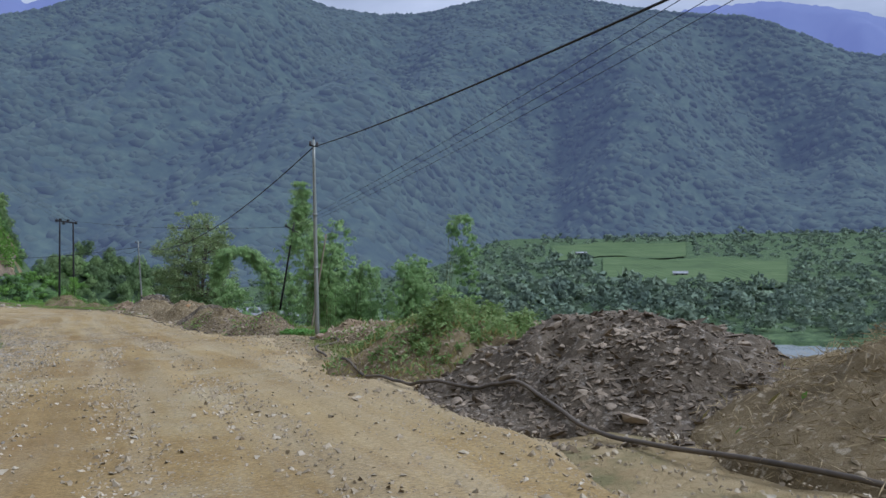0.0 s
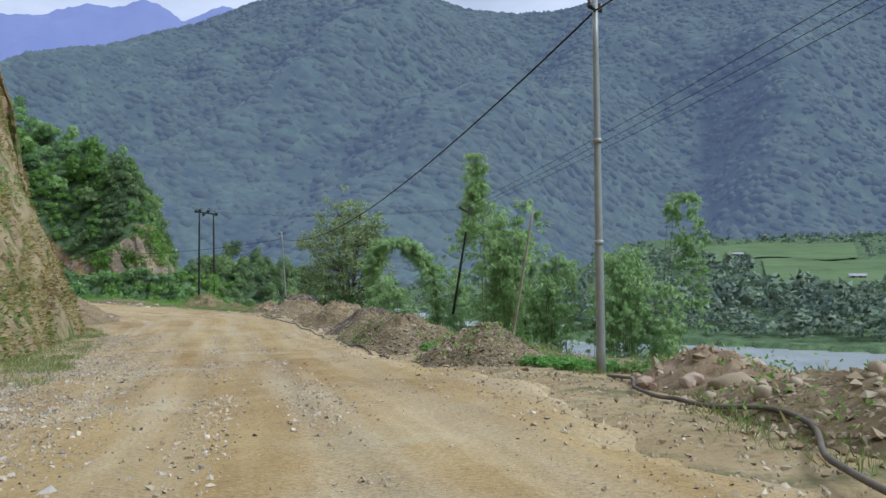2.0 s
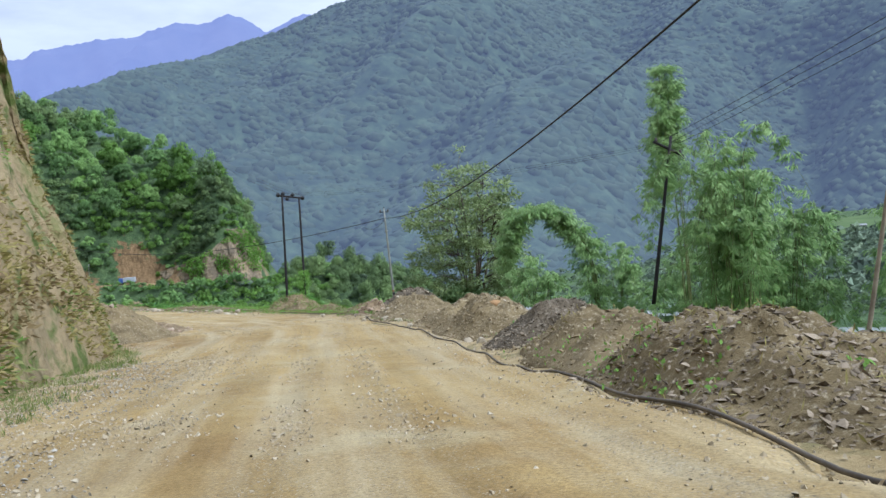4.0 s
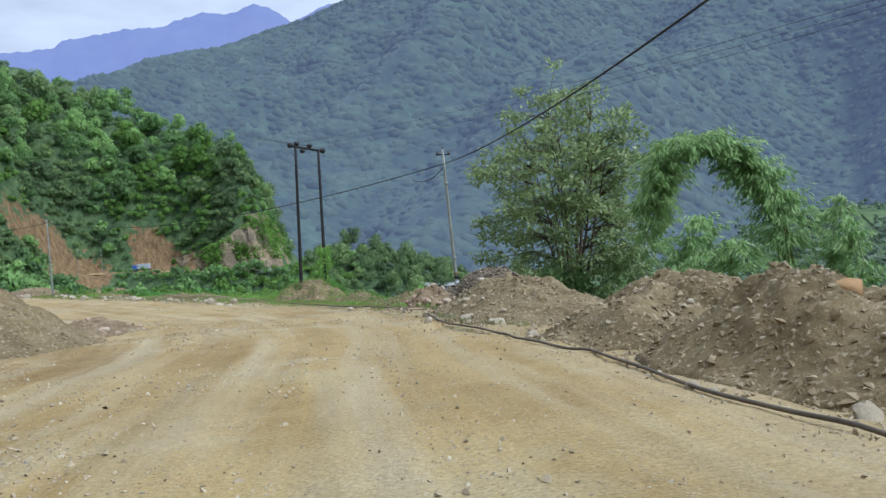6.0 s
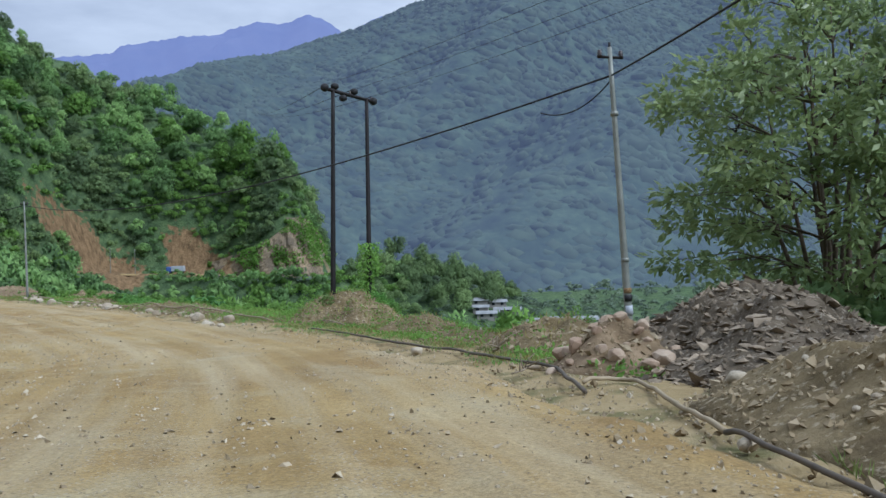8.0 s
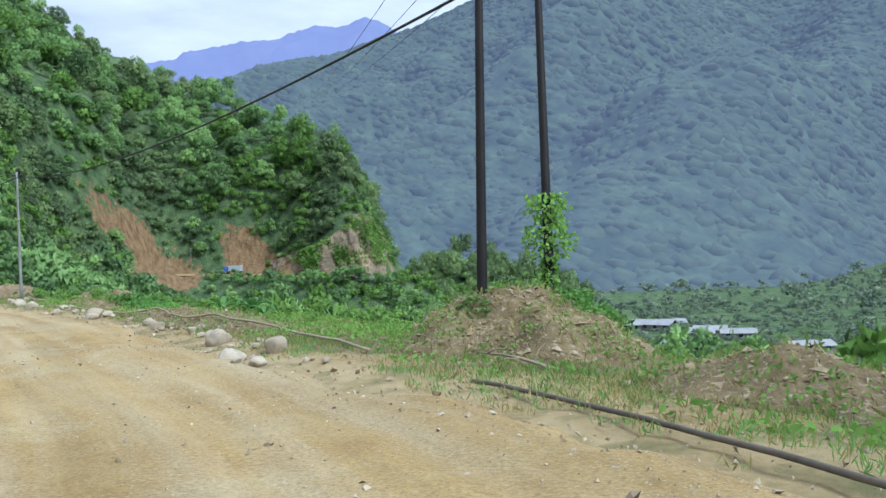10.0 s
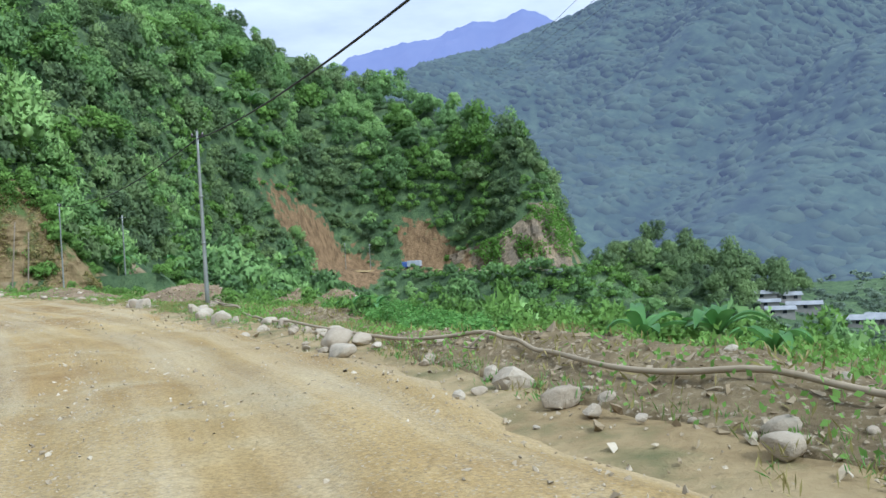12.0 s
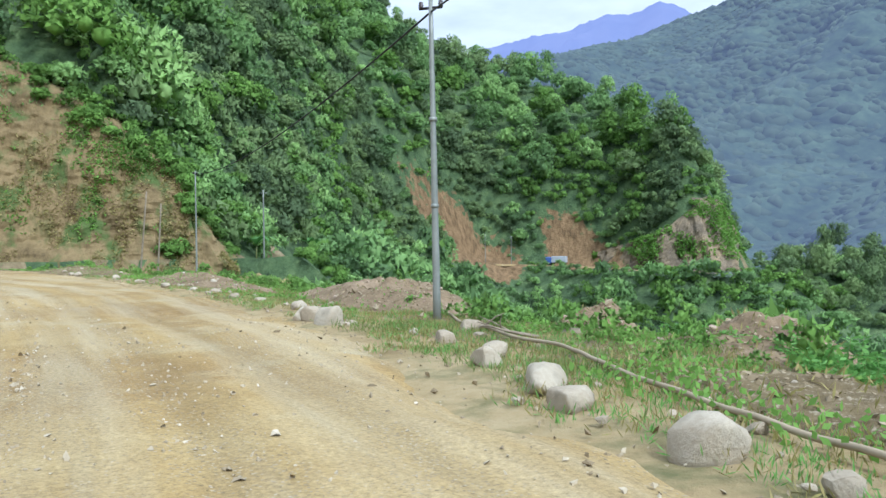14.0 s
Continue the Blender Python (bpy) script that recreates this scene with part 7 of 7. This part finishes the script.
def bamboo(foot, top_z, lean, reach, culms, label, seed, spread=0.9, low=0.28, sprays=30, per=22, fan=0.6, leaf=(0.32, 0.065)):
    """A clump of arching culms with drooping sprays of narrow leaves."""
    r = np.random.default_rng(seed)
    thing = tagged(new("bamboo"), label, "bamboo", "bamboo clumps below the road")
    x0, y0 = foot
    z0 = gz(x0, y0)
    cs, outs = [], []
    for k in range(culms):
        a = r.uniform(0, 6.28)
        d = np.array([lean[0] + fan * math.cos(a), lean[1] + fan * math.sin(a)])
        d /= np.linalg.norm(d) + 1e-6
        h = (top_z - z0) * r.uniform(0.62, 1.02)
        rc = reach * r.uniform(0.45, 1.1)
        t = np.linspace(0, 1, 16)
        up = np.where(t < 0.72, np.sin(t / 0.72 * math.pi / 2), 1 - 1.6 * np.maximum(t - 0.72, 0) ** 1.35 * r.uniform(0.7, 1.5))
        bend = t ** 2.1
        px = x0 + r.normal(0, spread * 0.35) + d[0] * rc * bend
        py = y0 + r.normal(0, spread * 0.35) + d[1] * rc * bend
        p = np.stack([px, py, z0 - 0.3 + h * up], 1)
        v, f = join([tube(p, np.linspace(0.032, 0.007, 16), 5)])
        mesh_object("culm", v, f, MAT["culm"], True, thing)
        for q in range(sprays):
            u = low + (1 - low) * r.uniform(0, 1) ** 0.8
            i = min(int(u * 15), 14)
            c = p[i] + (p[i + 1] - p[i]) * (u * 15 - i)
            b = r.uniform(0, 6.28)
            arm = np.array([math.cos(b), math.sin(b), r.uniform(-0.2, 0.35)]) * r.uniform(0.15, 0.85)
            e = r.uniform(0.2, 1.0, per)[:, None]
            cs.append(c + arm * e + r.normal(0, 0.07, (per, 3)))
            outs.append(np.tile(arm / (np.linalg.norm(arm) + 1e-6), (per, 1)))
    cs = np.vstack(cs)
    lv, lf = leaves(cs, np.vstack(outs), leaf[0], leaf[1], 1.05, 0.4, r)
    clump_form(mesh_object("foliage", lv, lf, MAT["bamboo_leaf"], False, thing), np.median(cs, 0) - [0, 0, 0.8], cs, 4, 0.8)
    return thing


def bamboo_arch(line, culms, label, seed, sprays=120, per=28, low=0.06):
    """Culms bent right over in an arch, clothed in hanging leaves."""
    r = np.random.default_rng(seed)
    thing = tagged(new("bamboo"), label, "bamboo", "bamboo clumps below the road")
    cs, outs = [], []
    for k in range(culms):
        p = smooth_line(np.array(line) + r.normal(0, 0.22, (len(line), 3)) * np.linspace(0.6, 1.2, len(line))[:, None], 5)
        p = p[:int(len(p) * r.uniform(0.78, 1.0))]
        v, f = join([tube(p, np.linspace(0.045, 0.010, len(p)), 5)])
        mesh_object("culm", v, f, MAT["culm"], True, thing)
        for q in range(sprays):
            u = low + (1 - low) * r.uniform(0, 1)
            c = p[min(int(u * len(p)), len(p) - 1)]
            b = r.uniform(0, 6.28)
            arm = np.array([math.cos(b), math.sin(b), r.uniform(-0.5, 0.5)]) * r.uniform(0.15, 0.85 + 0.95 * (1 - u))
            cs.append(c + arm * r.uniform(0.2, 1.0, per)[:, None] + r.normal(0, 0.08, (per, 3)))
            outs.append(np.tile(arm / (np.linalg.norm(arm) + 1e-6), (per, 1)))
    cs = np.vstack(cs)
    lv, lf = leaves(cs, np.vstack(outs), 0.32, 0.062, 1.15, 0.4, r)
    clump_form(mesh_object("foliage", lv, lf, MAT["bamboo_leaf"], False, thing), np.median(cs, 0) - [0, 0, 1.5], cs, 4, 0.8)
    return thing


bamboo_arch([(-18.9, 87.6, gz(-18.9, 87.6) - 0.3), (-19.3, 87.3, -4.6), (-20.2, 86.6, -1.9), (-21.6, 85.5, -0.7), (-23.0, 84.8, -1.1), (-24.1, 84.4, -2.8), (-24.6, 84.2, -4.4)], 7, "arching bamboo clump bending over towards the tree", 21)
bamboo((-17.6, 88.2), -2.2, (0.5, -0.2), 3.0, 10, "dense drooping bamboo clump beside the arch", 22, 1.0, 0.2, 30, 24, 0.9)
bamboo((-13.2, 77.0), 6.0, (-0.42, -0.3), 2.3, 6, "tall feathery bamboo plume beside the leaning pole", 23, 0.5, 0.40, 105, 30, 0.3, (0.27, 0.042))
bamboo((-11.6, 83.8), -2.1, (0.2, -0.3), 3.0, 14, "pale leafy bamboo clump on the slope behind the heaps", 41, 1.6, 0.12, 36, 24, 1.2)
bamboo((-11.2, 72.6), 2.2, (0.4, 0.1), 3.4, 26, "thick leafy bamboo clump behind the leaning pole", 24, 1.6, 0.12, 40, 24, 1.2)
bamboo((-8.6, 74.6), -0.9, (0.4, 0.1), 2.6, 14, "thick leafy bamboo clump below the road", 25, 1.6, 0.1, 36, 24, 1.2)
bamboo((-4.0, 73.4), -0.5, (0.4, 0.0), 3.4, 22, "broad drooping bamboo clump on the river slope", 26, 1.9, 0.10, 40, 24, 1.2)
bamboo((-1.6, 73.6), -2.4, (0.5, -0.1), 2.8, 12, "broad drooping bamboo clump on the river slope", 27, 1.6, 0.10, 34, 24, 1.2)
bamboo((-0.6, 76.4), 3.2, (0.8, -0.1), 3.2, 3, "single tall bamboo plume leaning over the slope", 28, 0.3, 0.60, 64, 28, 0.2)
bamboo((-13.6, 84.6), -2.4, (0.4, -0.2), 3.6, 14, "low drooping bamboo clump on the slope", 29, 1.8, 0.15, 30, 22, 1.2)
bamboo((-9.6, 83.0), -2.8, (0.6, -0.2), 3.4, 12, "low drooping bamboo clump on the slope", 30, 1.8, 0.15, 30, 22, 1.2)
bamboo((-22.5, 83.6), -2.6, (0.3, 0.3), 3.0, 9, "small bamboo clump behind the heaps", 31, 1.4, 0.2, 26, 20, 1.2)


# ---- banana plants ----
def banana(foot, high, label, seed):
    r = np.random.default_rng(seed)
    thing = tagged(new("banana_plant"), label, "banana plant", "banana plants below the road")
    z0 = gz(*foot)
    base = np.array([foot[0], foot[1], z0 - 0.2])
    v, f = join([tube(base + np.array([[0, 0, 0], [0.03, 0, high * 0.25], [0.02, 0.03, high * 0.5]]), [0.12, 0.10, 0.05], 8)])
    mesh_object("stem", v, f, MAT["culm"], True, thing)
    for k in range(8):
        a = 2 * math.pi * k / 8 + r.uniform(-0.3, 0.3)
        ln, steep = high * r.uniform(0.6, 0.95), r.uniform(0.6, 1.5)
        t = np.linspace(0, 1, 12)
        out = np.stack([np.cos(a) * t * ln * 0.75, np.sin(a) * t * ln * 0.75, ln * (steep * t - 0.9 * steep * t ** 2 * r.uniform(0.6, 1.1))], 1)
        mid = base + [0.02, 0.03, high * 0.48] + out
        w_ = 0.20 * high / 2.2 * np.sin(np.clip(t * 1.02, 0, 1) * math.pi) ** 0.6 + 0.01
        side = np.array([-math.sin(a), math.cos(a), 0])
        rows = np.stack([mid + side * w_[:, None] + [0, 0, 0.05], mid, mid - side * w_[:, None] + [0, 0, 0.05]], 1)
        mesh_object("leaf", rows.reshape(-1, 3), grid_faces(12, 3), MAT["banana"], True, thing)


for k, (bx, by, h) in enumerate(((-61.2, 106.9, 1.1), (-60.2, 107.3, 1.2), (-59.3, 106.8, 0.9), (-73.5, 113.6, 0.95), (-72.9, 114.1, 0.85))):
    banana((bx, by), h, "young banana plant with broad bright leaves", 200 + k)
for k, (bx, by, h) in enumerate(((-163, 160, 4.5), (-176, 178, 4.5), (-215, 226, 5.0), (-252, 261, 7.0), (-246, 252, 6.0), (-238, 243, 6.0), (-193, 203, 5.0))):
    banana((bx, by), h, "banana plant among the hillside trees", 220 + k)

# ---- grass, weeds and gravel ----
r = np.random.default_rng(90)


def tufts(name, x, y, z, height, mat, label, blades=6):
    n = len(x)
    c = np.repeat(np.stack([x, y, z], 1), blades, 0) + r.normal(0, 0.06, (n * blades, 3)) * [1, 1, 0.1]
    v, f = leaves(c, np.tile([0, 0, 1.0], (n * blades, 1)), height, 0.016, 0.0, 0.5, r)
    return tagged(mesh_object(name, v, f, mat), label, "grass", kind="stuff")


k = r.uniform(0.14, 0.97, 60000) * (len(RIGHT_S) - 1)
x, y = np.interp(k, np.arange(len(RIGHT_S)), RIGHT_S[:, 0]), np.interp(k, np.arange(len(RIGHT_S)), RIGHT_S[:, 1])
x, y = x + r.uniform(-2, 9, 60000), y + r.uniform(-1, 8, 60000)
dr = right_of_road(x, y)
keep = (dr > 0.8) & (dr < 8) & (vnoise(x / 2.5, y / 2.5, 61) + 0.25 * vnoise(x / 0.8, y / 0.8, 62) > 0.02)
x, y = x[keep][:9000], y[keep][:9000]
tufts("grass", x, y, support(x, y), 0.17, MAT["grass"], "short green and yellowing grass on the shoulder")
# dry and green tufts that thicken towards the drop at the bend
k = r.uniform(0.5, 0.97, 90000) * (len(RIGHT_S) - 1)
x, y = np.interp(k, np.arange(len(RIGHT_S)), RIGHT_S[:, 0]), np.interp(k, np.arange(len(RIGHT_S)), RIGHT_S[:, 1])
x, y = x + r.uniform(-1, 4, 90000), y + r.uniform(-1, 6, 90000)
dr = right_of_road(x, y)
mix = vnoise(x / 1.6, y / 1.6, 68) + 0.5 * vnoise(x / 0.5, y / 0.5, 69)
keep = (dr > 0.4) & (dr < 6.0) & (y > 84) & (x > -125) & (mix > np.interp(dr, [0.5, 2.0, 6], [0.08, -0.25, -0.4]))
x, y, mix = x[keep][:17000], y[keep][:17000], mix[keep][:17000]
z = support(x, y)
tufts("grass", x[::2], y[::2], z[::2], 0.13, MAT["dry_grass"], "short dry straw-coloured grass on the shoulder", 5)
tufts("grass", x[1::2], y[1::2], z[1::2], 0.12, MAT["fresh_weed"], "short green grass on the shoulder", 5)
# small rubble on the shoulder
k = r.uniform(0.12, 0.97, 26000) * (len(RIGHT_S) - 1)
x, y = np.interp(k, np.arange(len(RIGHT_S)), RIGHT_S[:, 0]), np.interp(k, np.arange(len(RIGHT_S)), RIGHT_S[:, 1])
x, y = x + r.uniform(-1, 6, 26000), y + r.uniform(-1, 5, 26000)
dr = right_of_road(x, y)
keep = (dr > -0.5) & (dr < 6) & (vnoise(x / 1.9, y / 1.9, 67) > -0.08)
x, y = x[keep][:5500], y[keep][:5500]
size = 0.024 * np.exp(np.clip(r.normal(0, 0.6, len(x)), -1.5, 1.3))
v, f = chips(np.stack([x, y, support(x, y) + size * 0.2], 1), size, 0.65, r, False)
tagged(mesh_object("rubble", v, f, MAT["clod"], False), "small broken stones strewn over the shoulder", "rubble", kind="stuff")
# under the cliff, where the verge is gravel and weeds
t = r.uniform(0, 1, 9000)
i = t * (len(LEFT_S) - 1)
lx, ly = np.interp(i, np.arange(len(LEFT_S)), LEFT_S[:, 0]), np.interp(i, np.arange(len(LEFT_S)), LEFT_S[:, 1])
lx, ly = lx - r.uniform(-0.6, 2.6, 9000), ly + r.uniform(-0.3, 0.5, 9000)
keep = (ly > 2) & (ly < 66) & (vnoise(lx / 1.8, ly / 1.8, 63) > -0.02)
lx, ly = lx[keep], ly[keep]
tufts("grass", lx, ly, road_top(lx, ly) - 0.02, 0.22, MAT["grass"], "green weeds along the foot of the cliff")

# loose gravel on the road: in strips between the wheel tracks, and thick towards the cliff
n = 68000
k = np.interp(4 + 108 * r.uniform(0, 1, n * 5) ** 1.25, CENTRE_S[:, 1][:np.argmax(CENTRE_S[:, 1])], np.arange(np.argmax(CENTRE_S[:, 1])))
x, y = np.interp(k, np.arange(len(CENTRE_S)), CENTRE_S[:, 0]), np.interp(k, np.arange(len(CENTRE_S)), CENTRE_S[:, 1])
x, y = x + r.uniform(-11, 7, n * 5), y + r.uniform(-3, 3, n * 5)
dc, al = near_line([tuple(p[:2]) for p in CENTRE_S], x, y)
dr = right_of_road(x, y)
dl, _ = near_line([tuple(p[:2]) for p in LEFT_S], x, y)
patch = np.clip(0.55 + 1.6 * vnoise(x / 3.2, y / 3.2, 64) + 0.8 * vnoise(x / 0.9, y / 0.9, 65), 0, 1.4)
wind = 0.35 * vnoise(y / 9, x / 30, 66)
strips = np.exp(-((dc + 0.6 + wind) / 0.32) ** 2) + 0.8 * np.exp(-((dc - 1.0 + wind) / 0.38) ** 2) + 0.9 * np.clip((-dc - 1.4) / 1.4, 0, 1)
wgt = patch * (0.10 + strips * np.interp(y, [45, 66, 97, 101], [2.0, 0.55, 0.35, 0.75])) + 0.55 * np.exp(-(np.maximum(np.abs(dr - 0.8) - 0.8, 0) / 1.0) ** 2) + 0.8 * np.exp(-(dl / 1.8) ** 2)
keep = (dr < 3.5) & (dl > -2.2) & (r.uniform(0, 1.3, len(x)) < wgt)
x, y = x[keep][:n], y[keep][:n]
size = 0.0185 * np.exp(np.clip(r.normal(0, 0.45, len(x)), -1.2, 1.0))
v, f = chips(np.stack([x, y, support(x, y) + size * 0.3], 1), size, 0.85, r, False, True)
tagged(mesh_object("gravel", v, f, MAT["pebble"], False), "loose gravel and small stones strewn over the road", "gravel", kind="stuff")
# coarse grey gravel beside the cliff
n = 17000
i = r.uniform(0.12, 0.46, n) * (len(LEFT_S) - 1)
lx, ly = np.interp(i, np.arange(len(LEFT_S)), LEFT_S[:, 0]), np.interp(i, np.arange(len(LEFT_S)), LEFT_S[:, 1])
lx, ly = lx - 0.6 + np.abs(r.normal(0, 2.1, n)), ly + r.normal(0, 0.4, n)
keep = vnoise(lx / 1.5, ly / 1.5, 70) + 0.5 * vnoise(lx / 0.5, ly / 0.5, 71) > -0.15
lx, ly = lx[keep], ly[keep]
size = 0.017 * np.exp(np.clip(r.normal(0, 0.5, len(lx)), -1.2, 1.3))
v, f = chips(np.stack([lx, ly, road_top(lx, ly) + size * 0.35], 1), size, 0.8, r, False, True)
tagged(mesh_object("gravel", v, f, MAT["grey_gravel"], False), "coarse pale grey gravel along the foot of the cliff", "gravel", kind="stuff")


# growth on the cut faces
def face_growth(V, n, mat, length, width, label, lo, hi, seed, scale=1.6, thresh=0.0, droop=0.5):
    rr4 = np.random.default_rng(seed)
    nu, nv = V.shape[:2]
    i, j = rr4.integers(1, nu - 1, n * 3), (rr4.uniform(lo, hi, n * 3) * (nv - 2)).astype(int)
    p = V[i, j] + (V[np.minimum(i + 1, nu - 1), j + 1] - V[i, j]) * rr4.uniform(0, 1, (n * 3, 1))
    keep = vnoise(p[:, 0] / scale + p[:, 1] / scale, p[:, 2] / scale, seed) + 0.4 * vnoise((p[:, 0] + p[:, 1]) / 0.5, p[:, 2] / 0.5, seed + 1) > thresh
    p = p[keep][:n]
    e = V[i[keep][:n] + 1, j[keep][:n]] - V[i[keep][:n] - 1, j[keep][:n]]
    nrm = np.cross(e, [0, 0, 1.0])
    nrm /= np.linalg.norm(nrm, axis=1)[:, None] + 1e-9
    v, f = leaves(p, nrm + [0, 0, 0.5], length, width, droop, 0.6, rr4)
    return tagged(mesh_object("cliff_growth", v, f, mat), label, "weeds", kind="stuff")


face_growth(FACE1, 44000, MAT["dry_grass"], 0.27, 0.085, "dry yellow-green weeds clinging to the cliff", 0.03, 0.98, 401, 1.8, -0.06)
face_growth(FACE1, 9000, MAT["bush"], 0.22, 0.09, "green weeds clinging to the cliff", 0.08, 0.98, 402, 2.6, 0.10)
face_growth(FACE1, 5000, MAT["grass"], 0.26, 0.10, "green weeds at the cliff foot", 0.01, 0.16, 403, 1.5, -0.05)
face_growth(FACE2, 11000, MAT["bush"], 0.38, 0.22, "green creepers hanging down the red cliff", 0.2, 1.0, 404, 5.0, 0.12)
face_growth(FACE2, 9000, MAT["dry_grass"], 0.4, 0.14, "dry weeds on the red cliff", 0.02, 0.9, 405, 3.0, 0.06)
face_growth(FACE3, 5000, MAT["bush"], 0.9, 0.6, "green creepers over the rock face", 0.25, 1.0, 406, 6.0, 0.06)
face_growth(FACE1, 7000, MAT["dead_leaf"], 0.28, 0.10, "dead brown weeds at the cliff foot", 0.0, 0.2, 407, 1.5, -0.1)
face_growth(FACE1, 6000, MAT["dead_leaf"], 0.26, 0.08, "dead brown weeds on the cliff", 0.2, 0.98, 408, 2.0, 0.08)


# ---- buildings in the valley and the truck ----
def shed(x, y, length, depth, wall_h, turn, label, roof_mat=None):
    thing = tagged(new("house"), label, "house", "tin-roofed buildings in the valley")
    z0 = gz(x, y)
    thing.matrix_basis = pose(x, y, z0, 0, 0, turn)
    bm = bmesh.new()
    box(bm, (-length / 2, -depth / 2, -1.0), (length / 2, depth / 2, wall_h))
    part("wall", bm, MAT["house_wall"], thing)
    rise = depth * 0.22
    for s in (-1, 1):
        bm = bmesh.new()
        box(bm, (-length / 2 - 0.5, 0.0, 0.0), (length / 2 + 0.5, math.hypot(depth / 2 + 0.5, rise), 0.08))
        ob = part("roof", bm, roof_mat or MAT["roof"], thing, "pale corrugated tin roof slope")
        ob.matrix_basis = pose(0, s * (depth / 2 + 0.5), wall_h - 0.05, math.degrees(math.atan2(rise, depth / 2 + 0.5)), 0, 0 if s < 0 else 180)
    for k in range(max(1, int(length // 3))):
        bm = bmesh.new()
        box(bm, (-length / 2 + 1.0 + k * 3.0, -depth / 2 - 0.06, 0.9), (-length / 2 + 2.0 + k * 3.0, -depth / 2 + 0.02, 2.0))
        part("window", bm, MAT["glass"], thing, "dark window opening")
    return thing


for hx, hy, ln, dp, tn in ((-122, 332, 5.5, 4, 20), (-119.5, 326, 5, 3.5, 15), (-116, 323, 7, 4, 18), (-112, 332, 8.5, 4, 14), (-117, 336, 6, 4, 24), (-97, 321, 9, 5, 12), (-90, 327, 12, 6, -10), (-86, 332, 8, 5, 25), (-76, 309, 10, 6, 10), (-72, 312, 8, 5, 5),
                          (-81, 248, 6, 4, 12), (-76.5, 251, 6.5, 4.5, 8), (-64, 303, 8, 5, 8), (-53, 266, 9, 5, 18), (-47, 280, 9, 5, 30), (-21, 276, 10, 6, 8)):
    shed(hx, hy, ln, dp, 1.9, tn, "low valley house with a pale tin roof")
shed(118, 436, 7, 5, 2.2, -12, "small pale hut standing in the green field")
shed(96, 640, 8, 5, 2.2, 5, "pale farm building beside the far field")


def truck(x, y, z, turn):
    thing = tagged(new("truck"), "blue and white truck parked on the far road", "truck")
    thing.matrix_basis = pose(x, y, z, 0, 0, turn)
    bm = bmesh.new()
    box(bm, (-3.0, -1.1, 0.9), (1.2, 1.1, 2.7), 0.08)
    part("cargo_body", bm, MAT["paint_white"], thing, "white cargo body")
    bm = bmesh.new()
    box(bm, (1.3, -1.05, 0.7), (3.0, 1.05, 2.5), 0.18)
    cab = part("cab", bm, MAT["paint_blue"], thing, "blue driver's cab")
    bm = bmesh.new()
    box(bm, (2.99, -0.9, 1.55), (3.03, 0.9, 2.3))
    part("windscreen", bm, MAT["glass"], cab, "dark windscreen")
    bm = bmesh.new()
    box(bm, (-3.0, -0.5, 0.6), (2.9, 0.5, 0.9))
    part("chassis", bm, MAT["dark_steel"], thing)
    for wx in (-2.0, 2.1):
        for wy in (-0.95, 0.95):
            v, f = join([tube(np.array([[wx, wy - 0.16, 0.45], [wx, wy, 0.45], [wx, wy + 0.16, 0.45]]), [0.43, 0.46, 0.43], 16)])
            wheel = mesh_object("wheel", v, f, MAT["rubber"], True, thing)
            v, f = join([tube(np.array([[wx, wy - 0.18, 0.45], [wx, wy + 0.18, 0.45]]), 0.2, 12)])
            mesh_object("rim", v, f, MAT["steel"], True, wheel)
    return thing


def on_far_road(k):
    i = int(k * (len(fl) - 1))
    return fl[i], math.degrees(math.atan2(ft[i, 1], ft[i, 0]))


p_t, a_t = on_far_road(0.575)
truck(p_t[0], p_t[1], p_t[2] + 0.2, a_t + 180)
